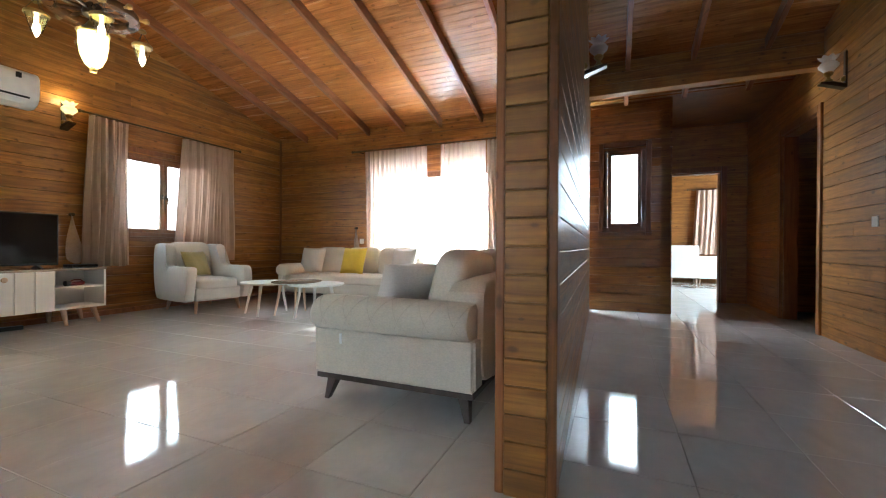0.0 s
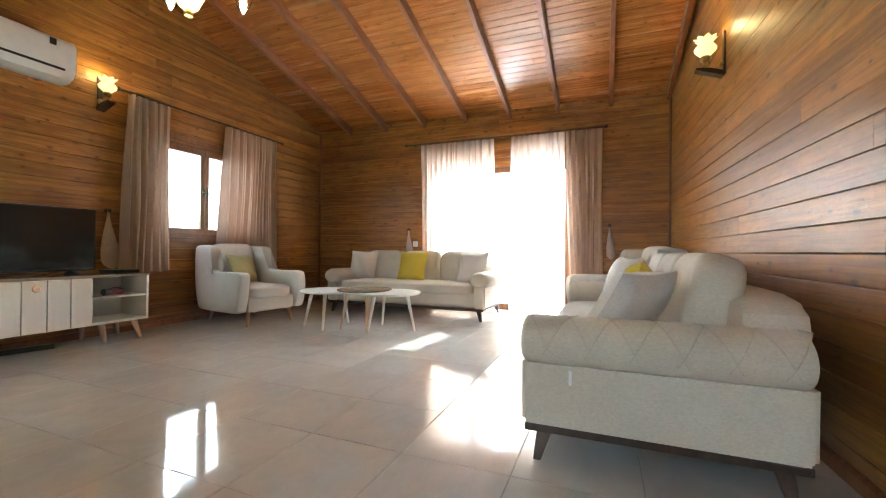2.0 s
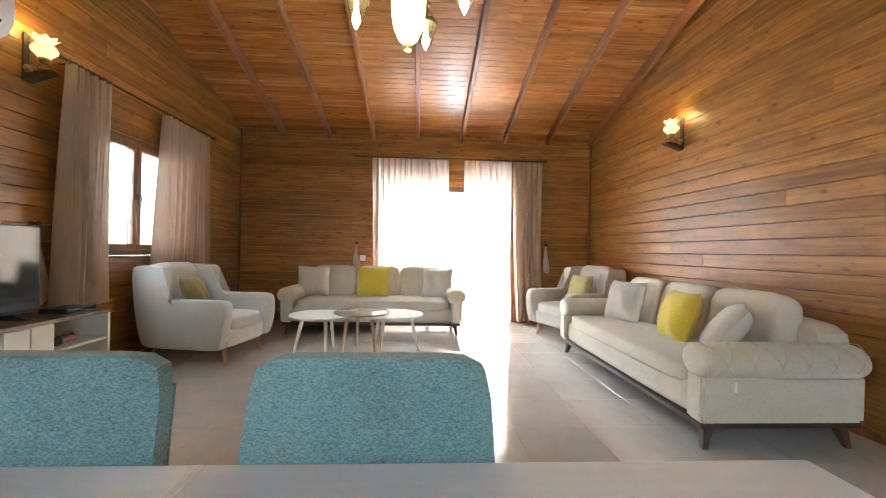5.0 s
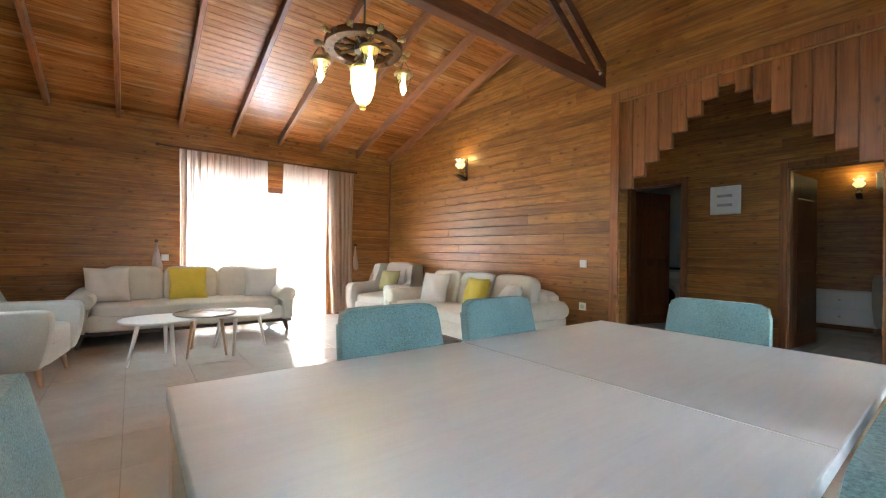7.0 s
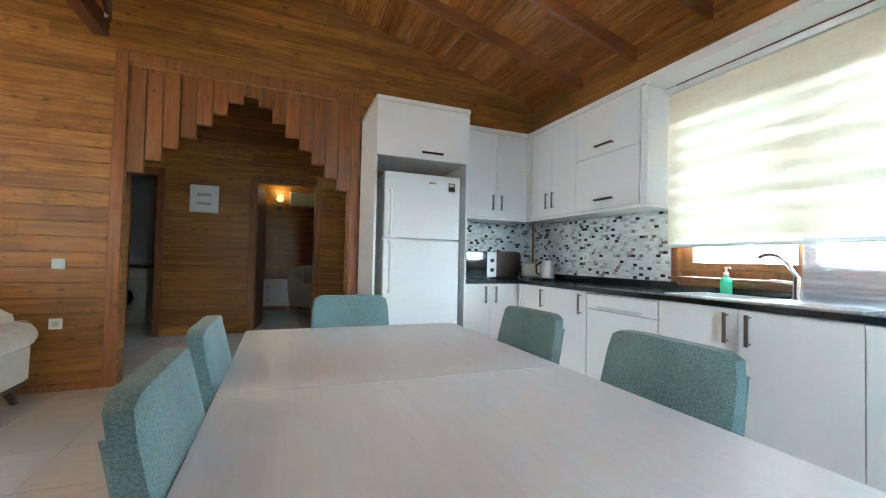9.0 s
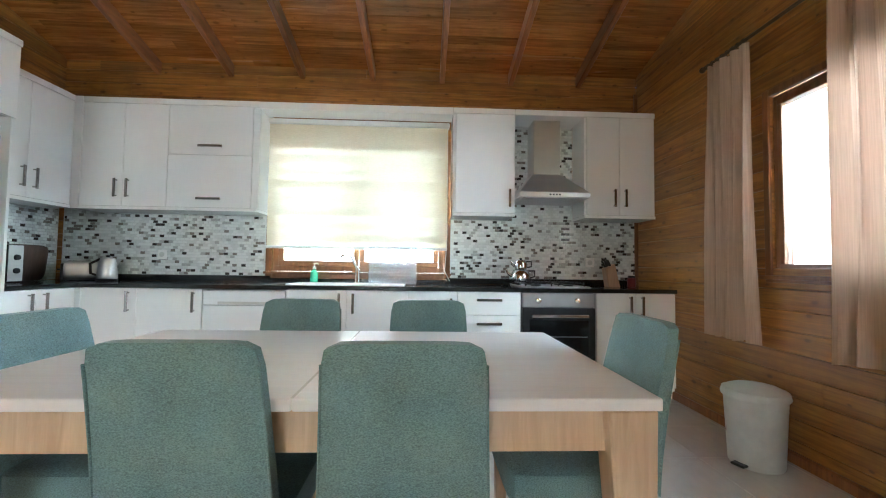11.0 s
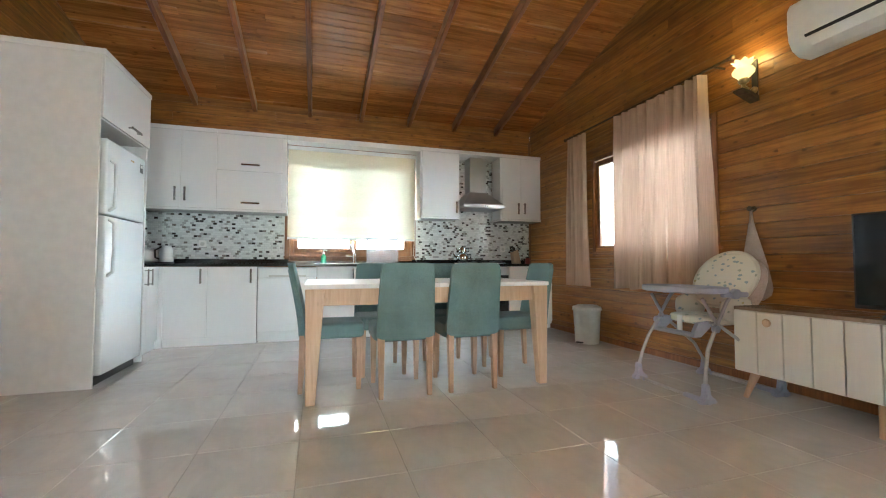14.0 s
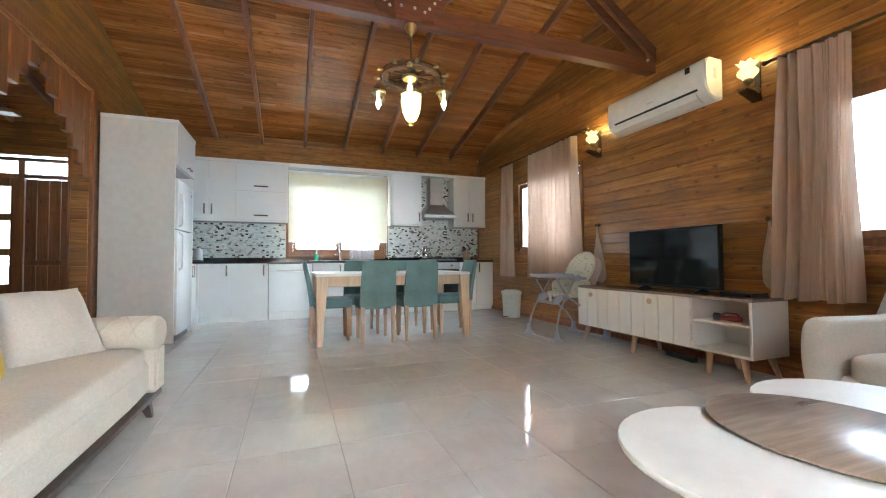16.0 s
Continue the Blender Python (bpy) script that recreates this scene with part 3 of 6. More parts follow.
def truss():
    t = thing("roof_truss", pose(-1.87, RIDGE_Y, 0), "dark stained timber truss with steel bolts under the ridge", "truss", kind="structure")
    half = 2.63
    part("bottom_chord", box(-half, half + 0.02, -0.05, 0.05, 2.80, 2.94, 0.006), M_BEAM, t)
    part("king_post", box(-0.06, 0.06, -0.04, 0.04, 2.94, RIDGE_Z - 0.16, 0.005), M_BEAM, t)
    for s in (-1, 1):
        for y in (-0.075, 0.052):
            part("strut", prism([(s * (half - 0.02), 2.90), (s * (half - 0.02), 3.04), (s * (half - 1.42), 3.98), (s * (half - 1.54), 3.98)], "y", y, y + 0.025), M_BEAM, t)
        part("brace", prism([(s * 0.06, 2.945), (s * 0.24, 2.945), (s * 1.22, 3.85), (s * 1.04, 3.85)], "y", -0.035, 0.035), M_BEAM, t)
        part("gusset", prism([(s * 0.01, 2.83), (s * 0.22, 2.83), (s * 0.34, 3.02), (s * 0.12, 3.10), (s * 0.01, 3.10)], "y", -0.063, -0.0505), M_BEAM, t)
        part("gusset", prism([(s * 0.01, 2.83), (s * 0.22, 2.83), (s * 0.34, 3.02), (s * 0.12, 3.10), (s * 0.01, 3.10)], "y", 0.0505, 0.063), M_BEAM, t)
        for x, z in ((0.055, 2.90), (0.065, 3.06), (0.145, 2.895), (0.185, 2.93), (0.23, 2.985), (0.275, 3.035), (2.50, 2.90)):
            for y in (-1, 1):
                face = 0.081 if x < 0.1 else 0.063 if x < 1 else 0.076
                part("bolt", rod((s * x, y * (face - 0.01), z), (s * x, y * (face + 0.010), z), 0.017, 0.010, 10), M_BOLT, t)
        part("post_plank", box(-0.105, 0.105, s * 0.072 - 0.0085, s * 0.072 + 0.0085, 2.79, 3.70, 0.004), M_BEAM, t)


truss()


# ---- bright outdoors ----
M_OUTSIDE = Nodes("hazy_daylight").out((0.8, 0.8, 0.8), 1.0, Emission_Color=(1.0, 0.99, 0.96, 1), Emission_Strength=3.2)
for name, m, wide, high in (("backdrop_north", pose(0, 16.5, 1.6, 90), 44, 5.2), ("backdrop_west", pose(-13, 3, 2.5, 90, 0, 90), 40, 9),
                            ("backdrop_south", pose(0, -11, 2.5, 90), 44, 9), ("backdrop_east", pose(9, 11, 2.5, 90, 0, 90), 6, 7)):
    tagged(part(name, box(-wide / 2, wide / 2, -high / 2, high / 2, -0.02, 0.02), M_OUTSIDE, m=m), "pale overexposed daylight haze outside", "backdrop", kind="backdrop")


# ---- windows and doors ----
def window(name, label, m, wide, z0, z1, sashes, handle=True, mat=None, f=0.05, s=0.055, cw=0.06):
    """A wooden window in an opening. m: local x along the wall, y out of the wall into the room."""
    mat = mat or M_FRAME
    w = thing(name, m, label, "window", kind="structure")
    bm = bmesh.new()
    for a, b, c, d in ((0, wide, z0, z0 + f), (0, wide, z1 - f, z1), (0, f, z0 + f, z1 - f), (wide - f, wide, z0 + f, z1 - f)):
        box(a, b, -0.09, -0.02, c, d, 0.004, bm)
    part("window_frame", bm, mat, w)
    bm = bmesh.new()
    for a, b, c, d in ((-cw, 0, z0 - cw, z1 + cw), (wide, wide + cw, z0 - cw, z1 + cw), (0, wide, z1, z1 + cw), (0, wide, z0 - cw, z0)):
        box(a + 0.001, b - 0.001, -0.02, 0.014, c + 0.001, d - 0.001, 0.005, bm)
    part("casing", bm, mat, w)
    part("window_sill", box(-0.07, wide + 0.07, -0.02, 0.035, z0 - 0.025, z0 - 0.002, 0.005), mat, w)
    step = (wide - 2 * f) / sashes
    for k in range(sashes):
        a, b = f + k * step, f + (k + 1) * step
        bm = bmesh.new()
        for p, q, c, d in ((a, b, z0 + f, z0 + f + s), (a, b, z1 - f - s, z1 - f), (a, a + s, z0 + f + s, z1 - f - s), (b - s, b, z0 + f + s, z1 - f - s)):
            box(p + 0.002, q - 0.002, -0.075, -0.012, c, d, 0.005, bm)
        sash = part("sash", bm, mat, w)
        pane = part("pane", box(a + s, b - s, -0.048, -0.042, z0 + f + s, z1 - f - s), M_GLASS, sash)
        pane.visible_shadow = False
        if handle:
            x = b - s / 2 if k == 0 else a + s / 2
            zc = (z0 + z1) / 2
            bm = box(x - 0.012, x + 0.012, -0.012, 0.004, zc - 0.03, zc + 0.03, 0.003)
            sweep([(x, 0.0, zc), (x, 0.035, zc), (x, 0.04, zc - 0.10)], 0.007, 8, bm)
            part("handle", bm, M_DARKMETAL, sash, smooth=True)
    return w


window("window_1", "brown wooden casement window with two sashes", m_west @ Matrix.Translation((W1[0] - S, 0, 0)), W1[1] - W1[0], W1[2], W1[3], 2)
window("window_2", "brown wooden casement window with two sashes", m_west @ Matrix.Translation((W2[0] - S, 0, 0)), W2[1] - W2[0], W2[2], W2[3], 2, f=0.03, s=0.035, cw=0.045)
window("window_3", "brown wooden kitchen window behind a blind", m_south @ Matrix.Translation((HALL_E - WIN_S[1], 0, 0)), WIN_S[1] - WIN_S[0], WIN_S[2], WIN_S[3], 2, handle=False)
window("window_4", "brown wooden glazed pane of the back door", m_porch @ Matrix.Translation((1.08 - 0.86, 0.02, 0)), 0.52, 1.08, 2.20, 1)


def balcony_door():
    d = thing("door_1", m_north @ Matrix.Translation((DOOR_N[0] - W, 0, 0)), "brown wooden glazed double balcony door", "door", kind="structure")
    wide, top = DOOR_N[1] - DOOR_N[0], DOOR_N[3]
    bm = bmesh.new()
    for a, b, c, e in ((0, 0.05, 0, top), (wide - 0.05, wide, 0, top), (0.05, wide - 0.05, top - 0.05, top)):
        box(a, b, -0.10, -0.02, c, e, 0.004, bm)
    part("door_frame", bm, M_FRAME, d)
    for k in range(2):
        a, b = ((0.05, 0.72), (0.72, wide - 0.05))[k]
        bm = bmesh.new()
        for p, q, c, e in ((a, b, 0.01, 0.11), (a, b, top - 0.13, top - 0.05), (a, a + 0.045, 0.11, top - 0.13), (b - 0.045, b, 0.11, top - 0.13)):
            box(p + 0.002, q - 0.002, -0.09, -0.03, c, e, 0.005, bm)
        leaf = part("door_leaf", bm, M_FRAME, d)
        part("pane", box(a + 0.045, b - 0.045, -0.065, -0.059, 0.11, top - 0.13), M_GLASS, leaf).visible_shadow = False


balcony_door()


def doorway(name, label, m, wide, top, leaf=None, both=0.0):
    """Casing round an opening, and a leaf where one stands in it. leaf: degrees by which it is open."""
    d = thing(name, m, label, "door", kind="structure")
    c = 0.075
    for a, b, z0, z1 in ((-c, 0, 0, top + c), (wide, wide + c, 0, top + c), (0, wide, top, top + c)):
        part("casing", box(a + 0.001, b - 0.001, -0.012, 0.022, z0, z1, 0.005), M_UPRIGHT, d)
    for a, b, z0, z1 in ((0.0, 0.022, 0, top), (wide - 0.022, wide, 0, top), (0.022, wide - 0.022, top - 0.022, top)):
        part("lining", box(a, b, -0.15, -0.013, z0, z1, 0.002), M_UPRIGHT, d)
    if leaf is not None:
        hinge = pose(0.024, -0.15, 0, 0, 0, -leaf)
        slab = part("door_leaf", box(0, wide - 0.05, -0.04, 0, 0.008, top - 0.03, 0.004), M_UPRIGHT, d, m=hinge)
        for z in (0.15, 1.05):
            part("panel", box(0.12, wide - 0.17, -0.047, 0.007, z, z + 0.78, 0.012), M_UPRIGHT, slab)
        for s in (0.012, -0.052):
            bm = rod((wide - 0.11, s, 1.02), (wide - 0.11, s + 0.03 * (1 if s > 0 else -1), 1.02), 0.010, None, 10)
            sweep([(wide - 0.11, s + 0.03 * (1 if s > 0 else -1), 1.02), (wide - 0.23, s + 0.03 * (1 if s > 0 else -1), 1.02)], 0.008, 8, bm)
            box(wide - 0.13, wide - 0.09, min(s, s - 0.006), max(s, s + 0.002), 0.90, 1.10, 0.002, bm)
            part("door_handle", bm, M_CHROME, slab, "chrome lever handle")
    return d


doorway("door_2", "brown panelled bedroom door standing open", m_hall @ Matrix.Translation((DOOR_A[0] - S, 0, 0)) @ Matrix.Translation((DOOR_A[1] - DOOR_A[0], 0, 0)) @ Matrix.Diagonal((-1, 1, 1, 1)), DOOR_A[1] - DOOR_A[0], DOOR_A[3], 84)
doorway("door_3", "brown panelled laundry door standing open", m_hall @ Matrix.Translation((DOOR_B[1] - S, 0, 0)) @ Matrix.Diagonal((-1, 1, 1, 1)), DOOR_B[1] - DOOR_B[0], DOOR_B[3], 72)
doorway("door_4", "dark wooden doorway in the corridor", m_hall @ Matrix.Translation((DOOR_C[0] - S, 0, 0)), DOOR_C[1] - DOOR_C[0], DOOR_C[3], 88)
doorway("door_5", "dark wooden bedroom doorway at the corridor's end", m_bed @ Matrix.Translation((0.06, 0, 0)), 0.80, 2.06)


def entrance():
    """Front door: a glazed leaf, a boarded side panel and fanlights."""
    d = thing("door_6", m_south @ Matrix.Translation((HALL_E - ENTRY[1], 0, 0)), "dark brown wooden front door with glass panes and a transom", "door", kind="structure")
    wide = ENTRY[1] - ENTRY[0]
    bm = bmesh.new()
    for a, b, c, e in ((0, 0.05, 0, 2.37), (wide - 0.05, wide, 0, 2.37), (0.05, wide - 0.05, 2.32, 2.37), (0.05, wide - 0.05, 2.08, 2.14), (0.48, 0.555, 0, 2.32)):
        box(a, b, -0.10, -0.012, c, e, 0.004, bm)
    part("door_frame", bm, M_UPRIGHT, d)
    for a, b in ((0.05, 0.48), (0.555, wide - 0.05)):
        part("pane", box(a, b, -0.06, -0.054, 2.14, 2.32), M_GLASS, d).visible_shadow = False
    bm = bmesh.new()
    for c, e in ((0.01, 0.60), (0.99, 1.09), (1.48, 1.58), (1.96, 2.08)):
        box(0.13, 0.40, -0.08, -0.03, c, e, 0.005, bm)
    for a, b in ((0.052, 0.13), (0.40, 0.478)):
        box(a, b, -0.08, -0.03, 0.01, 2.08, 0.005, bm)
    leaf = part("door_leaf", bm, M_UPRIGHT, d)
    for c, e in ((0.60, 0.99), (1.09, 1.48), (1.58, 1.96)):
        part("pane", box(0.13, 0.40, -0.058, -0.052, c, e), M_GLASS, leaf).visible_shadow = False
    for k in range(4):
        a = 0.56 + k * (wide - 0.61) / 4
        for c, e in ((0.01, 0.85), (0.93, 2.07)):
            part("panel_board", box(a, a + (wide - 0.61) / 4 - 0.003, -0.075, -0.035, c, e, 0.006), M_UPRIGHT, d)
    part("rail", box(0.56, wide - 0.052, -0.085, -0.028, 0.85, 0.93, 0.004), M_UPRIGHT, d)


entrance()


def arch_trim():
    """Casing of the wide opening, and the stepped valance of upright boards in it."""
    m = m_east @ Matrix.Translation((N - ARCH[1], 0, 0))
    wide, top = ARCH[1] - ARCH[0], ARCH[3]
    d = thing("opening_trim", m, "stained casing of the hall opening with a stepped board valance", "trim", kind="structure")
    for side in (0.0, -0.17):
        y0, y1 = (-0.012, 0.02) if side == 0 else (-0.19, -0.158)
        for a, b, z0, z1 in ((-0.085, 0.004, 0, top + 0.085), (wide - 0.004, wide + 0.085, 0, top + 0.085), (0.006, wide - 0.006, top - 0.004, top + 0.085)):
            part("casing", box(a, b, y0, y1, z0, z1, 0.006), M_UPRIGHT, d)
    n = 15
    step = (wide - 0.012) / n
    drop = (0.91, 0.80, 0.68, 0.57, 0.44, 0.32, 0.20, 0.11, 0.20, 0.32, 0.44, 0.56, 0.68, 0.80, 0.91)
    for k in range(n):
        a = 0.006 + k * step
        z = top - drop[k]
        part("valance_board", box(a + 0.001, a + step - 0.001, -0.06 - 0.010 * (k % 2), -0.012 - 0.008 * (k % 2), z, top - 0.006, 0.008), M_UPRIGHT, d)
    # the ends of the wall boards, stacked one over another in the jamb
    for u in (0.0, wide):
        for k in range(int(top / 0.095)):
            s = 1 if u == 0 else -1
            bm = box(u - 0.002 * s, u + 0.012 * s, -0.157, -0.014, k * 0.095 + 0.0025, (k + 1) * 0.095 - 0.0025, 0.004) if s > 0 else box(u - 0.012, u + 0.002, -0.157, -0.014, k * 0.095 + 0.0025, (k + 1) * 0.095 - 0.0025, 0.004)
            part("board_end", bm, M_WALL, d)


arch_trim()


def corner_trim():
    for name, x, y in (("trim_northwest", W, N - 0.03), ("trim_northeast", 0.70, N - 0.03), ("trim_southwest", W, S)):
        tagged(part(name, box(x, x + 0.03, y, y + 0.03, 0, 2.80, 0.006), M_FRAME), "orange-brown corner moulding", "trim", kind="structure")
    tagged(part("baseboard", prism([(0, 0), (0.022, 0), (0.022, 0.05), (0.012, 0.06), (0, 0.06)], "x", 0.05, N - ARCH[1] - 0.1), M_UPRIGHT, m=m_east), "brown skirting board", "baseboard", kind="structure")
    tagged(part("baseboard", prism([(0, 0), (0.022, 0), (0.022, 0.05), (0.012, 0.06), (0, 0.06)], "x", 0.05, N - S - 0.05), M_UPRIGHT, m=m_west), "brown skirting board", "baseboard", kind="structure")


corner_trim()


# ---- dining table and chairs ----
def dining_table():
    x0, x1, y0, y1, h = -2.99, -1.245, 0.405, 1.37, 0.76
    t = thing("dining_table", pose((x0 + x1) / 2, (y0 + y1) / 2, 0), "bleached oak extending dining table with tapered legs", "table")
    a, b = (x1 - x0) / 2, (y1 - y0) / 2
    for p, q in ((-a, -0.012), (-0.009, a)):
        part("tabletop", box(p, q, -b, b, h - 0.03, h, 0.004), M_TOP, t, "pale bleached oak leaf")
    part("seam_strip", box(-0.0135, -0.0075, -b + 0.003, b - 0.003, h - 0.026, h + 0.0006), M_WHITE, t)
    for s in (-1, 1):
        part("apron", box(-a + 0.12, a - 0.12, s * (b - 0.055) - 0.011, s * (b - 0.055) + 0.011, h - 0.14, h - 0.031, 0.003), M_OAK, t)
        part("apron", box(s * (a - 0.055) - 0.011, s * (a - 0.055) + 0.011, -b + 0.12, b - 0.12, h - 0.14, h - 0.031, 0.003), M_OAK, t)
        for u in (-1, 1):
            bm = bmesh.new()
            lo = [(-0.030, -0.03), (0.030, -0.03), (0.030, 0.03), (-0.030, 0.03)]
            hi = [(-0.060, -0.045), (0.060, -0.045), (0.060, 0.045), (-0.060, 0.045)]
            v0 = [bm.verts.new((s * (a - 0.045) + p * 1.0, u * (b - 0.045) + q, 0)) for p, q in lo]
            v1 = [bm.verts.new((s * (a - 0.068) + p, u * (b - 0.05) + q, h - 0.031)) for p, q in hi]
            bm.faces.new(v0[::-1]), bm.faces.new(v1)
            for k in range(4):
                bm.faces.new((v0[k], v0[(k + 1) % 4], v1[(k + 1) % 4], v1[k]))
            bmesh.ops.bevel(bm, geom=bm.edges[:], offset=0.004, segments=1, affect="EDGES")
            part("leg", bm, M_OAK, t)
    return t


dining_table()


def dining_chair():
    """Upholstered chair; its front looks along local -y."""
    c = thing("dining_chair", pose(0, 0, 0), "dining chair in teal woven cloth on beech legs", "chair", "chairs round the table")
    bm = soft_box(-0.205, 0.205, -0.235, 0.19, 0.365, 0.475, 9.0, 8)
    part("seat", bm, M_TEAL, c, smooth=True)
    bm = bmesh.new()
    bmesh.ops.create_cube(bm, size=2.0)
    bmesh.ops.subdivide_edges(bm, edges=bm.edges[:], cuts=9, use_grid_fill=True)
    for v in bm.verts:
        p = v.co.copy()
        size = (abs(p.x) ** 16 + abs(p.z) ** 16) ** (1 / 16)
        size = max(size, 1.0)
        x, z = p.x / size, p.z / size
        h = (z + 1) / 2
        lean = 0.09 * h ** 1.3
        thick = (0.030 - 0.010 * h) * (1 - 0.25 * abs(x) ** 8)
        width = 0.200 - 0.022 * h
        v.co = Vector((x * width, 0.185 + lean + p.y * thick, 0.39 + 0.508 * h - 0.006 * abs(x) ** 6 * h))
    back = part("backrest", bm, M_TEAL, c, smooth=True)
    for s in (-1, 1):
        pts = []
        for k in range(9):
            h = 0.96 * k / 8
            pts.append((s * (0.199 - 0.022 * h), 0.185 + 0.09 * h ** 1.3 + (0.0225 - 0.0075 * h), 0.40 + 0.47 * h))
        part("piping", sweep(pts, 0.0035, 6), M_TEAL, back)
    for x in (-0.165, 0.165):
        part("leg", tapered(x, -0.195, 0, 0.37, 0.030, 0.045), M_LEG, c)
        part("leg", tapered(x, 0.185, 0, 0.40, 0.030, 0.045, 0, 0.015), M_LEG, c)
    return c


CHAIRS = [(-1.90, 1.15, 0), (-2.385, 1.15, 0), (-1.84, 0.595, 180), (-2.445, 0.595, 180), (-1.42, 0.91, -90), (-2.915, 0.925, 90)]
chair = dining_chair()
chair.matrix_basis = pose(CHAIRS[0][0], CHAIRS[0][1], 0, 0, 0, CHAIRS[0][2])
for x, y, turn in CHAIRS[1:]:
    copy_thing(chair, pose(x, y, 0, 0, 0, turn))


# ---- sofas and armchairs ----
def sofa():
    """Three-seater with rolled arms; local: front looks along -y, back at y = 0.47."""
    s = thing("sofa", pose(0, 0, 0), "cream velvet three-seat sofa with rolled quilted arms and dark legs", "sofa", "sofas")
    wide, deep = 1.13, 0.47
    part("base_frame", box(-wide + 0.03, wide - 0.03, -deep, deep - 0.02, 0.125, 0.155, 0.005), M_DARKLEG, s, "dark brown base rail")
    part("body", soft_box(-wide + 0.10, wide - 0.10, -deep + 0.015, deep - 0.02, 0.155, 0.34, 16.0, 6), M_SOFA, s, smooth=True)
    part("seat_cushion", soft_box(-wide + 0.17, wide - 0.17, -deep + 0.0, deep - 0.20, 0.30, 0.435, 8.0, 14, 0.10), M_SOFA, s, smooth=True)
    part("backrest", soft_box(-wide + 0.10, wide - 0.10, deep - 0.22, deep + 0.03, 0.155, 0.69, 8.0, 8), M_SOFA, s, smooth=True)
    for k in range(3):
        x = (k - 1) * 0.60
        bm = soft_box(x - 0.305, x + 0.305, -0.10, 0.10, -0.235, 0.235, 4.5, 10)
        for v in bm.verts:
            p = v.co
            d2 = min((p.x - x - a) ** 2 + (p.z - b) ** 2 for a in (-0.15, 0.15) for b in (0.07,))
            p.y += (0.035 if p.y < 0 else 0.0) * math.exp(-d2 / 0.004)
            p.y += 0.018 * math.cos((p.x - x) * 9) * (1 if p.y < 0 else 0)
        part("back_cushion", bm, M_SOFA, s, smooth=True, m=pose(0, deep - 0.255, 0.605, -14))
    for e in (-1, 1):
        prof = [(0.02, 0.155), (0.155, 0.155), (0.16, 0.42), (0.02, 0.42)]
        bm = prism([(e * (wide - 0.17) + e * p, z) for p, z in prof], "y", -deep - 0.01, deep - 0.01)
        bmesh.ops.recalc_face_normals(bm, faces=bm.faces)
        bmesh.ops.bevel(bm, geom=bm.edges[:], offset=0.018, segments=3, affect="EDGES")
        arm = part("arm", bm, M_SOFA, s, smooth=True)
        cx, cz, rx, rz = e * (wide - 0.085), 0.485, 0.125, 0.098
        bm = bmesh.new()
        n, rings = 24, []
        ys = [(-deep - 0.012, 0.55), (-deep - 0.008, 0.80), (-deep + 0.006, 0.95), (-deep + 0.03, 1.0), (0, 1.0), (deep - 0.06, 1.0), (deep - 0.035, 0.93), (deep - 0.025, 0.7)]
        for y, f in ys:
            rings.append([bm.verts.new((cx + rx * f * math.cos(2 * math.pi * k / n), y, cz + rz * f * math.sin(2 * math.pi * k / n))) for k in range(n)])
        for a, b in zip(rings, rings[1:]):
            for k in range(n):
                bm.faces.new((a[k], a[(k + 1) % n], b[(k + 1) % n], b[k]))
        bm.faces.new(rings[0]), bm.faces.new(rings[-1])
        roll = part("arm_roll", bm, M_SOFA, arm, smooth=True)
        for k in range(7):
            for way in (-1, 1):
                pts = []
                for i in range(9):
                    a = radians(-25 + 205 * i / 8)
                    y = -deep + 0.02 + 0.15 * k + way * 0.15 * (i / 4 - 1) * 0.62
                    if -deep < y < deep:
                        pts.append((cx + e * (rx + 0.001) * math.cos(a), y, cz + (rz + 0.001) * math.sin(a)))
                if len(pts) > 3:
                    part("piping", sweep(pts, 0.0026, 5), M_PIPING, roll)
        part("label_tab", box(e * (wide - 0.009) - 0.004, e * (wide - 0.009) + 0.004, -deep + 0.17, -deep + 0.182, 0.33, 0.385, 0.001), M_WHITE, arm, "white cloth label")
        for y in (-deep + 0.075, deep - 0.09):
            part("leg", tapered(e * (wide - 0.10), y, 0, 0.126, 0.030, 0.062, e * 0.03, -0.03 if y < 0 else 0.03), M_DARKLEG, s)
    return s


sofa_east = sofa()
sofa_east.matrix_basis = pose(0.165, 4.005, 0, 0, 0, -90)
sofa_north = copy_thing(sofa_east, pose(-2.43, 6.32, 0, 0, 0, 0))


def pillow(name, mat, label, m, size=0.42, thick=0.085):
    bm = bmesh.new()
    n = 14
    for side in (1, -1):
        grid = []
        for i in range(n + 1):
            row = []
            for j in range(n + 1):
                u, v = 2 * i / n - 1, 2 * j / n - 1
                x = u * size / 2 * (1 - 0.07 * (1 - v * v))
                z = v * size / 2 * (1 - 0.07 * (1 - u * u))
                puff = max(0.0, (1 - u ** 4) * (1 - v ** 4)) ** 0.6
                crease = 0.006 * math.sin(7 * u + 3 * v) * puff
                row.append(bm.verts.new((x, side * (thick * puff + crease), z)))
            grid.append(row)
        for i in range(n):
            for j in range(n):
                q = (grid[i][j], grid[i + 1][j], grid[i + 1][j + 1], grid[i][j + 1])
                bm.faces.new(q if side < 0 else q[::-1])
    bmesh.ops.remove_doubles(bm, verts=bm.verts, dist=0.0005)
    return tagged(part(name, bm, mat, None, label, True, m), category="pillow", group="sofa pillows")


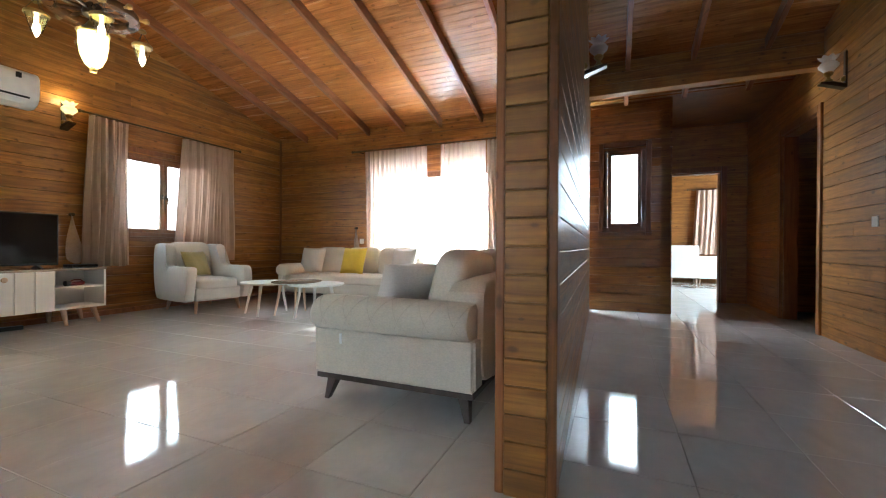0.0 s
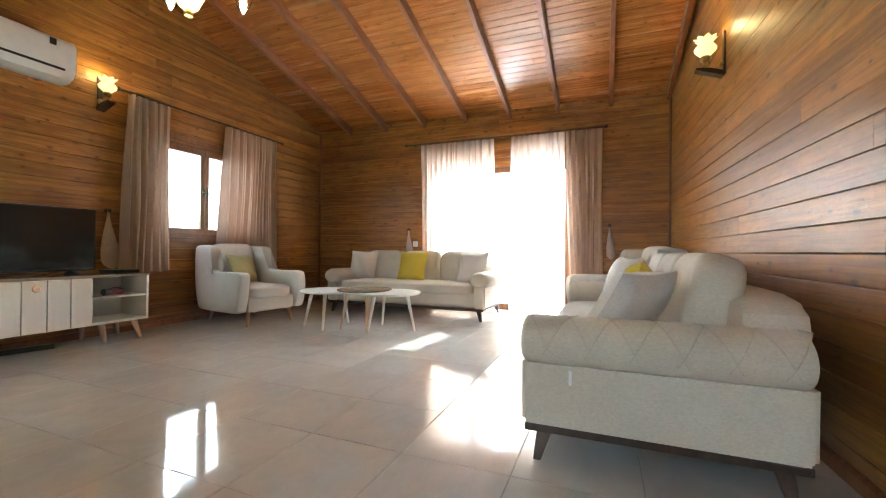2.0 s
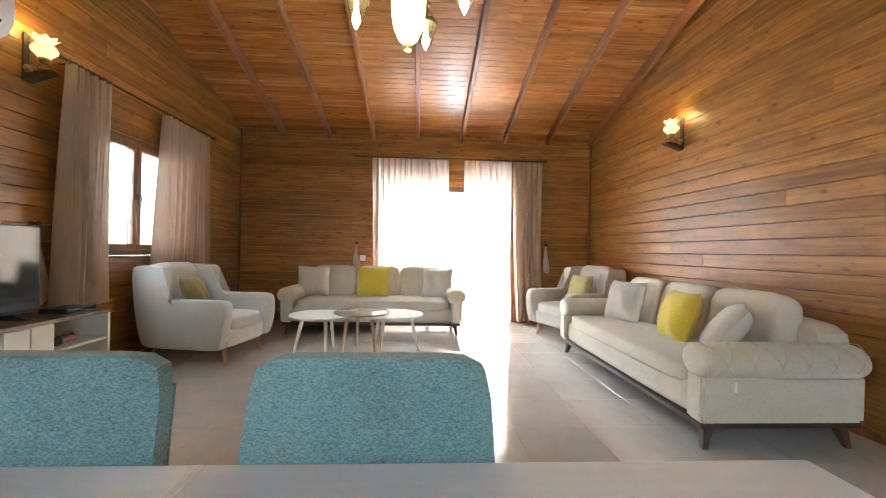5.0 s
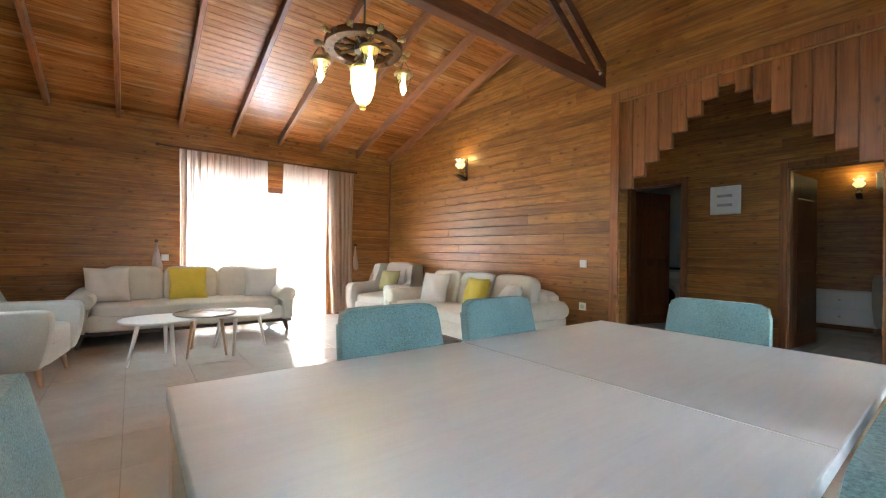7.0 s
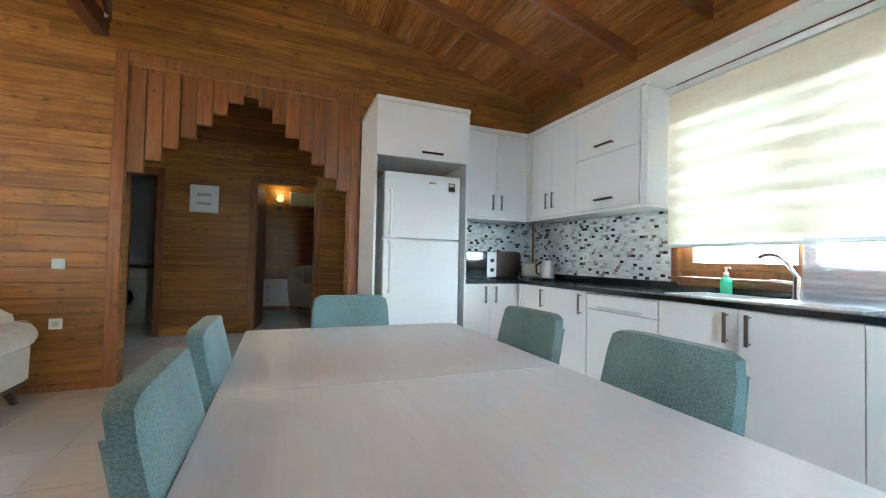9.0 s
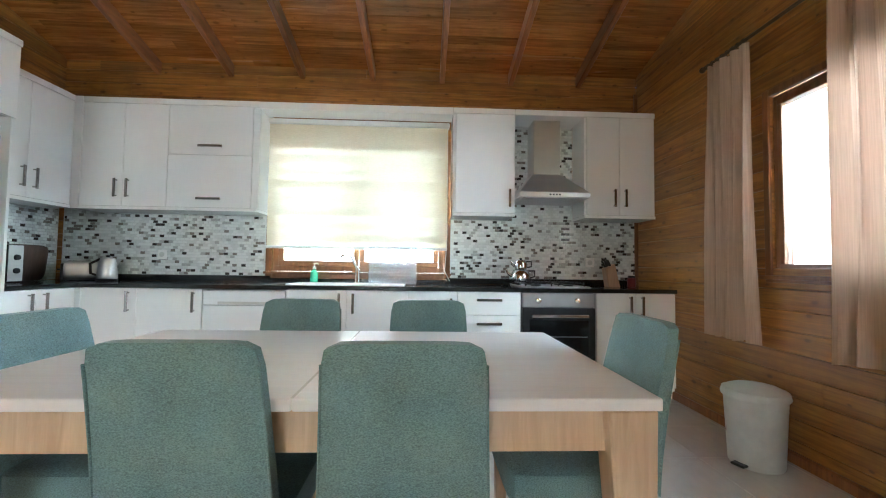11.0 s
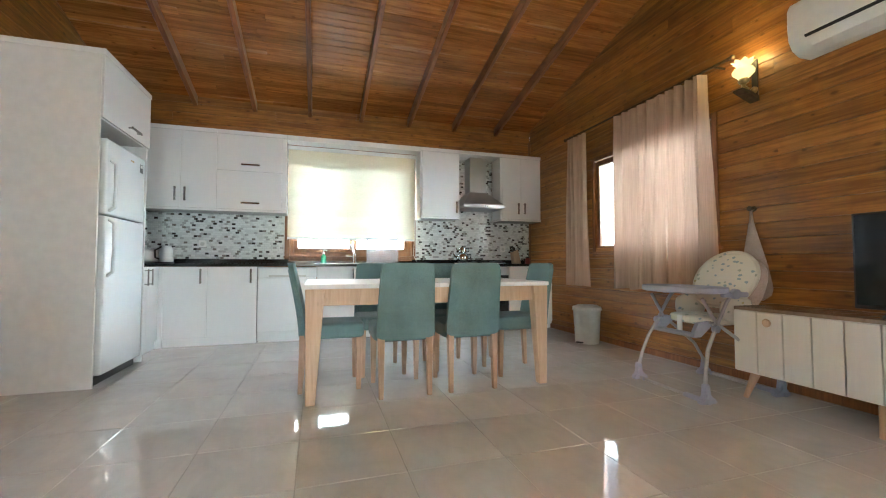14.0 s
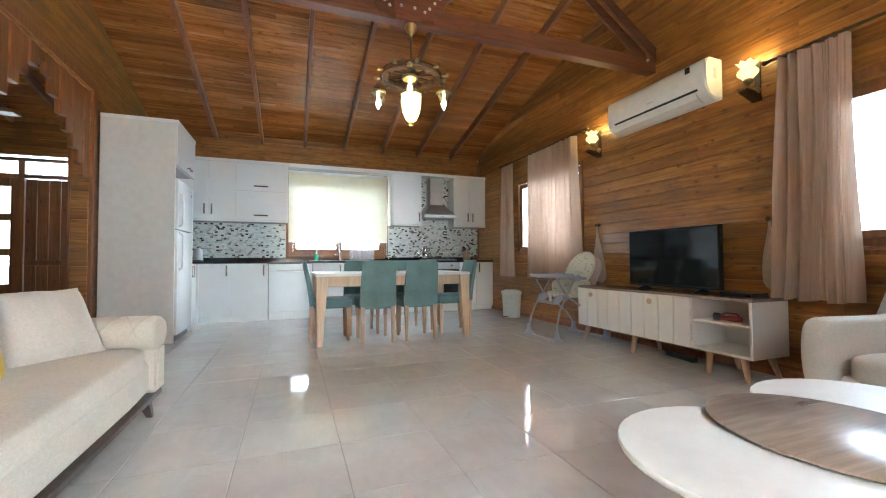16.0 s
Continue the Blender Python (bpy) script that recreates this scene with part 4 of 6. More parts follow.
for x, mat, label, turn in ((-0.84, M_PILLOW, "off-white velvet throw pillow leaning on the sofa back", 8), (-0.05, M_YELLOW, "mustard yellow velvet throw pillow on the sofa", 0), (0.82, M_PILLOW, "off-white velvet throw pillow leaning on the sofa back", -8)):
    pillow("throw_pillow", mat, label, pose(-2.43, 6.32, 0) @ pose(x, -0.01, 0.632, -19, 0, turn))
for x, mat, label, turn, y, z, lean in ((-0.56, M_PILLOW, "off-white velvet throw pillow leaning on the sofa back", 20, -0.05, 0.615, -18),
                                        (0.22, M_YELLOW, "mustard yellow velvet throw pillow on the sofa", -6, -0.03, 0.598, -16),
                                        (0.76, M_PILLOW, "off-white velvet throw pillow slumped on the sofa", -36, -0.08, 0.590, -34)):
    pillow("throw_pillow", mat, label, pose(0.165, 4.005, 0, 0, 0, -90) @ pose(x, y, z, lean, 0, turn), 0.40)


def armchair():
    """Wing chair; local front along -y."""
    c = thing("armchair", pose(0, 0, 0), "pale grey velvet wing armchair on short wooden legs", "armchair", "wing armchairs")
    part("seat_base", soft_box(-0.30, 0.30, -0.41, 0.34, 0.15, 0.32, 14.0, 6), M_ARMCHAIR, c, smooth=True)
    part("seat_cushion", soft_box(-0.275, 0.275, -0.42, 0.26, 0.28, 0.43, 6.0, 10, 0.08), M_ARMCHAIR, c, smooth=True)
    bm = soft_box(-0.27, 0.27, -0.09, 0.09, -0.36, 0.36, 6.0, 10)
    part("backrest", bm, M_ARMCHAIR, c, smooth=True, m=pose(0, 0.35, 0.545, -12))
    for e in (-1, 1):
        # side shell: an arm that rounds off at the front and grows into the wing behind
        outline = [(-0.41, 0.17), (-0.445, 0.30), (-0.462, 0.46), (-0.458, 0.55), (-0.43, 0.582), (-0.36, 0.59), (-0.12, 0.585), (0.10, 0.585), (0.165, 0.60), (0.18, 0.65), (0.175, 0.75), (0.165, 0.84), (0.18, 0.872), (0.225, 0.88),
                   (0.43, 0.885), (0.475, 0.875), (0.485, 0.84), (0.46, 0.70), (0.41, 0.43), (0.35, 0.20), (0.32, 0.16), (0.22, 0.15), (-0.34, 0.15), (-0.39, 0.155)]
        bm = bmesh.new()
        layers = []
        for off, shrink in ((0.285, 0.93), (0.292, 0.975), (0.315, 1.0), (0.385, 1.0), (0.408, 0.98), (0.416, 0.93)):
            ring = []
            for y, z in outline:
                cy, cz = 0.0, 0.45
                bow = 0.045 * math.sin(min(1.0, z / 0.6) * math.pi) if z < 0.62 else 0.02
                lean = 0.0 if z < 0.62 else -0.05 * (z - 0.62) / 0.33
                ring.append(bm.verts.new((e * (off + bow * 0.6 + lean), cy + (y - cy) * shrink, cz + (z - cz) * shrink)))
            layers.append(ring)
        k = len(outline)
        for a, b in zip(layers, layers[1:]):
            for i in range(k):
                bm.faces.new((a[i], a[(i + 1) % k], b[(i + 1) % k], b[i]))
        bm.faces.new(layers[0]), bm.faces.new(layers[-1])
        ob = part("wing_side", bm, M_ARMCHAIR, c, smooth=True)
        sub = ob.modifiers.new("round", "SUBSURF")
        sub.levels = sub.render_levels = 1
        for y in (-0.335, 0.315):
            part("leg", sweep([(e * 0.26, y, 0.16), (e * 0.285, y * 1.12, 0.0)], [0.026, 0.014], 10), M_LEG, c, smooth=True)
    return c


arm_west = armchair()
arm_west.matrix_basis = pose(-3.90, 4.88, 0, 0, 0, 81)
arm_north = copy_thing(arm_west, pose(0.15, 5.92, 0, 0, 0, -68))
arm_north["label"] = "cream velvet wing armchair in the room corner on wooden legs"
pillow("throw_pillow", M_OLIVE, "olive velvet throw pillow in the armchair", pose(-3.90, 4.88, 0, 0, 0, 81) @ pose(-0.03, 0.12, 0.61, -24, 0, 16), 0.36, 0.075)
pillow("throw_pillow", M_OLIVE, "olive velvet throw pillow in the armchair", pose(0.15, 5.92, 0, 0, 0, -68) @ pose(0, 0.08, 0.61, -20), 0.36, 0.075)


def coffee_table(label, x, y, turn, rx, ry, h, mat, legmat, angles, thick=0.024):
    t = thing("coffee_table", pose(x, y, 0, 0, 0, turn), label, "coffee table", "nest of coffee tables")
    bm = bmesh.new()
    n = 40
    rings = [[bm.verts.new((rx * f * math.cos(2 * math.pi * k / n), ry * f * math.sin(2 * math.pi * k / n), z)) for k in range(n)]
             for f, z in ((0.95, h - thick), (0.985, h - 0.8 * thick), (1.0, h - 0.45 * thick), (0.997, h - 0.1 * thick), (0.99, h))]
    for a, b in zip(rings, rings[1:]):
        for k in range(n):
            bm.faces.new((a[k], a[(k + 1) % n], b[(k + 1) % n], b[k]))
    bm.faces.new(rings[0][::-1]), bm.faces.new(rings[-1])
    part("tabletop", bm, mat, t, smooth=True)
    for a in angles:
        c, s = math.cos(radians(a)), math.sin(radians(a))
        part("leg", sweep([(rx * 0.60 * c, ry * 0.60 * s, h - thick + 0.002), (rx * 0.86 * c, ry * 0.86 * s, 0)], [0.021, 0.011], 12), legmat, t, smooth=True)


coffee_table("white oval coffee table with splayed white legs", -2.82, 4.96, 0, 0.33, 0.31, 0.402, M_PLASTIC, M_PLASTIC, (208, 290, 78))
coffee_table("white oval coffee table with splayed white legs", -2.13, 5.05, 0, 0.33, 0.33, 0.402, M_PLASTIC, M_PLASTIC, (250, 8, 135))
coffee_table("small oval coffee table with a brown top and pale legs", -2.44, 5.06, 0, 0.285, 0.32, 0.4165, M_WALNUT, M_OAK, (225, 312, 112), 0.013)


# ---- curtains ----
def curtain(label, m, top, low, z0, z1, pleats, mat, deep=0.045, lean=0.0):
    """A hanging pleated panel. top, low: from where to where it reaches along the wall, above and below."""
    bm = bmesh.new()
    nu, nv = pleats * 12, 14
    grid = []
    ph = random.uniform(0, 6)
    for i in range(nu + 1):
        u = i / nu
        row = []
        for j in range(nv + 1):
            v = j / nv
            a = top[0] + (top[1] - top[0]) * u
            b = low[0] + (low[1] - low[0]) * u
            f = v ** 1.2
            x = a + (b - a) * f
            w = 2 * math.pi * pleats * u
            amp = deep * (0.55 + 0.45 * f) * (1 + 0.25 * math.sin(3.1 * u + ph))
            y = amp * (1.9 * abs(math.sin(w / 2 + 0.25 * math.sin(2.1 * w + ph))) ** 0.75 - 1.0 + 0.22 * math.sin(1.7 * w + ph + 1.5 * f)) + lean * f
            x += 0.012 * math.sin(w + 1.0) * f + 0.010 * math.sin(5 * v + 7 * u + ph)
            row.append(bm.verts.new((x, 0.105 + y, z1 + (z0 - z1) * v + 0.008 * math.sin(w * 0.5 + ph) * v)))
        grid.append(row)
    for i in range(nu):
        for j in range(nv):
            bm.faces.new((grid[i][j], grid[i + 1][j], grid[i + 1][j + 1], grid[i][j + 1]))
    return tagged(part("curtain", bm, mat, None, label, True, m), category="curtain", group="curtains")


def curtain_rod(m, u0, u1, z, rings):
    r = thing("curtain_rod", m, "dark metal curtain rod with rings and knob ends", "curtain rod", "curtain rods")
    part("rod", rod((u0, 0.105, z), (u1, 0.105, z), 0.011), M_DARKMETAL, r, smooth=True)
    for u, s in ((u0, -1), (u1, 1)):
        bm = rod((u, 0.105, z), (u + s * 0.03, 0.105, z), 0.015)
        bmesh.ops.create_uvsphere(bm, u_segments=12, v_segments=8, radius=0.021, matrix=Matrix.Translation((u + s * 0.042, 0.105, z)))
        part("finial", bm, M_DARKMETAL, r, smooth=True)
        part("bracket", sweep([(u - s * 0.10, 0.0, z - 0.01), (u - s * 0.10, 0.105, z - 0.012)], 0.008, 8), M_DARKMETAL, r)
    for u in rings:
        bm = bmesh.new()
        pts = [(u, 0.105 + 0.019 * math.cos(a), z - 0.006 + 0.019 * math.sin(a)) for a in (2 * math.pi * k / 12 for k in range(13))]
        part("ring", sweep(pts, 0.0028, 6, bm), M_DARKMETAL, r)


def ring_places(*spans_):
    return [a + (b - a) * k / 7 for a, b in spans_ for k in range(8)]


mw = m_west @ Matrix.Translation((-S, 0, 0))
curtain_rod(mw, 3.78, 5.84, 2.385, ring_places((3.84, 4.22), (4.98, 5.78)))
curtain("dusty rose curtain drawn aside from the window", mw, (3.82, 4.24), (3.75, 4.24), 0.60, 2.365, 6, M_DRAPE, 0.07)
curtain("dusty rose curtain glowing in window light", mw, (4.95, 5.78), (4.82, 5.78), 0.62, 2.365, 8, M_DRAPE, 0.07)
curtain_rod(mw, -0.42, 1.72, 2.50, ring_places((-0.40, -0.08), (0.46, 1.42)))
curtain("dusty rose curtain hanging beside the window", mw, (-0.42, -0.06), (-0.44, -0.02), 0.63, 2.48, 5, M_DRAPE, 0.04)
curtain("dusty rose curtain drawn across the window", mw, (0.45, 1.53), (0.44, 1.54), 0.64, 2.48, 10, M_DRAPE, 0.080)
mn = m_north @ Matrix.Translation((-W, 0, 0))
curtain_rod(mn, -2.78, -0.05, 2.425, ring_places((-2.58, -1.48), (-1.22, -0.06)))
curtain("sheer pale rose curtain before the balcony door", mn, (-2.58, -1.46), (-2.52, -1.43), 0.03, 2.405, 13, M_SHEER, 0.035)
curtain("sheer pale rose curtain before the balcony door", mn, (-1.23, -0.52), (-1.24, -0.50), 0.03, 2.405, 9, M_SHEER, 0.035)
curtain("dusty rose curtain gathered at the balcony door", mn, (-0.50, -0.05), (-0.42, -0.04), 0.03, 2.405, 6, M_DRAPE, 0.045)


def tieback(m, u, z, drop, wide):
    t = thing("curtain_tieback", m, "rose cloth tieback hanging from a dark wall hook", "tieback", "curtain tiebacks")
    bm = lathe([(0.020, 0), (0.022, 0.006), (0.012, 0.012), (0.009, 0.035), (0.018, 0.042), (0.020, 0.05), (0.0, 0.055)], 14)
    part("hook", bm, M_DARKMETAL, t, smooth=True, m=Matrix.Translation((u, 0, z)) @ Matrix.Rotation(-math.pi / 2, 4, "X"))
    bm = bmesh.new()
    n, loops = 16, []
    for i in range(n + 1):
        v = i / n
        half = 0.006 + wide / 2 * math.sin(min(1.0, v * 1.15) * math.pi / 2) ** 1.4 * (1 if v < 0.85 else math.sqrt(max(0.03, 1 - ((v - 0.85) / 0.15) ** 2)))
        zz = z - 0.01 - drop * v
        loops.append([bm.verts.new((u + 0.25 * wide * v * v + a * half, 0.032 + b, zz)) for a, b in ((-1, 0), (-0.4, 0.012), (0.4, 0.015), (1, 0.002), (0.4, -0.010), (-0.4, -0.010))])
    for a, b in zip(loops, loops[1:]):
        for k in range(6):
            bm.faces.new((a[k], a[(k + 1) % 6], b[(k + 1) % 6], b[k]))
    bm.faces.new(loops[0]), bm.faces.new(loops[-1])
    part("band", bm, M_TIE, t, smooth=True)


tieback(mw, 1.82, 1.31, 0.68, 0.20)
tieback(mw, 3.70, 1.20, 0.55, 0.16)
tieback(mn, -2.80, 1.16, 0.42, 0.11)
tieback(mn, 0.04, 1.18, 0.42, 0.09)


# ---- lamps ----
def wall_lamp(m, lit=True, label="lit oil-lamp style wall sconce with a ruffled opal shade"):
    """A sconce: wooden back plate, bracket, font and ruffled glass shade. Local y out of the wall; the shade's middle at the origin's height."""
    s = thing("wall_lamp", m, label, "wall lamp", "wall lamps")
    part("back_plate", box(-0.022, 0.022, 0.0, 0.016, -0.20, 0.12, 0.006), M_DARKLEG, s)
    part("wall_cup", lathe([(0.028, 0), (0.026, 0.012), (0.012, 0.025)], 14), M_BRASS, s, m=Matrix.Translation((0, 0.016, -0.12)) @ Matrix.Rotation(-math.pi / 2, 4, "X"), smooth=True)
    part("bracket", prism([(0.016, -0.21), (0.19, -0.15), (0.19, -0.135), (0.10, -0.145), (0.016, -0.175)], "x", -0.035, 0.035), M_DARKMETAL, s)
    part("font", lathe([(0.030, -0.135), (0.034, -0.125), (0.016, -0.105), (0.014, -0.09), (0.032, -0.075), (0.038, -0.06), (0.030, -0.045)], 18, (0, 0.125, 0)), M_BRASS, s, smooth=True)
    bm = bmesh.new()
    n = 32
    prof = [(0.030, -0.05), (0.046, -0.03), (0.070, -0.005), (0.073, 0.012), (0.060, 0.032), (0.044, 0.042), (0.046, 0.055), (0.066, 0.080), (0.072, 0.084)]
    rings = []
    for i, (r, z) in enumerate(prof):
        ruffle = 0.0 if i < 7 else (0.006 if i == 7 else 0.011)
        rings.append([bm.verts.new(((r + ruffle * math.cos(8 * a)) * math.cos(a), 0.125 + (r + ruffle * math.cos(8 * a)) * math.sin(a), z + ruffle * 0.6 * math.cos(8 * a))) for a in (2 * math.pi * k / n for k in range(n))])
    for a, b in zip(rings, rings[1:]):
        for k in range(n):
            bm.faces.new((a[k], a[(k + 1) % n], b[(k + 1) % n], b[k]))
    shade = part("shade", bm, M_OPAL if lit else M_DEADOPAL, s, "glowing opal glass shade" if lit else "unlit opal glass shade", True)
    if lit:
        p = m @ Vector((0, 0.13, 0.13))
        lamp_glow(p.x, p.y, p.z, 2.4)
    return s


wall_lamp(mw @ Matrix.Translation((3.63, 0, 2.35)))
wall_lamp(mw @ Matrix.Translation((1.86, 0, 2.33)))
wall_lamp(m_east @ Matrix.Translation((N - 4.76, 0, 2.335)))
UNLIT = "unlit sconce with a ruffled opal shade on the hall wall"
wall_lamp(m_east @ Matrix.Translation((N - 4.70, -0.17, 2.50)) @ Matrix.Rotation(math.pi, 4, "Z"), False, UNLIT)
wall_lamp(m_hall @ Matrix.Translation((5.78 - S, 0, 2.48)), False, UNLIT)
wall_lamp(Matrix(((0, -1, 0, 5.7), (1, 0, 0, 1.30), (0, 0, 1, 2.22), (0, 0, 0, 1))))


def chandelier():
    c = thing("chandelier", pose(-1.91, RIDGE_Y + 0.02, 0), "wooden ship's wheel chandelier with glass lanterns, lit", "chandelier")
    zc = 2.37
    part("ceiling_rose", lathe([(0.050, 2.789), (0.052, 2.770), (0.034, 2.735), (0.014, 2.715), (0.010, 2.70)][::-1], 18), M_BRASS, c, smooth=True)
    part("chain", rod((0, 0, zc), (0, 0, 2.745), 0.007, None, 8), M_DARKMETAL, c)
    n = 48
    bm = bmesh.new()
    prof = [(0.185, -0.022), (0.240, -0.022), (0.246, -0.010), (0.246, 0.014), (0.238, 0.024), (0.187, 0.024), (0.181, 0.012), (0.181, -0.012)]
    rings = [[bm.verts.new((r * math.cos(2 * math.pi * k / n), r * math.sin(2 * math.pi * k / n), zc + z)) for r, z in prof] for k in range(n)]
    for k in range(n):
        a, b = rings[k], rings[(k + 1) % n]
        for i in range(len(prof)):
            bm.faces.new((a[i], b[i], b[(i + 1) % len(prof)], a[(i + 1) % len(prof)]))
    wheel = part("wheel_rim", bm, M_WHEEL, c, "varnished wooden wheel rim", True)
    part("hub", lathe([(0.02, zc - 0.035), (0.055, zc - 0.03), (0.062, zc), (0.055, zc + 0.03), (0.02, zc + 0.06)], 20), M_DARKMETAL, c, smooth=True)
    for k in range(10):
        a = 2 * math.pi * k / 10 + 0.2
        d = Vector((math.cos(a), math.sin(a), 0))
        pts = [(d * r + Vector((0, 0, zc))) for r in (0.05, 0.09, 0.115, 0.14, 0.185)]
        part("spoke", sweep(pts, [0.009, 0.014, 0.009, 0.013, 0.008], 10), M_WHEEL, c, smooth=True)
        bm = sweep([d * r + Vector((0, 0, zc)) for r in (0.245, 0.262, 0.275, 0.292, 0.302)], [0.008, 0.009, 0.018, 0.018, 0.006], 10)
        part("knob", bm, M_BRASS, wheel, smooth=True)
    for k in range(4):
        a = radians(72 + 90 * k)
        x, y = 0.262 * math.cos(a), 0.262 * math.sin(a)
        lan = part("lantern", lathe([(0.056, zc - 0.140), (0.061, zc - 0.134), (0.061, zc - 0.124), (0.056, zc - 0.118)], 16, (x, y, 0)), M_BRASS, c, "brass lantern rim", True)
        part("hook_knob", lathe([(0.0, zc - 0.045), (0.020, zc - 0.035), (0.024, zc - 0.022), (0.012, zc - 0.010)], 12, (x, y, 0)), M_BRASS, lan, smooth=True)
        for w in (0, 120, 240):
            q = a + radians(w)
            part("hanger", rod((x, y, zc - 0.03), (x + 0.057 * math.cos(q), y + 0.057 * math.sin(q), zc - 0.124), 0.0022, None, 6), M_DARKMETAL, lan)
        part("lantern_glass", lathe([(0.030, zc - 0.232), (0.058, zc - 0.135), (0.054, zc - 0.135), (0.026, zc - 0.230)], 8, (x, y, 0)), M_CUT, lan, "clear cut glass")
        part("bulb", lathe([(0.0, zc - 0.268), (0.009, zc - 0.255), (0.018, zc - 0.228), (0.017, zc - 0.205), (0.010, zc - 0.18), (0.009, zc - 0.14)], 14, (x, y, 0)), M_BULB, lan, "lit bulb", True)
    bowl = part("lantern", lathe([(0.085, zc - 0.150), (0.09, zc - 0.14), (0.05, zc - 0.11), (0.02, zc - 0.06), (0.02, zc - 0.03)], 20), M_BRASS, c, "brass cap of the middle lantern", True)
    part("lantern_glass", lathe([(0.022, zc - 0.365), (0.045, zc - 0.345), (0.068, zc - 0.29), (0.078, zc - 0.22), (0.080, zc - 0.152)], 24), M_AMBER, bowl, "lit amber glass bowl", True)
    part("finial", lathe([(0.0, zc - 0.400), (0.018, zc - 0.395), (0.022, zc - 0.380), (0.014, zc - 0.366)], 14), M_BRASS, bowl, smooth=True)
    lamp_glow(-1.91, RIDGE_Y + 0.02, zc - 0.48, 8, 0.12)


chandelier()


# ---- television wall ----
def tv_unit():
    t = thing("tv_unit", pose(-4.05, 0, 0), "low white wooden television unit with an open shelf on round legs", "tv unit")
    y0, y1, z0, z1, d = 1.99, 3.82, 0.175, 0.605, 0.40
    split = 3.345
    part("top", box(-d, 0.005, y0 - 0.005, y1 + 0.005, z1 - 0.022, z1, 0.002), M_WALNUT, t, "brown wood-grain top")
    part("bottom", box(-d, 0, y0, y1, z0, z0 + 0.02, 0.002), M_WHITEWOOD, t)
    for y in (y0, split, y1 - 0.02):
        part("side", box(-d, -0.002, y, y + 0.02, z0 + 0.0205, z1 - 0.0225, 0.002), M_WHITEWOOD, t)
    part("back", box(-d, -d + 0.012, y0 + 0.021, y1 - 0.021, z0 + 0.0205, z1 - 0.0225), M_WHITEWOOD, t)
    part("shelf", box(-d + 0.013, -0.01, split + 0.021, y1 - 0.021, 0.395, 0.412, 0.002), M_WHITEWOOD, t)
    n = 9
    step = (split - y0 + 0.012) / n
    for k in range(n):
        a = y0 + k * step
        door = part("door", box(0.0015, 0.018, a + 0.0035, a + step - 0.0035, z0 + 0.006, z1 - 0.025, 0.003), M_WHITEWOOD, t)
        if k in (1, 6):
            part("knob", lathe([(0.010, 0), (0.012, 0.010), (0.024, 0.016), (0.026, 0.024), (0.02, 0.03), (0, 0.031)], 16), M_OAK, door, "round wooden knob", True, Matrix.Translation((0.018, a + step / 2, z1 - 0.085)) @ Matrix.Rotation(math.pi / 2, 4, "Y"))
    for y, s in ((y0 + 0.09, -1), (2.72, 0), (3.46, 0.3), (y1 - 0.10, 1)):
        for x, e in ((-0.06, 1), (-d + 0.06, -1)):
            part("leg", sweep([(x, y, z0 + 0.001), (x + e * 0.035, y + s * 0.05, 0)], [0.028, 0.015], 12), M_LEG, t, smooth=True)


tv_unit()


def television():
    t = thing("television", pose(-4.24, 0, 0), "black flat television standing on the tv unit, switched off", "television")
    y0, y1, z0, z1 = 2.545, 3.475, 0.640, 1.175
    part("casing", box(-0.035, 0.012, y0, y1, z0, z1, 0.006), M_BLACK, t)
    part("screen", box(0.0125, 0.0145, y0 + 0.012, y1 - 0.012, z0 + 0.022, z1 - 0.012), M_SCREEN, t, "glossy dark screen")
    for y in (y0 + 0.17, y1 - 0.17):
        part("foot", prism([(-0.09, 0.606), (0.10, 0.606), (0.10, 0.613), (0.01, 0.642), (-0.02, 0.642), (-0.09, 0.613)], "y", y - 0.012, y + 0.012), M_BLACK, t)


television()
stb = thing("set_top_box", pose(-4.22, 3.66, 0.606), "flat black receiver box on the tv unit", "receiver")
part("case", box(-0.08, 0.10, -0.12, 0.12, 0, 0.035, 0.004), M_BLACK, stb)
part("front_strip", box(0.1005, 0.103, -0.11, 0.11, 0.008, 0.026), M_SCREEN, stb)
toy = thing("torch", pose(-4.16, 3.60, 0.4125, 0, 0, 12), "red and black hand torch lying on the shelf", "torch")
part("body", lathe([(0.02, -0.07), (0.023, -0.04), (0.019, 0.03), (0.02, 0.07)], 16), M_RED, toy, smooth=True, m=pose(0, 0, 0.024, 90))
part("head", lathe([(0.02, 0), (0.03, 0.015), (0.03, 0.05)], 16), M_BLACK, toy, smooth=True, m=pose(0, -0.065, 0.031, 90))
part("handle", sweep([(0, 0.06, 0.040), (0, 0.04, 0.062), (0, -0.03, 0.064), (0, -0.06, 0.05)], 0.007, 8), M_RED, toy, smooth=True)
plug = thing("power_strip", pose(-4.30, 3.05, 0, 0, 0, 80), "black power strip on the floor under the tv unit", "power strip")
part("case", box(-0.16, 0.16, -0.03, 0.03, 0, 0.04, 0.006), M_BLACK, plug)
part("cable", sweep([(-0.16, 0, 0.02), (-0.25, 0.03, 0.008), (-0.30, 0.10, 0.007), (-0.36, 0.09, 0.007)], 0.005, 6), M_BLACK, plug)


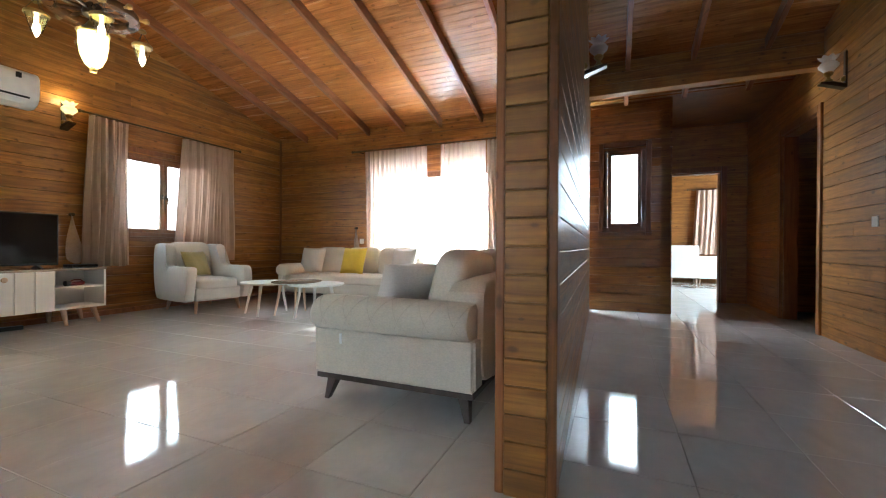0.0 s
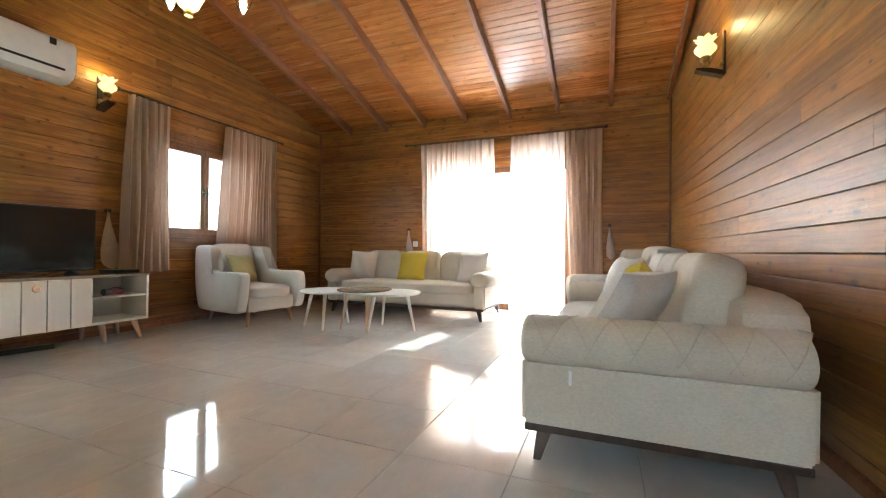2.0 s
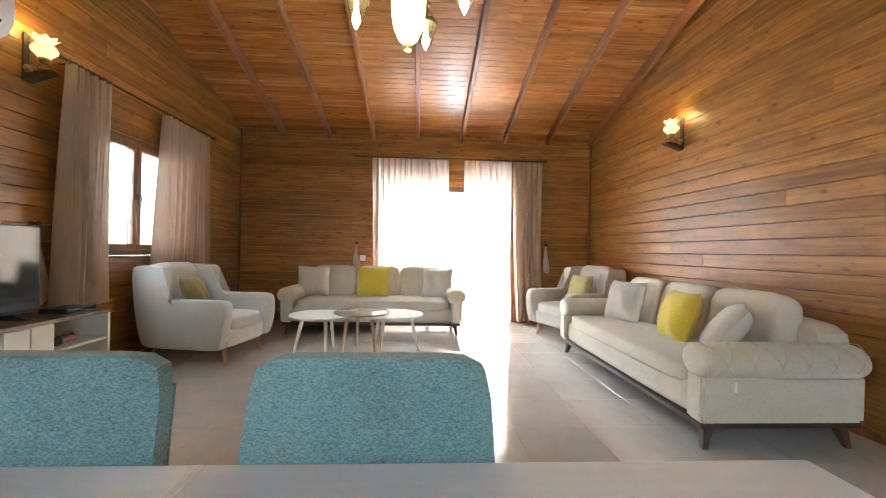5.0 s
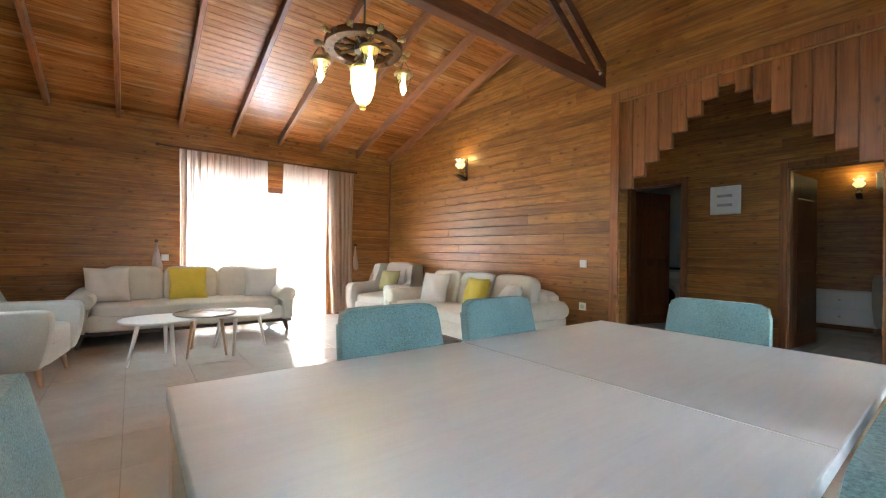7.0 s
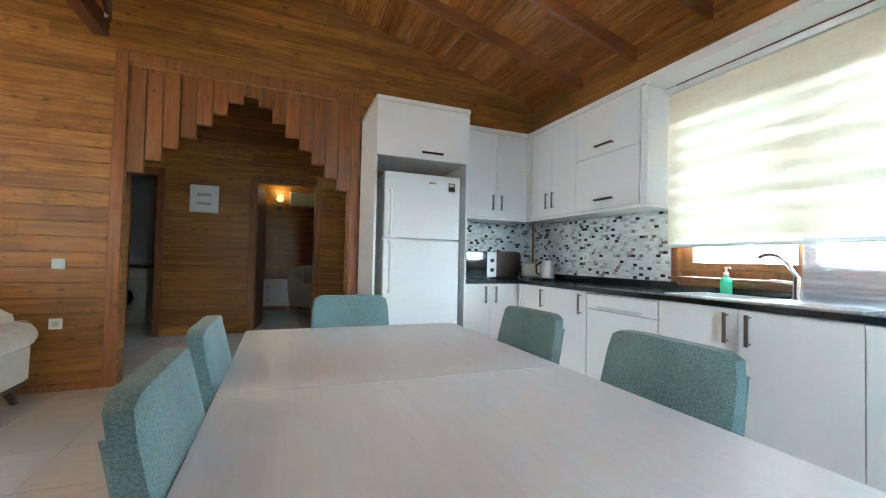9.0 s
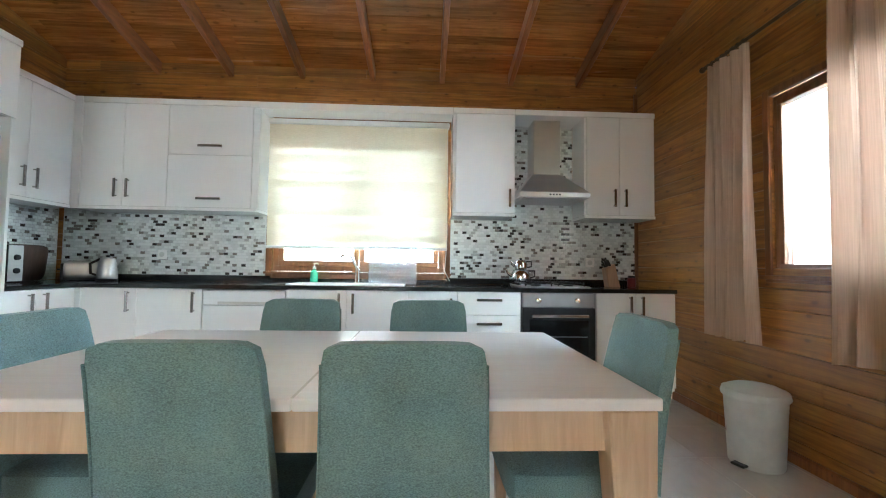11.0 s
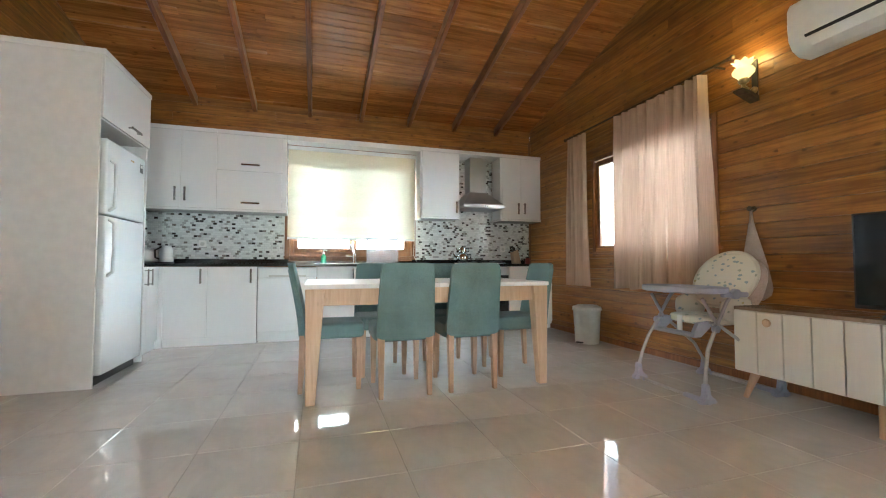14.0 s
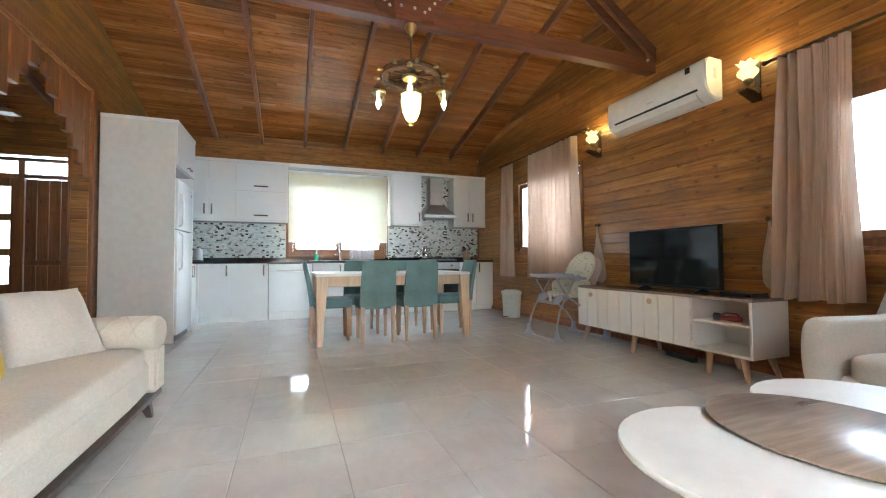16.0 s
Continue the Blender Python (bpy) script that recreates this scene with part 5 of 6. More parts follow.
def air_conditioner():
    a = thing("air_conditioner", mw @ Matrix.Translation((0, 0, 0)), "white wall-mounted split air conditioner", "air conditioner")
    u0, u1 = 2.21, 3.35
    prof = [(0.0, 2.62), (0.0, 2.27), (0.10, 2.265), (0.17, 2.30), (0.205, 2.36), (0.215, 2.45), (0.21, 2.57), (0.19, 2.605), (0.14, 2.625)]
    bm = prism(prof, "x", u0, u1)
    bmesh.ops.recalc_face_normals(bm, faces=bm.faces)
    bmesh.ops.bevel(bm, geom=[e for e in bm.edges if e.is_boundary or abs(e.verts[0].co.x - e.verts[1].co.x) < 1e-6], offset=0.012, segments=3, affect="EDGES")
    part("body", bm, M_PLASTIC, a, smooth=True)
    part("louvre", prism([(0.105, 2.262), (0.168, 2.292), (0.197, 2.338), (0.203, 2.334), (0.174, 2.286), (0.108, 2.257)], "x", u0 + 0.12, u1 - 0.10), M_PLASTIC, a)
    part("slot", prism([(0.198, 2.345), (0.206, 2.352), (0.2085, 2.362), (0.200, 2.35)], "x", u0 + 0.10, u1 - 0.08), M_BLACK, a)
    part("display", box(u1 - 0.19, u1 - 0.145, 0.2095, 0.216, 2.53, 2.585, 0.002), M_BLACK, a, "small dark display label")
    part("badge", box((u0 + u1) / 2 - 0.035, (u0 + u1) / 2 + 0.035, 0.2115, 0.2155, 2.415, 2.425), M_GREYPL, a)
    part("side_label", box(u1, u1 + 0.0015, 0.08, 0.12, 2.44, 2.53), M_GREYPL, a)


air_conditioner()


# ---- switches and boxes on the walls ----
def wall_plate(name, label, m, holes=False):
    p = thing(name, m, label, "switch" if not holes else "socket")
    part("plate", box(-0.042, 0.042, 0.0, 0.010, -0.042, 0.042, 0.004), M_PLASTIC, p)
    if holes:
        part("socket_well", lathe([(0.022, 0.0), (0.024, 0.003), (0.019, 0.0035), (0.0, 0.0036)], 18), M_GREYPL, p, m=Matrix.Translation((0, 0.010, 0)) @ Matrix.Rotation(-math.pi / 2, 4, "X"))
    else:
        part("rocker", box(-0.028, 0.028, 0.010, 0.015, -0.028, 0.028, 0.002), M_PLASTIC, p)


wall_plate("light_switch", "white square light switch on the board wall", m_east @ Matrix.Translation((N - 2.845, 0, 0.985)))
wall_plate("wall_socket", "white square socket on the board wall", m_east @ Matrix.Translation((N - 2.845, 0, 0.52)), True)
wall_plate("light_switch", "white square light switch beside the curtain", mn @ Matrix.Translation((-2.70, 0, 0.94)))
wall_plate("light_switch", "white square light switch on the hall wall", m_hall @ Matrix.Translation((5.32 - S, 0, 1.07)))
wall_plate("light_switch", "brown light switch on the hall wall", m_east @ Matrix.Translation((N - 3.4, -0.17, 1.08)) @ Matrix.Rotation(math.pi, 4, "Z"))


def fuse_box():
    f = thing("fuse_box", m_hall @ Matrix.Translation((2.23 - S, 0, 1.83)), "white plastic fuse box with two dark windows", "fuse box")
    part("case", box(-0.17, 0.17, 0.0, 0.045, -0.185, 0.185, 0.010), M_PLASTIC, f)
    part("door", box(-0.145, 0.145, 0.045, 0.052, -0.16, 0.16, 0.004), M_PLASTIC, f)
    for z in (0.055, -0.065):
        part("window_strip", box(-0.085, 0.085, 0.0525, 0.055, z - 0.018, z + 0.018, 0.002), M_IRON, f)


fuse_box()


# ---- kitchen ----
def handle_bar(x, z, upright, y=0.0, long=0.15):
    """A flat bow handle on a front whose face is at y."""
    bm = bmesh.new()
    if upright:
        box(x - 0.010, x + 0.010, y - 0.034, y - 0.025, z - long / 2, z + long / 2, 0.002, bm)
        for s in (-1, 1):
            box(x - 0.006, x + 0.006, y - 0.026, y, z + s * long * 0.42 - 0.005, z + s * long * 0.42 + 0.005, 0, bm)
    else:
        box(x - long / 2, x + long / 2, y - 0.034, y - 0.025, z - 0.010, z + 0.010, 0.002, bm)
        for s in (-1, 1):
            box(x + s * long * 0.42 - 0.005, x + s * long * 0.42 + 0.005, y - 0.026, y, z - 0.006, z + 0.006, 0, bm)
    return bm


def cabinet(name, label, m, wide, deep, z0, z1, fronts, group, gap=0.0015, plinth=False, crown=0.0):
    """A cabinet unit; local: front plane at y = 0 looking along -y, x to its right from 0 to wide. fronts: x0, x1, z0, z1, handle x, handle z, upright."""
    c = thing(name, m, label, "cabinet", group)
    part("body", box(0.0008, wide - 0.0008, 0.020, deep, z0, z1, 0.001), M_WHITE, c)
    for a, b, p, q, hx, hz, upright in fronts:
        front = part("door" if upright is not False else "drawer_front", box(a + gap, b - gap, 0.0, 0.019, p + gap, q - gap, 0.0025), M_WHITE, c)
        if hx is not None:
            part("handle", handle_bar(hx, hz, bool(upright), 0.0, 0.16 if upright else 0.205), M_HANDLE, front, "metal bow handle with dark reflections in its colour")
    if plinth:
        part("plinth", box(0.0008, wide - 0.0008, 0.03, deep, 0.0, z0 - 0.001), M_WHITE, c)
    if crown:
        part("crown", box(0.0, wide, -0.006, deep, z1 + 0.0005, z1 + crown, 0.004), M_WHITE, c)
        part("pelmet", box(0.0, wide, -0.004, deep, z0 - 0.028, z0 - 0.0005, 0.004), M_WHITE, c)
    return c


def south_unit(name, label, x0, x1, front, deep, z0, z1, fronts, group, **kw):
    """A unit on the south wall: x0 is its eastern end. fronts in world x."""
    m = pose(x0, front, 0, 0, 0, 180)
    conv = [(x0 - a, x0 - b, p, q, None if hx is None else x0 - hx, hz, up) for a, b, p, q, hx, hz, up in fronts]
    return cabinet(name, label, m, x0 - x1, deep, z0, z1, conv, group, **kw)


UF, UD, UZ0, UZ1 = -1.255, 0.315, 1.545, 2.44
TALL = "white lacquered wall cabinet with metal bow handles"
south_unit("wall_cabinet", "white lacquered corner wall cabinet with two doors", 0.60, -0.185, UF, UD, UZ0, UZ1,
           [(0.55, 0.185, UZ0, UZ1, 0.235, 1.70, True), (0.185, -0.185, UZ0, UZ1, 0.135, 1.70, True)], "wall cabinets", crown=0.05)
south_unit("wall_cabinet", "white lacquered wall cabinet with two lift-up doors", -0.185, -0.955, UF, UD, UZ0, UZ1,
           [(-0.185, -0.90, UZ0, 2.005, -0.55, 1.62, None), (-0.185, -0.90, 2.005, UZ1, -0.55, 2.08, None)], "wall cabinets", crown=0.05)
south_unit("wall_cabinet", "single-door white lacquered wall cabinet beside the hood", -2.655, -3.215, UF, UD, UZ0, UZ1,
           [(-2.68, -3.215, UZ0, UZ1, -3.165, 1.68, True)], "wall cabinets", crown=0.05)
south_unit("wall_cabinet", "white lacquered wall cabinet with two doors in the corner", -3.85, W, UF, UD, UZ0, UZ1,
           [(-3.87, -4.17, UZ0, UZ1, -4.12, 1.70, True), (-4.17, W + 0.005, UZ0, UZ1, -4.22, 1.70, True)], "wall cabinets", crown=0.05)
pel = thing("pelmet_board", pose(0, 0, 0), "white lacquered board over the kitchen window", "pelmet")
part("board", box(-2.654, -0.956, UF - 0.20, UF + 0.004, 2.425, 2.49, 0.003), M_WHITE, pel)
pel2 = thing("pelmet_board", pose(0, 0, 0), "white lacquered board over the cooker hood", "pelmet")
part("board", box(-3.849, -3.216, S + 0.001, UF + 0.004, 2.44, 2.49, 0.003), M_WHITE, pel2)
# east return
m_eup = pose(0.60, -0.345, 0, 0, 0, -90)
cabinet("wall_cabinet", "white lacquered wall cabinet with two doors by the refrigerator", m_eup, 0.905, 0.30, UZ0, UZ1,
        [(0.14, 0.52, UZ0, UZ1, 0.47, 1.70, True), (0.52, 0.895, UZ0, UZ1, 0.57, 1.70, True)], "wall cabinets", crown=0.05)

BF, BZ0, BZ1 = -0.965, 0.09, 0.862
south_unit("base_cabinet", "white lacquered corner base cabinet with two doors", 0.27, -0.675, BF, 0.595, BZ0, BZ1,
           [(0.25, -0.175, BZ0, BZ1, -0.115, 0.76, True), (-0.175, -0.675, BZ0, BZ1, -0.615, 0.76, True)], "base cabinets", plinth=True)
south_unit("base_cabinet", "white lacquered sink base cabinet with three doors", -1.325, -2.69, BF, 0.595, BZ0, BZ1,
           [(-1.325, -1.80, BZ0, BZ1, -1.745, 0.76, True), (-1.80, -2.29, BZ0, BZ1, -1.855, 0.76, True), (-2.29, -2.69, BZ0, BZ1, -2.635, 0.73, True)], "base cabinets", plinth=True)
south_unit("base_cabinet", "white lacquered unit of four drawers", -2.69, -3.205, BF, 0.595, BZ0, BZ1,
           [(-2.69, -3.205, a, b, -2.945, (a + b) / 2 + 0.03, False) for a, b in ((BZ0, 0.285), (0.285, 0.48), (0.48, 0.675), (0.675, BZ1))], "base cabinets", plinth=True)
south_unit("base_cabinet", "white lacquered base cabinet with two narrow doors", -3.83, W, BF, 0.595, BZ0, BZ1,
           [(-3.83, -4.16, BZ0, BZ1, -4.11, 0.76, True), (-4.16, W + 0.005, BZ0, BZ1, -4.21, 0.76, True)], "base cabinets", plinth=True)
cabinet("base_cabinet", "white lacquered base cabinet with two doors by the refrigerator", pose(0.275, -0.345, 0, 0, 0, -90), 0.62, 0.57, BZ0, BZ1,
        [(0.0, 0.29, BZ0, BZ1, 0.235, 0.76, True), (0.29, 0.60, BZ0, BZ1, 0.345, 0.76, True)], "base cabinets", plinth=True)


for x0, x1, y0, y1, z0, z1 in ((0.535, 0.640, UF - 0.03, UF + 0.012, UZ0 - 0.028, UZ1 + 0.05), (0.240, 0.315, BF - 0.03, BF + 0.012, 0.0, BZ1)):
    filler = thing("corner_filler", pose(0, 0, 0), "white lacquered corner filler between two cabinets", "cabinet")
    part("strip", box(x0, x1, y0, y1, z0, z1, 0.003), M_WHITE, filler)


def worktop():
    w = thing("worktop", pose(0, 0, 0), "black polished granite worktop with a low upstand", "worktop")
    part("slab", box(W + 0.002, -2.245, S + 0.002, BF + 0.025 - 0.05, 0.866, 0.898, 0.003), M_GRANITE, w)
    part("slab", box(-2.2445, -1.2855, S + 0.002, S + 0.14, 0.866, 0.898, 0.003), M_GRANITE, w)
    part("slab", box(-2.2445, -1.2855, BF - 0.10, BF - 0.025, 0.866, 0.898, 0.003), M_GRANITE, w)
    part("slab", box(-1.285, 0.93, S + 0.002, BF - 0.025, 0.866, 0.898, 0.003), M_GRANITE, w)
    part("slab", box(0.262, 0.915, BF - 0.0245, -0.347, 0.866, 0.898, 0.003), M_GRANITE, w)
    part("nosing", box(W + 0.002, 0.262, BF - 0.0245, BF + 0.022, 0.866, 0.898, 0.004), M_GRANITE, w)
    part("upstand", box(W + 0.002, -2.61, S + 0.001, S + 0.02, 0.8985, 0.955, 0.002), M_GRANITE, w)
    part("upstand", box(-0.97, 0.92, S + 0.001, S + 0.02, 0.8985, 0.955, 0.002), M_GRANITE, w)
    part("upstand", box(-2.609, -0.971, S + 0.001, S + 0.016, 0.8985, 0.935, 0.002), M_GRANITE, w)
    return w


worktop()


def mosaic():
    """Glass mosaic in half-bond on the walls over the worktop."""
    verts, faces = [], []
    random.seed(11)

    def piece(p, q, put, z0, z1):
        n = len(verts)
        e = 0.0018
        for d, g in ((0.0, 0.0), (0.005, e)):
            for u, z in ((p + g, z0 + g), (q - g, z0 + g), (q - g, z1 - g), (p + g, z1 - g)):
                verts.append(put(u, d, z))
        faces.append((n + 4, n + 5, n + 6, n + 7))
        for k in range(4):
            faces.append((n + k, n + (k + 1) % 4, n + 4 + (k + 1) % 4, n + 4 + k))

    def field(u0, u1, z0, z1, put, holes=()):
        k = 0
        z = z0
        while z < z1 - 0.008:
            u = u0 - (0.021 if k % 2 else 0.0)
            while u < u1 - 0.004:
                a, b = max(u, u0) + 0.001, min(u + 0.042, u1) - 0.001
                if b - a > 0.008 and not any(a < h[1] and b > h[0] and z < h[3] and z + 0.0265 > h[2] for h in holes):
                    piece(a, b, put, z + 0.001, min(z + 0.0255, z1))
                u += 0.042
            z += 0.0265
            k += 1

    field(W + 0.002, 0.92, 0.956, 1.545, lambda u, d, z: (u, S + 0.004 + d, z), [(WIN_S[0] - 0.062, WIN_S[1] + 0.062, 0, 3)])
    field(-3.85, -3.216, 1.545, 2.43, lambda u, d, z: (u, S + 0.004 + d, z))
    field(S + 0.01, -0.347, 0.90, 1.545, lambda u, d, z: (east(u) - 0.006 - d, u, z))
    me = bpy.data.meshes.new("mosaic_tiles")
    me.from_pydata(verts, [], faces)
    me.materials.append(M_MOSAIC)
    tagged(new("mosaic_tiles", me), "white, grey and black glass mosaic splashback", "splashback", kind="stuff")
    bed = tagged(part("splashback_bed", box(W + 0.001, WIN_S[0] - 0.062, S + 0.0005, S + 0.0045, 0.899, 1.60), M_PLASTER), "pale grout bed behind the mosaic", "splashback", kind="structure")
    part("grout", box(WIN_S[1] + 0.062, 0.93, S + 0.0005, S + 0.0045, 0.899, 1.60), M_PLASTER, bed)
    part("grout", box(-3.85, -3.216, S + 0.0005, S + 0.0045, 1.60, 2.44), M_PLASTER, bed)
    part("grout", prism([(S, 0.899), (-0.347, 0.899), (-0.347, 1.60), (S, 1.60)], "x", 0.0, 0.004), M_PLASTER, bed, m=Matrix.Translation((east(0) - 0.0050, 0, 0)) @ Matrix.Rotation(math.atan(0.03), 4, "Z"))


mosaic()


def fridge_tower():
    """White tall surround with a top cupboard, and the refrigerator in it."""
    m = pose(0.20, 0.525, 0, 0, 0, -90)
    t = thing("fridge_surround", m, "tall white lacquered surround with a cupboard over the refrigerator", "cabinet")
    wide, deep, top = 0.868, 0.685, 2.43
    part("side_panel", box(0, 0.02, 0, deep, 0, top, 0.002), M_PLASTIC, t)
    part("side_panel", box(wide - 0.02, wide, 0, deep, 0, top, 0.002), M_WHITE, t)
    part("cupboard", box(0.021, wide - 0.021, 0.021, deep, 1.97, top, 0.002), M_WHITE, t)
    door = part("door", box(0.003, wide - 0.003, -0.019, -0.001, 1.965, top, 0.003), M_WHITE, t)
    part("handle", handle_bar(0.50, 2.02, False, -0.019, 0.20), M_HANDLE, door)
    part("crown", box(-0.004, wide + 0.004, -0.024, deep, top + 0.001, top + 0.045, 0.004), M_WHITE, t)
    f = thing("refrigerator", m, "white two-door refrigerator in the tall surround", "refrigerator")
    a, b = 0.085, 0.785
    part("body", box(a + 0.004, b - 0.004, 0.06, deep - 0.02, 0.06, 1.83, 0.006), M_GLOSS, f)
    up = part("door", box(a, b, -0.015, 0.052, 1.262, 1.835, 0.014, seg=3), M_GLOSS, f, smooth=True)
    low = part("door", box(a, b, -0.015, 0.052, 0.07, 1.252, 0.014, seg=3), M_GLOSS, f, smooth=True)
    for dr, z0, z1 in ((up, 1.29, 1.68), (low, 0.80, 1.23)):
        part("handle", sweep([(a + 0.05, -0.013, z0), (a + 0.05, -0.05, z0 + 0.03), (a + 0.05, -0.055, (z0 + z1) / 2), (a + 0.05, -0.05, z1 - 0.03), (a + 0.05, -0.013, z1)], [0.014, 0.012, 0.011, 0.012, 0.014], 10), M_GLOSS, dr, smooth=True)
    part("energy_label", box(b - 0.115, b - 0.055, -0.0165, -0.0152, 1.70, 1.775), M_BLACK, up, "small dark label")
    part("energy_label", box(b - 0.108, b - 0.062, -0.0175, -0.0166, 1.742, 1.768), M_GREYPL, up)
    part("badge", box(b - 0.30, b - 0.235, -0.0165, -0.0152, 1.755, 1.768), M_BRASS, up)
    part("plinth", box(a + 0.01, b - 0.01, 0.03, 0.06, 0.0, 0.062), M_BLACK, f)


fridge_tower()


def dishwasher():
    d = thing("dishwasher", pose(-0.68, BF, 0, 0, 0, 180), "white enamelled dishwasher under the granite worktop", "dishwasher")
    part("body", box(0.004, 0.638, 0.03, 0.58, 0.02, 0.855, 0.002), M_GLOSS, d)
    part("door", box(0.004, 0.638, -0.004, 0.029, 0.12, 0.735, 0.005), M_GLOSS, d)
    part("control_panel", box(0.004, 0.638, -0.006, 0.029, 0.740, 0.850, 0.006), M_GLOSS, d)
    part("grip", box(0.12, 0.52, -0.010, -0.006, 0.745, 0.765, 0.001), M_GREYPL, d)
    part("plinth", box(0.01, 0.63, 0.04, 0.06, 0.0, 0.115), M_WHITE, d)


dishwasher()


def oven():
    o = thing("oven", pose(-3.215, BF, 0, 0, 0, 180), "built-in steel and black glass oven", "oven")
    w = 0.605
    part("body", box(0.004, w - 0.004, 0.03, 0.56, 0.25, 0.862), M_BLACK, o)
    part("control_panel", box(0.004, w - 0.004, -0.012, 0.029, 0.745, 0.858, 0.004), M_STEEL, o, "brushed steel control panel")
    for x in (0.13, 0.45):
        part("dial", lathe([(0.024, 0), (0.022, 0.016), (0.017, 0.02), (0, 0.021)], 18), M_CHROME, o, smooth=True, m=Matrix.Translation((x, -0.012, 0.80)) @ Matrix.Rotation(math.pi / 2, 4, "X"))
    door = part("oven_door", box(0.004, w - 0.004, -0.010, 0.029, 0.255, 0.740, 0.004), M_BLACK, o, "black glass door")
    part("pane", box(0.06, w - 0.06, -0.0125, -0.0102, 0.33, 0.64), M_SCREEN, door)
    bm = box(0.07, w - 0.07, -0.055, -0.040, 0.665, 0.690, 0.004)
    for x in (0.09, w - 0.09):
        box(x - 0.008, x + 0.008, -0.042, -0.010, 0.670, 0.685, 0, bm)
    part("handle", bm, M_CHROME, door)
    part("rack", box(0.07, w - 0.07, -0.0135, -0.0126, 0.505, 0.510), M_STEEL, door)
    part("badge", box(w / 2 - 0.018, w / 2 + 0.018, -0.012, -0.0104, 0.285, 0.298), M_WHITE, door)
    part("sticker", box(0.05, 0.095, -0.012, -0.0104, 0.275, 0.302), M_WHITE, door)
    dr = part("drawer_front", box(0.002, w - 0.002, 0.0, 0.019, 0.092, 0.245, 0.002), M_WHITE, o, "white lacquered drawer")
    part("handle", handle_bar(w / 2, 0.185, False, 0.0, 0.23), M_HANDLE, dr)
    part("plinth", box(0.001, w - 0.001, 0.03, 0.55, 0.0, 0.09), M_WHITE, o)


oven()


def hob():
    h = thing("gas_hob", pose(-3.52, -1.27, 0.8985), "steel four-burner gas hob", "hob")
    part("plate", box(-0.29, 0.29, -0.25, 0.25, 0, 0.012, 0.004), M_STEEL, h)
    for x in (-0.14, 0.14):
        for y in (-0.12, 0.12):
            b = part("burner", lathe([(0.045, 0.012), (0.045, 0.022), (0.03, 0.028), (0.0, 0.029)], 18, (x, y, 0)), M_BLACK, h, smooth=True)
        bm = bmesh.new()
        for y in (-0.2, -0.12, -0.04, 0.04, 0.12, 0.2):
            box(x - 0.11, x + 0.11, y - 0.004, y + 0.004, 0.036, 0.046, 0, bm)
        for s in (-0.11, 0.11):
            box(x + s - 0.004, x + s + 0.004, -0.21, 0.21, 0.030, 0.040, 0, bm)
            for y in (-0.2, 0.2):
                box(x + s - 0.005, x + s + 0.005, y - 0.005, y + 0.005, 0.012, 0.032, 0, bm)
        part("pan_support", bm, M_BLACK, h)
    for k in range(4):
        part("knob", lathe([(0.018, 0.012), (0.016, 0.03), (0.0, 0.031)], 12, (0.26, -0.18 + 0.06 * k, 0)), M_BLACK, h)


hob()


def hood():
    h = thing("cooker_hood", pose(-3.532, S + 0.01, 0), "brushed steel pyramid cooker hood with a chimney", "cooker hood")
    part("chimney", box(-0.125, 0.125, 0.0, 0.22, 1.92, 2.43, 0.004), M_STEEL, h)
    bm = bmesh.new()
    lo = [bm.verts.new(p) for p in ((-0.305, 0, 1.72), (0.305, 0, 1.72), (0.305, 0.46, 1.72), (-0.305, 0.46, 1.72))]
    hi = [bm.verts.new(p) for p in ((-0.13, 0, 1.925), (0.13, 0, 1.925), (0.13, 0.225, 1.925), (-0.13, 0.225, 1.925))]
    bm.faces.new(lo[::-1]), bm.faces.new(hi)
    for k in range(4):
        bm.faces.new((lo[k], lo[(k + 1) % 4], hi[(k + 1) % 4], hi[k]))
    part("canopy", bm, M_STEEL, h)
    part("rim", box(-0.308, 0.308, 0, 0.465, 1.675, 1.72, 0.004), M_STEEL, h)
    part("filter", box(-0.27, 0.27, 0.03, 0.43, 1.669, 1.6745), M_IRON, h)
    for x in (-0.04, -0.013, 0.014, 0.041):
        part("button", box(x - 0.008, x + 0.008, 0.4655, 0.468, 1.690, 1.704), M_BLACK, h)


hood()


def blind():
    b = thing("window_blind", pose(0, 0, 0), "cream day-and-night roller blind, half light half dense bands", "blind")
    x0, x1 = -2.635, -0.945
    part("head_rail", box(x0, x1, S + 0.04, S + 0.115, 2.375, 2.425, 0.010), M_PLASTIC, b)
    bm = bmesh.new()
    nz = 24
    rows = []
    for j in range(nz + 1):
        z = 2.38 - (2.38 - 1.235) * j / nz
        rows.append([bm.verts.new((x0 + 0.012 + (x1 - x0 - 0.024) * i / 6, S + 0.095 + 0.002 * math.sin(j * 1.3), z)) for i in range(7)])
    for a, c in zip(rows, rows[1:]):
        for i in range(6):
            bm.faces.new((a[i], a[i + 1], c[i + 1], c[i]))
    part("cloth", bm, M_BLIND, b, "banded cream cloth")
    part("bottom_bar", box(x0 + 0.008, x1 - 0.008, S + 0.085, S + 0.105, 1.212, 1.238, 0.006), M_PLASTIC, b)
    part("cord", sweep([(x0 + 0.02, S + 0.11, 2.38), (x0 + 0.012, S + 0.115, 1.3), (x0 + 0.03, S + 0.12, 1.02), (x0 - 0.02, S + 0.10, 0.93)], 0.003, 6), M_PLASTIC, b)


blind()


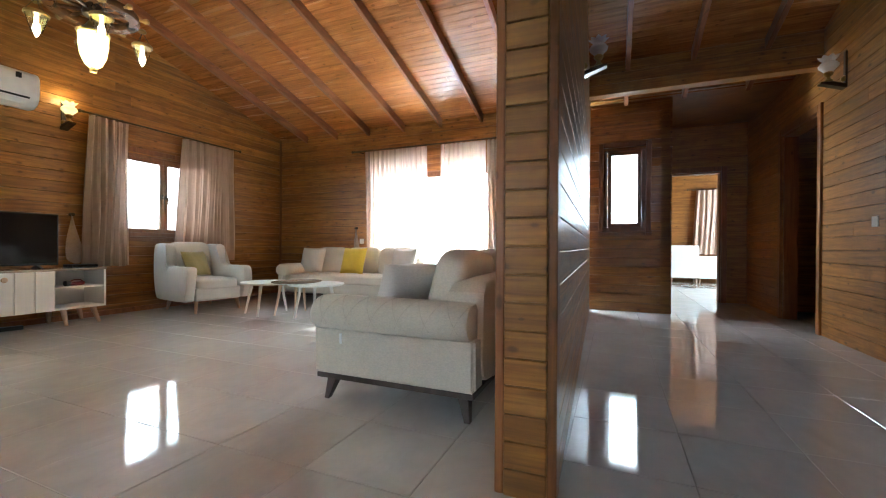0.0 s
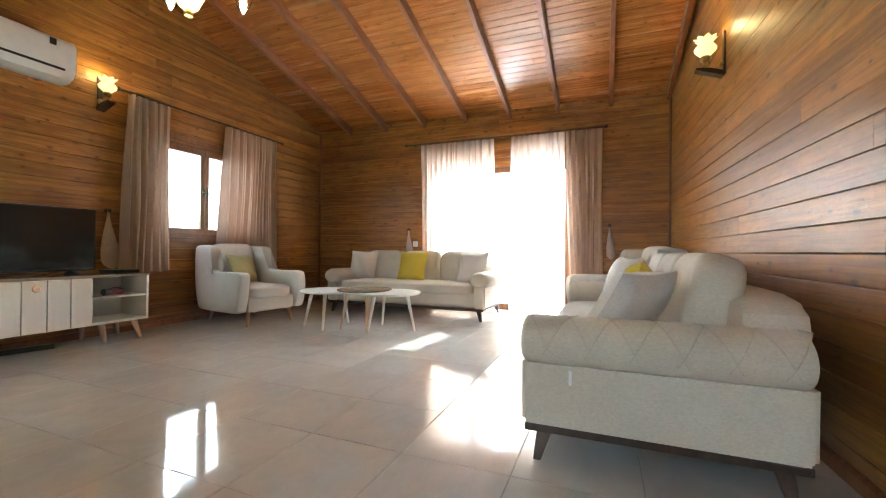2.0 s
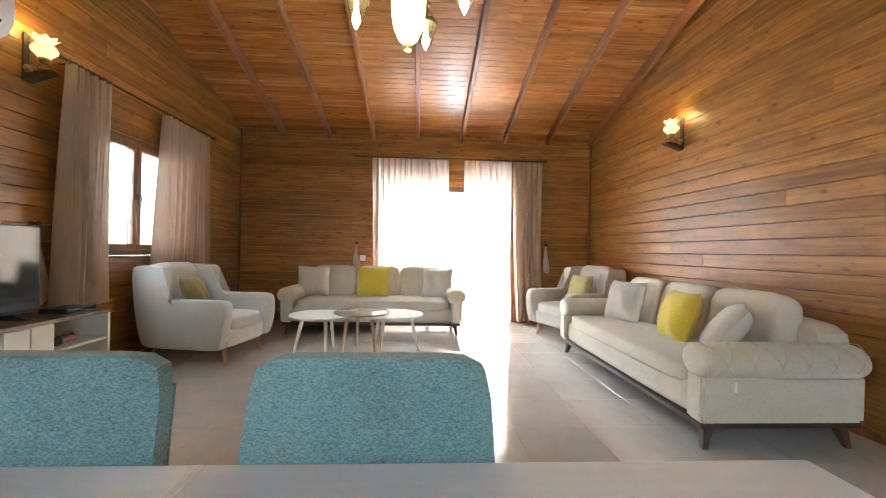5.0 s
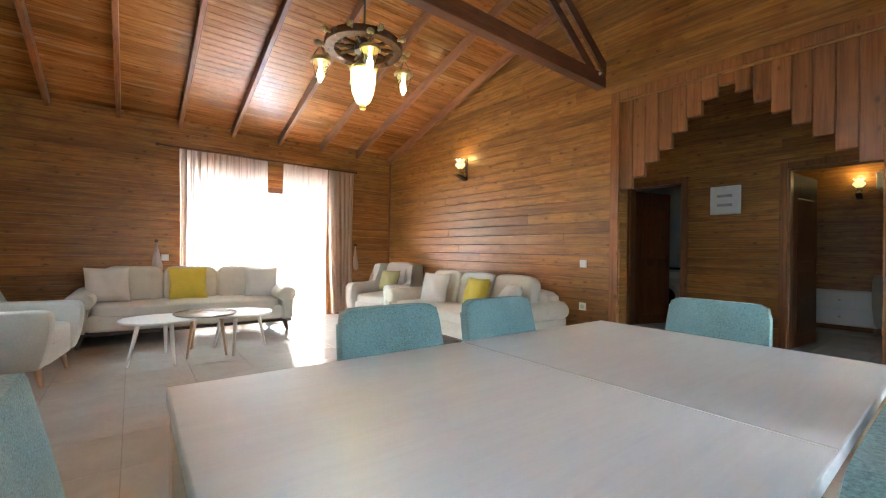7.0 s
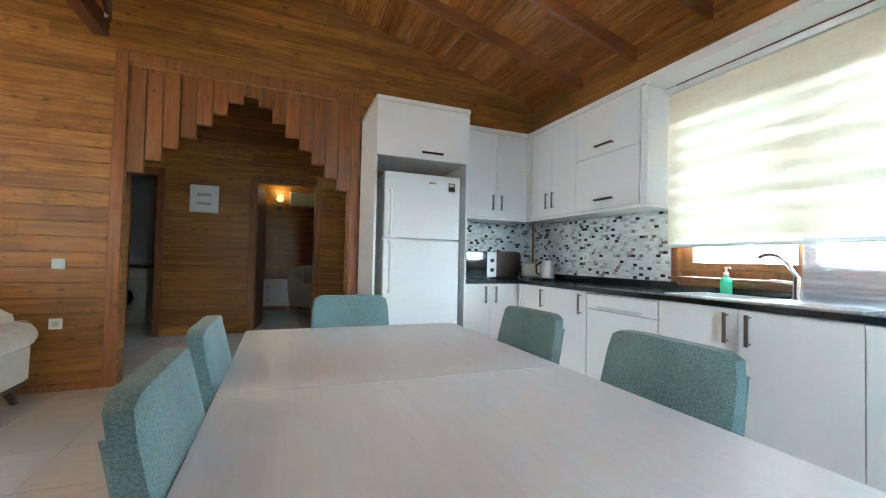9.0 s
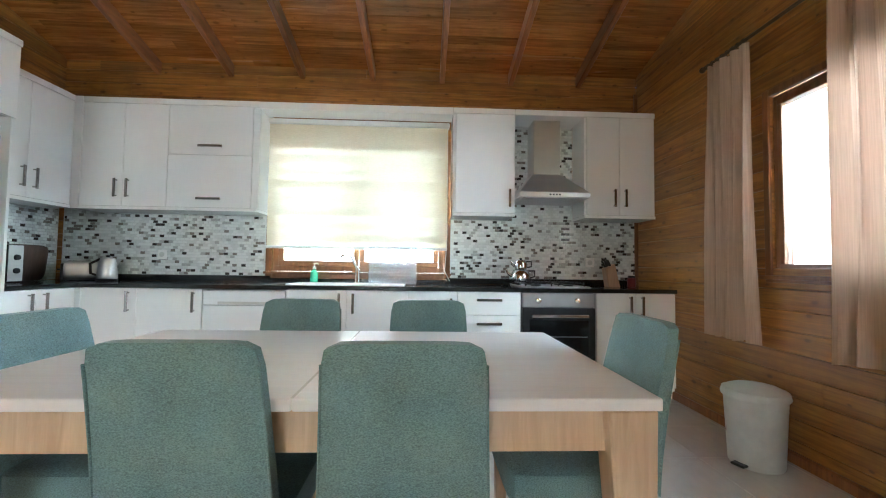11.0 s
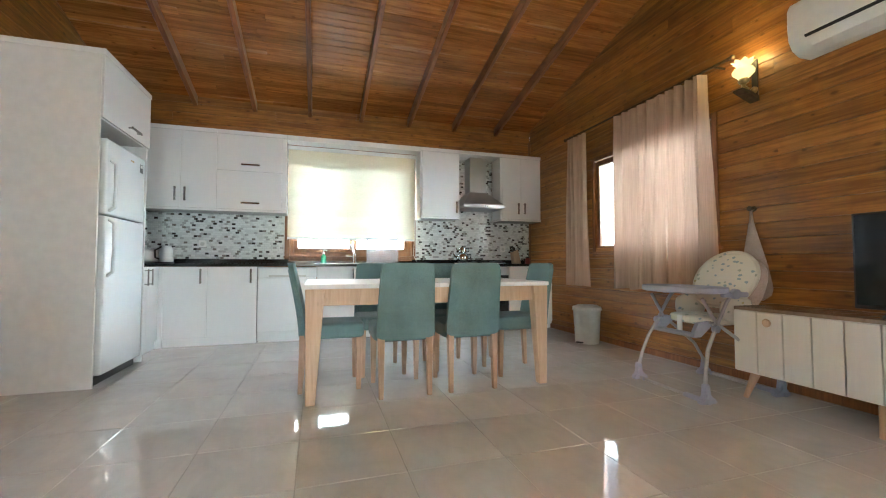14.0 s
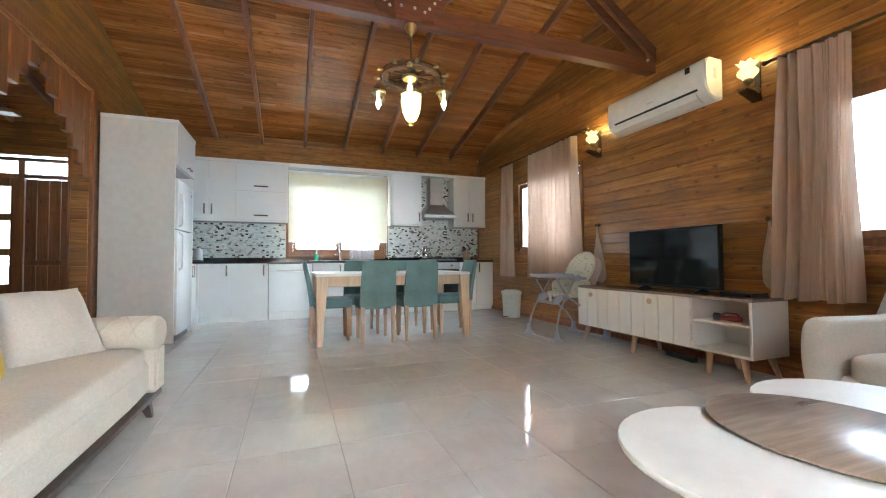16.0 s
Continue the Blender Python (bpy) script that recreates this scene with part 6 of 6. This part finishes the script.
def sink():
    s = thing("kitchen_sink", pose(-1.765, -1.245, 0.8985), "steel inset sink with a drainer", "sink")
    bm = bmesh.new()
    for a, b, c, d in ((-0.48, 0.48, -0.195, -0.165), (-0.48, 0.48, 0.155, 0.185), (0.45, 0.48, -0.165, 0.155), (-0.48, -0.01, -0.165, 0.155), (-0.01, 0.02, -0.165, 0.155)):
        box(a, b, c, d, -0.002, 0.006, 0.001, bm)
    part("rim", bm, M_STEEL, s)
    bm = bmesh.new()
    for a, b, c, d in ((0.02, 0.45, -0.17, -0.165), (0.02, 0.45, 0.155, 0.16), (0.015, 0.02, -0.165, 0.155), (0.45, 0.455, -0.165, 0.155)):
        box(a, b, c, d, -0.16, 0.0, 0, bm)
    box(0.02, 0.45, -0.165, 0.155, -0.165, -0.16, 0, bm)
    part("bowl", bm, M_STEEL, s)
    for k in range(8):
        part("drainer_rib", box(-0.46, -0.04, -0.14 + 0.037 * k, -0.125 + 0.037 * k, 0.006, 0.010, 0.002), M_STEEL, s)
    f = thing("kitchen_tap", pose(-1.80, S + 0.115, 0.8985), "chrome kitchen mixer tap with a curved spout", "tap")
    part("base", lathe([(0.028, 0), (0.028, 0.012), (0.022, 0.02), (0.021, 0.12), (0.016, 0.135)], 18), M_CHROME, f, smooth=True)
    pts = [(0, 0, 0.13)] + [(0.02 + 0.075 * (1 - math.cos(a)), 0.03 * math.sin(a) + 0.05 * (1 - math.cos(a)), 0.14 + 0.12 * math.sin(a)) for a in (0.3, 0.7, 1.1, 1.5, 1.9, 2.2)]
    part("spout", sweep(pts, 0.012, 10), M_CHROME, f, smooth=True)
    part("lever", sweep([(0.0, 0.0, 0.09), (0.05, 0.02, 0.10), (0.11, 0.03, 0.105)], [0.013, 0.009, 0.007], 10), M_CHROME, f, smooth=True)


sink()


# ---- things on the worktop ----
def soap():
    s = thing("soap_dispenser", pose(-1.405, -1.47, 0.8985), "green soap bottle with a white pump", "soap bottle")
    part("bottle", lathe([(0.030, 0), (0.034, 0.006), (0.034, 0.085), (0.028, 0.105), (0.014, 0.118), (0.014, 0.125)], 20), M_GREEN, s, smooth=True)
    bm = lathe([(0.016, 0.125), (0.016, 0.145), (0.006, 0.148), (0.006, 0.170), (0.012, 0.172), (0.012, 0.182)], 14)
    sweep([(0, 0, 0.177), (-0.03, 0.012, 0.178), (-0.04, 0.016, 0.170)], 0.005, 8, bm)
    part("pump", bm, M_PLASTIC, s, "white plastic pump", True)


soap()
rack = thing("dish_tray", pose(-2.14, -1.25, 0.905, 4), "clear ribbed plastic board leaning at the sink", "tray")
m_clear = Nodes("clear_ribbed_plastic").out((0.85, 0.88, 0.92), 0.25, Transmission_Weight=0.75, IOR=1.3)
part("sheet", box(-0.21, 0.21, -0.004, 0.004, 0.0, 0.335, 0.002), m_clear, rack)
for k in range(12):
    part("rib", box(-0.205, 0.205, 0.004, 0.008, 0.02 + 0.026 * k, 0.026 + 0.026 * k), m_clear, rack)


def kettle(name, label, x, y, turn):
    k = thing(name, pose(x, y, 0.8985, 0, 0, turn), label, "kettle")
    part("base", lathe([(0.075, 0), (0.078, 0.012), (0.07, 0.02)], 20), M_BLACK, k, smooth=True)
    part("body", lathe([(0.072, 0.02), (0.075, 0.03), (0.064, 0.15), (0.052, 0.195), (0.03, 0.205)], 24), M_STEEL, k, smooth=True)
    part("lid_knob", lathe([(0.012, 0.203), (0.016, 0.222), (0.0, 0.228)], 12), M_BLACK, k, smooth=True)
    part("handle", sweep([(0.062, 0, 0.045), (0.11, 0, 0.07), (0.115, 0, 0.15), (0.05, 0, 0.19)], 0.011, 10), M_BLACK, k, smooth=True)
    part("spout", sweep([(-0.055, 0, 0.15), (-0.085, 0, 0.19)], [0.02, 0.012], 10), M_STEEL, k, smooth=True)


kettle("electric_kettle", "brushed steel electric kettle with black handle", 0.33, -1.33, 40)


def toaster():
    t = thing("toaster", pose(0.52, -1.30, 0.8985, 0, 0, 40), "black and steel toaster on the worktop", "toaster")
    part("body", soft_box(-0.13, 0.13, -0.08, 0.08, 0.01, 0.17, 6.0, 7), M_STEEL, t, smooth=True)
    part("end_panel", box(0.10, 0.135, -0.07, 0.07, 0.01, 0.15, 0.010), M_BLACK, t)
    for y in (-0.03, 0.03):
        part("slot", box(-0.09, 0.09, y - 0.012, y + 0.012, 0.165, 0.172), M_BLACK, t)
    part("lever", box(0.135, 0.155, -0.012, 0.012, 0.09, 0.105, 0.003), M_BLACK, t)


toaster()
cut = thing("tray_board", pose(0.86, -1.12, 0.8985, 0, -6, 0), "dark brown rounded wooden board leaning on the splashback", "board")
part("board", soft_box(-0.012, 0.012, -0.21, 0.21, 0.0, 0.30, 7.0, 7), M_DARKLEG, cut, smooth=True)


def microwave():
    t = thing("microwave", pose(0.62, -0.66, 0.8985, 0, 0, -90), "black-fronted microwave oven with a steel panel", "microwave")
    part("case", box(-0.235, 0.235, 0.02, 0.27, 0.008, 0.285, 0.006), M_BLACK, t)
    part("door_glass", box(-0.232, 0.12, -0.004, 0.019, 0.012, 0.280, 0.004), M_SCREEN, t)
    part("control_panel", box(0.122, 0.232, -0.004, 0.019, 0.012, 0.280, 0.004), M_STEEL, t)
    for z in (0.09, 0.19):
        part("dial", lathe([(0.022, 0), (0.02, 0.015), (0, 0.016)], 14), M_BLACK, t, m=Matrix.Translation((0.178, -0.004, z)) @ Matrix.Rotation(math.pi / 2, 4, "X"))


microwave()


def teapot():
    """A stacked double teapot on the hob."""
    t = thing("double_teapot", pose(-3.30, -1.38, 0.945), "polished steel double teapot on the hob", "teapot")
    low = part("kettle", lathe([(0.075, 0), (0.085, 0.01), (0.088, 0.05), (0.07, 0.095), (0.052, 0.105)], 24), M_CHROME, t, smooth=True)
    up = part("pot", lathe([(0.050, 0.106), (0.060, 0.115), (0.062, 0.15), (0.048, 0.185), (0.03, 0.192)], 24), M_CHROME, t, smooth=True)
    part("lid_knob", lathe([(0.008, 0.191), (0.014, 0.205), (0, 0.212)], 12), M_BLACK, up, smooth=True)
    part("spout", sweep([(0.08, 0, 0.04), (0.12, 0, 0.07), (0.135, 0, 0.10)], [0.016, 0.011, 0.008], 10), M_CHROME, low, smooth=True)
    part("spout", sweep([(0.055, 0, 0.13), (0.08, 0, 0.15), (0.09, 0, 0.175)], [0.012, 0.009, 0.007], 10), M_CHROME, up, smooth=True)
    part("handle", sweep([(-0.08, 0, 0.02), (-0.13, 0, 0.04), (-0.13, 0, 0.09), (-0.07, 0, 0.09)], 0.008, 8), M_BLACK, low, smooth=True)
    part("handle", sweep([(-0.055, 0, 0.12), (-0.10, 0, 0.13), (-0.10, 0, 0.175), (-0.045, 0, 0.175)], 0.007, 8), M_BLACK, up, smooth=True)


teapot()


def knife_block():
    k = thing("knife_block", pose(-4.18, -1.42, 0.8985), "wooden knife block with black-handled knives", "knife block")
    part("block", prism([(-0.05, 0), (0.06, 0), (0.085, 0.17), (0.0, 0.21)], "y", -0.045, 0.045), M_LEG, k)
    for i, (x, y) in enumerate(((0.025, -0.025), (0.05, 0.0), (0.025, 0.022), (0.06, -0.02))):
        part("knife_handle", sweep([(x, y, 0.175), (x + 0.035, y, 0.27 - 0.01 * i)], 0.010, 8), M_BLACK, k, smooth=True)
    j = thing("spice_jar", pose(-4.33, -1.36, 0.8985), "small red spice jar beside the knife block", "jar")
    part("jar", lathe([(0.035, 0), (0.038, 0.01), (0.038, 0.07), (0.03, 0.085)], 18), M_RED, j, smooth=True)
    part("lid", lathe([(0.032, 0.086), (0.032, 0.105), (0.0, 0.107)], 18), M_BLACK, j, smooth=True)


knife_block()
wall_plate("wall_socket", "white socket on the mosaic splashback", Matrix.Translation((0.02, S + 0.012, 1.14)), True)
wall_plate("wall_socket", "white socket on the mosaic splashback", Matrix.Translation((-4.02, S + 0.012, 1.12)), True)


# ---- bin and high chair ----
def pedal_bin():
    b = thing("pedal_bin", pose(-4.27, 0.10, 0, 0, 0, 20), "pale grey plastic pedal bin with a lid", "bin")
    part("bucket", lathe([(0.125, 0), (0.130, 0.01), (0.148, 0.36), (0.152, 0.365)], 28), M_GREYPL, b, smooth=True)
    part("lid", lathe([(0.158, 0.366), (0.162, 0.375), (0.155, 0.405), (0.11, 0.425), (0.0, 0.43)], 28), M_GREYPL, b, smooth=True)
    part("pedal", box(0.10, 0.165, -0.035, 0.035, 0.012, 0.026, 0.005), M_BLACK, b)
    part("hinge", box(-0.175, -0.145, -0.04, 0.04, 0.33, 0.38, 0.006), M_GREYPL, b)
    part("sticker", box(0.1345, 0.1375, -0.02, 0.02, 0.16, 0.22), M_RED, b, m=pose(0, 0, 0, 0, 0, -50))


pedal_bin()


def high_chair():
    """Folding high chair that looks along -y; crossed steel legs on two floor rails."""
    h = thing("high_chair", pose(-4.03, 1.77, 0, 0, 0, 87), "folding child's high chair with a lavender tray and printed cushion", "high chair")
    w = 0.30
    for y in (-0.32, 0.32):
        part("floor_rail", rod((-w, y, 0.014), (w, y, 0.014), 0.010, None, 10), M_IRON, h, smooth=True)
    for s in (-1, 1):
        part("front_leg", sweep([(s * w, -0.325, 0.03), (s * 0.297, -0.318, 0.10), (s * 0.285, -0.297, 0.20), (s * 0.265, -0.255, 0.33), (s * 0.252, -0.175, 0.46), (s * 0.245, -0.07, 0.63), (s * 0.245, -0.02, 0.69)], 0.0115, 10), M_IRON, h, smooth=True)
        part("rear_leg", sweep([(s * w, 0.325, 0.03), (s * 0.295, 0.30, 0.12), (s * 0.275, 0.20, 0.25), (s * 0.25, 0.02, 0.38), (s * 0.232, -0.14, 0.49), (s * 0.225, -0.25, 0.66)], 0.0115, 10), M_IRON, h, smooth=True)
        for y, e in ((-0.32, -1), (0.32, 1)):
            bm = prism([(y - 0.075 * e, 0.0), (y + 0.05 * e, 0.0), (y + 0.05 * e, 0.022), (y + 0.018 * e, 0.05), (y + 0.014 * e, 0.125), (y - 0.018 * e, 0.125), (y - 0.03 * e, 0.05), (y - 0.075 * e, 0.022)], "x", s * w - 0.022, s * w + 0.022)
            bmesh.ops.recalc_face_normals(bm, faces=bm.faces)
            bmesh.ops.bevel(bm, geom=bm.edges[:], offset=0.007, segments=2, affect="EDGES")
            foot = part("foot", bm, M_BLUEPL, h, "lavender grey plastic foot", True)
            part("toe", box(s * (w - 0.11) - 0.055, s * (w - 0.11) + 0.09 * s + 0.055, y - 0.018, y + 0.018, 0.0, 0.030, 0.010), M_BLUEPL, foot)
        part("joint", lathe([(0.024, 0), (0.028, 0.01), (0.024, 0.03), (0, 0.032)], 14), M_BLUEPL, h, smooth=True, m=Matrix.Translation((s * 0.24, -0.175, 0.46)) @ Matrix.Rotation(s * math.pi / 2, 4, "Y"))
        part("tray_joint", lathe([(0.030, 0), (0.036, 0.01), (0.032, 0.035), (0, 0.04)], 16), M_BLUEPL, h, smooth=True, m=Matrix.Translation((s * 0.25, -0.02, 0.69)) @ Matrix.Rotation(s * math.pi / 2, 4, "Y"))
        part("tray_arm", box(s * 0.255 - 0.016, s * 0.255 + 0.016, -0.12, 0.10, 0.665, 0.70, 0.012), M_BLUEPL, h)
    part("cross_tube", rod((-0.235, -0.14, 0.49), (0.235, -0.14, 0.49), 0.010), M_IRON, h)
    # tray: a rounded plate with a raised lip
    bm = bmesh.new()
    n = 40
    rings = []
    for f, z in ((0.90, 0.690), (1.0, 0.700), (1.0, 0.728), (0.97, 0.735), (0.93, 0.716), (0.0, 0.714)):
        ring = []
        for k in range(n):
            a = 2 * math.pi * k / n
            c, s_ = math.cos(a), math.sin(a)
            p = (abs(c) ** 3.2 + abs(s_) ** 3.2) ** (-1 / 3.2)
            ring.append(bm.verts.new((0.295 * f * p * c, -0.185 + 0.175 * f * p * s_, z)))
        rings.append(ring)
    for a, b in zip(rings, rings[1:]):
        for k in range(n):
            bm.faces.new((a[k], a[(k + 1) % n], b[(k + 1) % n], b[k]))
    bm.faces.new(rings[0][::-1])
    bmesh.ops.remove_doubles(bm, verts=bm.verts, dist=1e-5)
    part("tray", bm, M_BLUEPL, h, "translucent lavender grey tray", True)
    part("seat_pan", soft_box(-0.19, 0.19, -0.16, 0.16, 0.46, 0.53, 5.0, 7), M_CUSHION, h, "cream cushion printed with small leaves", True)
    bm = soft_box(-0.245, 0.245, -0.035, 0.035, -0.22, 0.22, 2.4, 10)
    back = part("backrest", bm, M_CUSHION, h, "cream cushion printed with small leaves", True, pose(0, 0.205, 0.775, -26))
    pts = [(0.248 * math.cos(a), -0.008, 0.223 * math.sin(a)) for a in (2 * math.pi * k / 40 for k in range(41))]
    part("rim", sweep(pts, 0.012, 8), M_CUSHION, back, smooth=True)
    mark = part("sticker", lathe([(0.0, 0.0), (0.022, 0.0), (0.022, 0.0012), (0.0, 0.0012)], 14), M_YELLOW, h, "small yellow sticker on the tray", m=Matrix.Translation((-0.2, -0.2, 0.7162)))
    part("shell", soft_box(-0.235, 0.235, -0.06, 0.06, -0.25, 0.20, 2.8, 10), M_TIE, h, "rose beige cloth cover of the seat back", True, pose(0, 0.285, 0.745, -24))
    for s in (-1, 1):
        part("seat_side", soft_box(s * 0.19 - 0.022, s * 0.19 + 0.022, -0.06, 0.22, 0.49, 0.66, 3.0, 6), M_CUSHION, h, "", True)
    part("strap", box(-0.055, -0.015, -0.185, -0.172, 0.39, 0.52, 0.004), M_PLASTIC, h, "white buckle strap")
    part("footrest", box(-0.165, 0.165, -0.275, -0.215, 0.392, 0.42, 0.012), M_BLUEPL, h)
    for s in (-1, 1):
        part("footrest_arm", prism([(-0.275, 0.395), (-0.215, 0.395), (-0.12, 0.47), (-0.14, 0.50), (-0.235, 0.49), (-0.265, 0.44)], "x", s * 0.165 - 0.014, s * 0.165 + 0.014), M_BLUEPL, h)


def cushion_material():
    """Cream vinyl with scattered grey-green and blue leaf marks."""
    m = Nodes("printed_vinyl")
    vor = m.add("TexVoronoi", Scale=1.0)
    m.link(m.position((17, 17, 24), None, "object"), vor.inputs["Vector"])
    mark = m.ramp(m.math("ADD", vor.outputs["Distance"], m.math("MULTIPLY", m.noise(m.position((60, 60, 60), None, "object"), 1.0, 2.0), 0.35)), (0.40, (1, 1, 1)), (0.43, (0, 0, 0)))
    tint = m.ramp(vor.outputs["Color"], (0.0, (0.30, 0.38, 0.38)), (0.6, (0.36, 0.40, 0.30)), (0.8, (0.52, 0.44, 0.22)), constant=True)
    return m.out(m.mix(mark, (0.66, 0.63, 0.52), tint), 0.4)


M_CUSHION = cushion_material()
high_chair()


# ---- rooms behind the doorways ----
def washing_machine():
    w = thing("washing_machine", pose(4.42, 3.42, 0, 0, 0, -90), "pale grey front-loading washing machine in the laundry", "washing machine")
    part("body", box(-0.30, 0.30, -0.26, 0.28, 0.01, 0.84, 0.010), M_GREYPL, w)
    part("control_panel", box(-0.295, 0.295, -0.266, -0.2605, 0.72, 0.83, 0.004), M_PLASTIC, w)
    part("porthole", lathe([(0.21, 0), (0.215, 0.02), (0.17, 0.03), (0.15, 0.015)], 28), M_IRON, w, smooth=True, m=Matrix.Translation((0, -0.261, 0.42)) @ Matrix.Rotation(math.pi / 2, 4, "X"))
    part("glass", lathe([(0.152, 0.0), (0.14, 0.02), (0.0, 0.035)], 24), M_SCREEN, w, smooth=True, m=Matrix.Translation((0, -0.262, 0.42)) @ Matrix.Rotation(math.pi / 2, 4, "X"))
    part("drawer", box(-0.28, -0.12, -0.270, -0.2665, 0.74, 0.81, 0.002), M_PLASTIC, w)
    c = thing("laundry_worktop", pose(0, 0, 0), "black worktop over the washing machine", "worktop")
    part("slab", box(4.10, 4.745, 2.68, 4.29, 0.87, 0.905, 0.004), M_GRANITE, c)
    part("support", box(4.14, 4.16, 4.0, 4.02, 0, 0.869), M_BLACK, c)
    t = thing("wall_towel", pose(4.74, 3.40, 1.22, 0, 0, -90), "pale towel hanging on the laundry wall", "towel")
    part("cloth", soft_box(-0.11, 0.11, -0.03, 0.0, -0.20, 0.20, 8.0, 6), M_TOWEL, t, smooth=True)
    part("hook", rod((0, -0.04, 0.21), (0, 0, 0.21), 0.008), M_CHROME, t)


washing_machine()


def bedroom_things():
    b = copy_thing(arm_west, pose(5.05, 0.55, 0, 0, 0, -60))
    b["label"] = "cream velvet wing armchair in the side bedroom"
    d = thing("dresser", pose(5.45, 1.45, 0, 0, 0, -90), "low white dresser in the side bedroom", "dresser")
    part("body", box(-0.40, 0.40, -0.20, 0.22, 0.12, 0.62, 0.006), M_WHITEWOOD, d)
    for k in range(2):
        dr = part("drawer_front", box(-0.39, 0.39, -0.218, -0.2005, 0.13 + 0.245 * k, 0.365 + 0.245 * k, 0.003), M_WHITEWOOD, d)
        part("knob", rod((0, -0.24, 0.25 + 0.245 * k), (0, -0.218, 0.25 + 0.245 * k), 0.016, 0.01), M_OAK, dr)
    for x in (-0.35, 0.35):
        for y in (-0.15, 0.17):
            part("leg", sweep([(x, y, 0.121), (x * 1.05, y * 1.1, 0)], [0.022, 0.013], 10), M_LEG, d)
    a = thing("air_conditioner", pose(5.70, 0.72, 0, 0, 0, 0), "white split air conditioner in the side bedroom", "air conditioner")
    part("body", box(-0.20, 0.0, -0.40, 0.40, 2.12, 2.38, 0.03), M_PLASTIC, a)
    part("louvre", box(-0.195, -0.04, -0.36, 0.36, 2.112, 2.119), M_GREYPL, a)
    # end bedroom seen down the corridor
    for x, wide, high, label in ((2.78, 0.62, 0.92, "tall white chest with short legs"), (3.42, 0.70, 0.66, "low white chest with short legs")):
        c = thing("chest", pose(x, 12.62, 0), label, "chest", "bedroom chests")
        part("body", box(-wide / 2, wide / 2, -0.22, 0.22, 0.13, high, 0.006), M_WHITEWOOD, c)
        for k in range(2):
            h = (high - 0.15) / 2
            part("drawer_front", box(-wide / 2 + 0.01, wide / 2 - 0.01, -0.237, -0.2205, 0.14 + h * k, 0.135 + h * (k + 1), 0.003), M_WHITEWOOD, c)
        for s in (-1, 1):
            part("leg", sweep([(s * (wide / 2 - 0.06), -0.15, 0.131), (s * (wide / 2 - 0.04), -0.18, 0)], [0.022, 0.013], 10), M_LEG, c)
            part("leg", sweep([(s * (wide / 2 - 0.06), 0.15, 0.131), (s * (wide / 2 - 0.04), 0.18, 0)], [0.022, 0.013], 10), M_LEG, c)
    me = Matrix(((1, 0, 0, 0), (0, -1, 0, 13.0), (0, 0, 1, 0), (0, 0, 0, 1)))
    curtain("dusty rose curtain in the end bedroom", me, (3.10, 3.75), (3.0, 3.72), 0.70, 2.30, 6, M_DRAPE)
    curtain_rod(me, 2.95, 4.6, 2.32, ring_places((3.1, 3.75)))


bedroom_things()


# ---- floor tiles ----
def lay_tiles():
    step, x_joint, y_joint = 0.4575, -0.79, 2.775
    half = (step - 0.0035) / 2
    bm = bmesh.new()
    e = 0.0015
    lo = [bm.verts.new((a * half, b * half, -0.008)) for a, b in ((-1, -1), (1, -1), (1, 1), (-1, 1))]
    hi = [bm.verts.new((a * half, b * half, -e)) for a, b in ((-1, -1), (1, -1), (1, 1), (-1, 1))]
    up = [bm.verts.new((a * (half - e), b * (half - e), 0.0)) for a, b in ((-1, -1), (1, -1), (1, 1), (-1, 1))]
    bm.faces.new(up)
    for a, b in ((lo, hi), (hi, up)):
        for k in range(4):
            bm.faces.new((a[k], a[(k + 1) % 4], b[(k + 1) % 4], b[k]))
    me = bpy.data.meshes.new("tile")
    bm.to_mesh(me)
    bm.free()
    me.materials.append(M_TILE)
    for i in range(-9, 13):
        for j in range(-11, 25):
            x, y = x_joint + (i + 0.5) * step, y_joint + (j + 0.5) * step
            if x < W - 0.2 or x > 6.0 or y < S - 0.2 or y > 13.2:
                continue
            if (x > 3.3 and 4.3 < y < 8.6) or (x < 0.9 and y > N + 0.2):
                continue
            ob = new("tile", me)
            ob.parent = floor
            ob.location = (x, y, random.uniform(-0.0004, 0.0004))
            ob.rotation_euler = (random.gauss(0, 0.0005), random.gauss(0, 0.0005), 0)


# ---- pieces of the walls and floor ----
lay_boards()
lay_tiles()
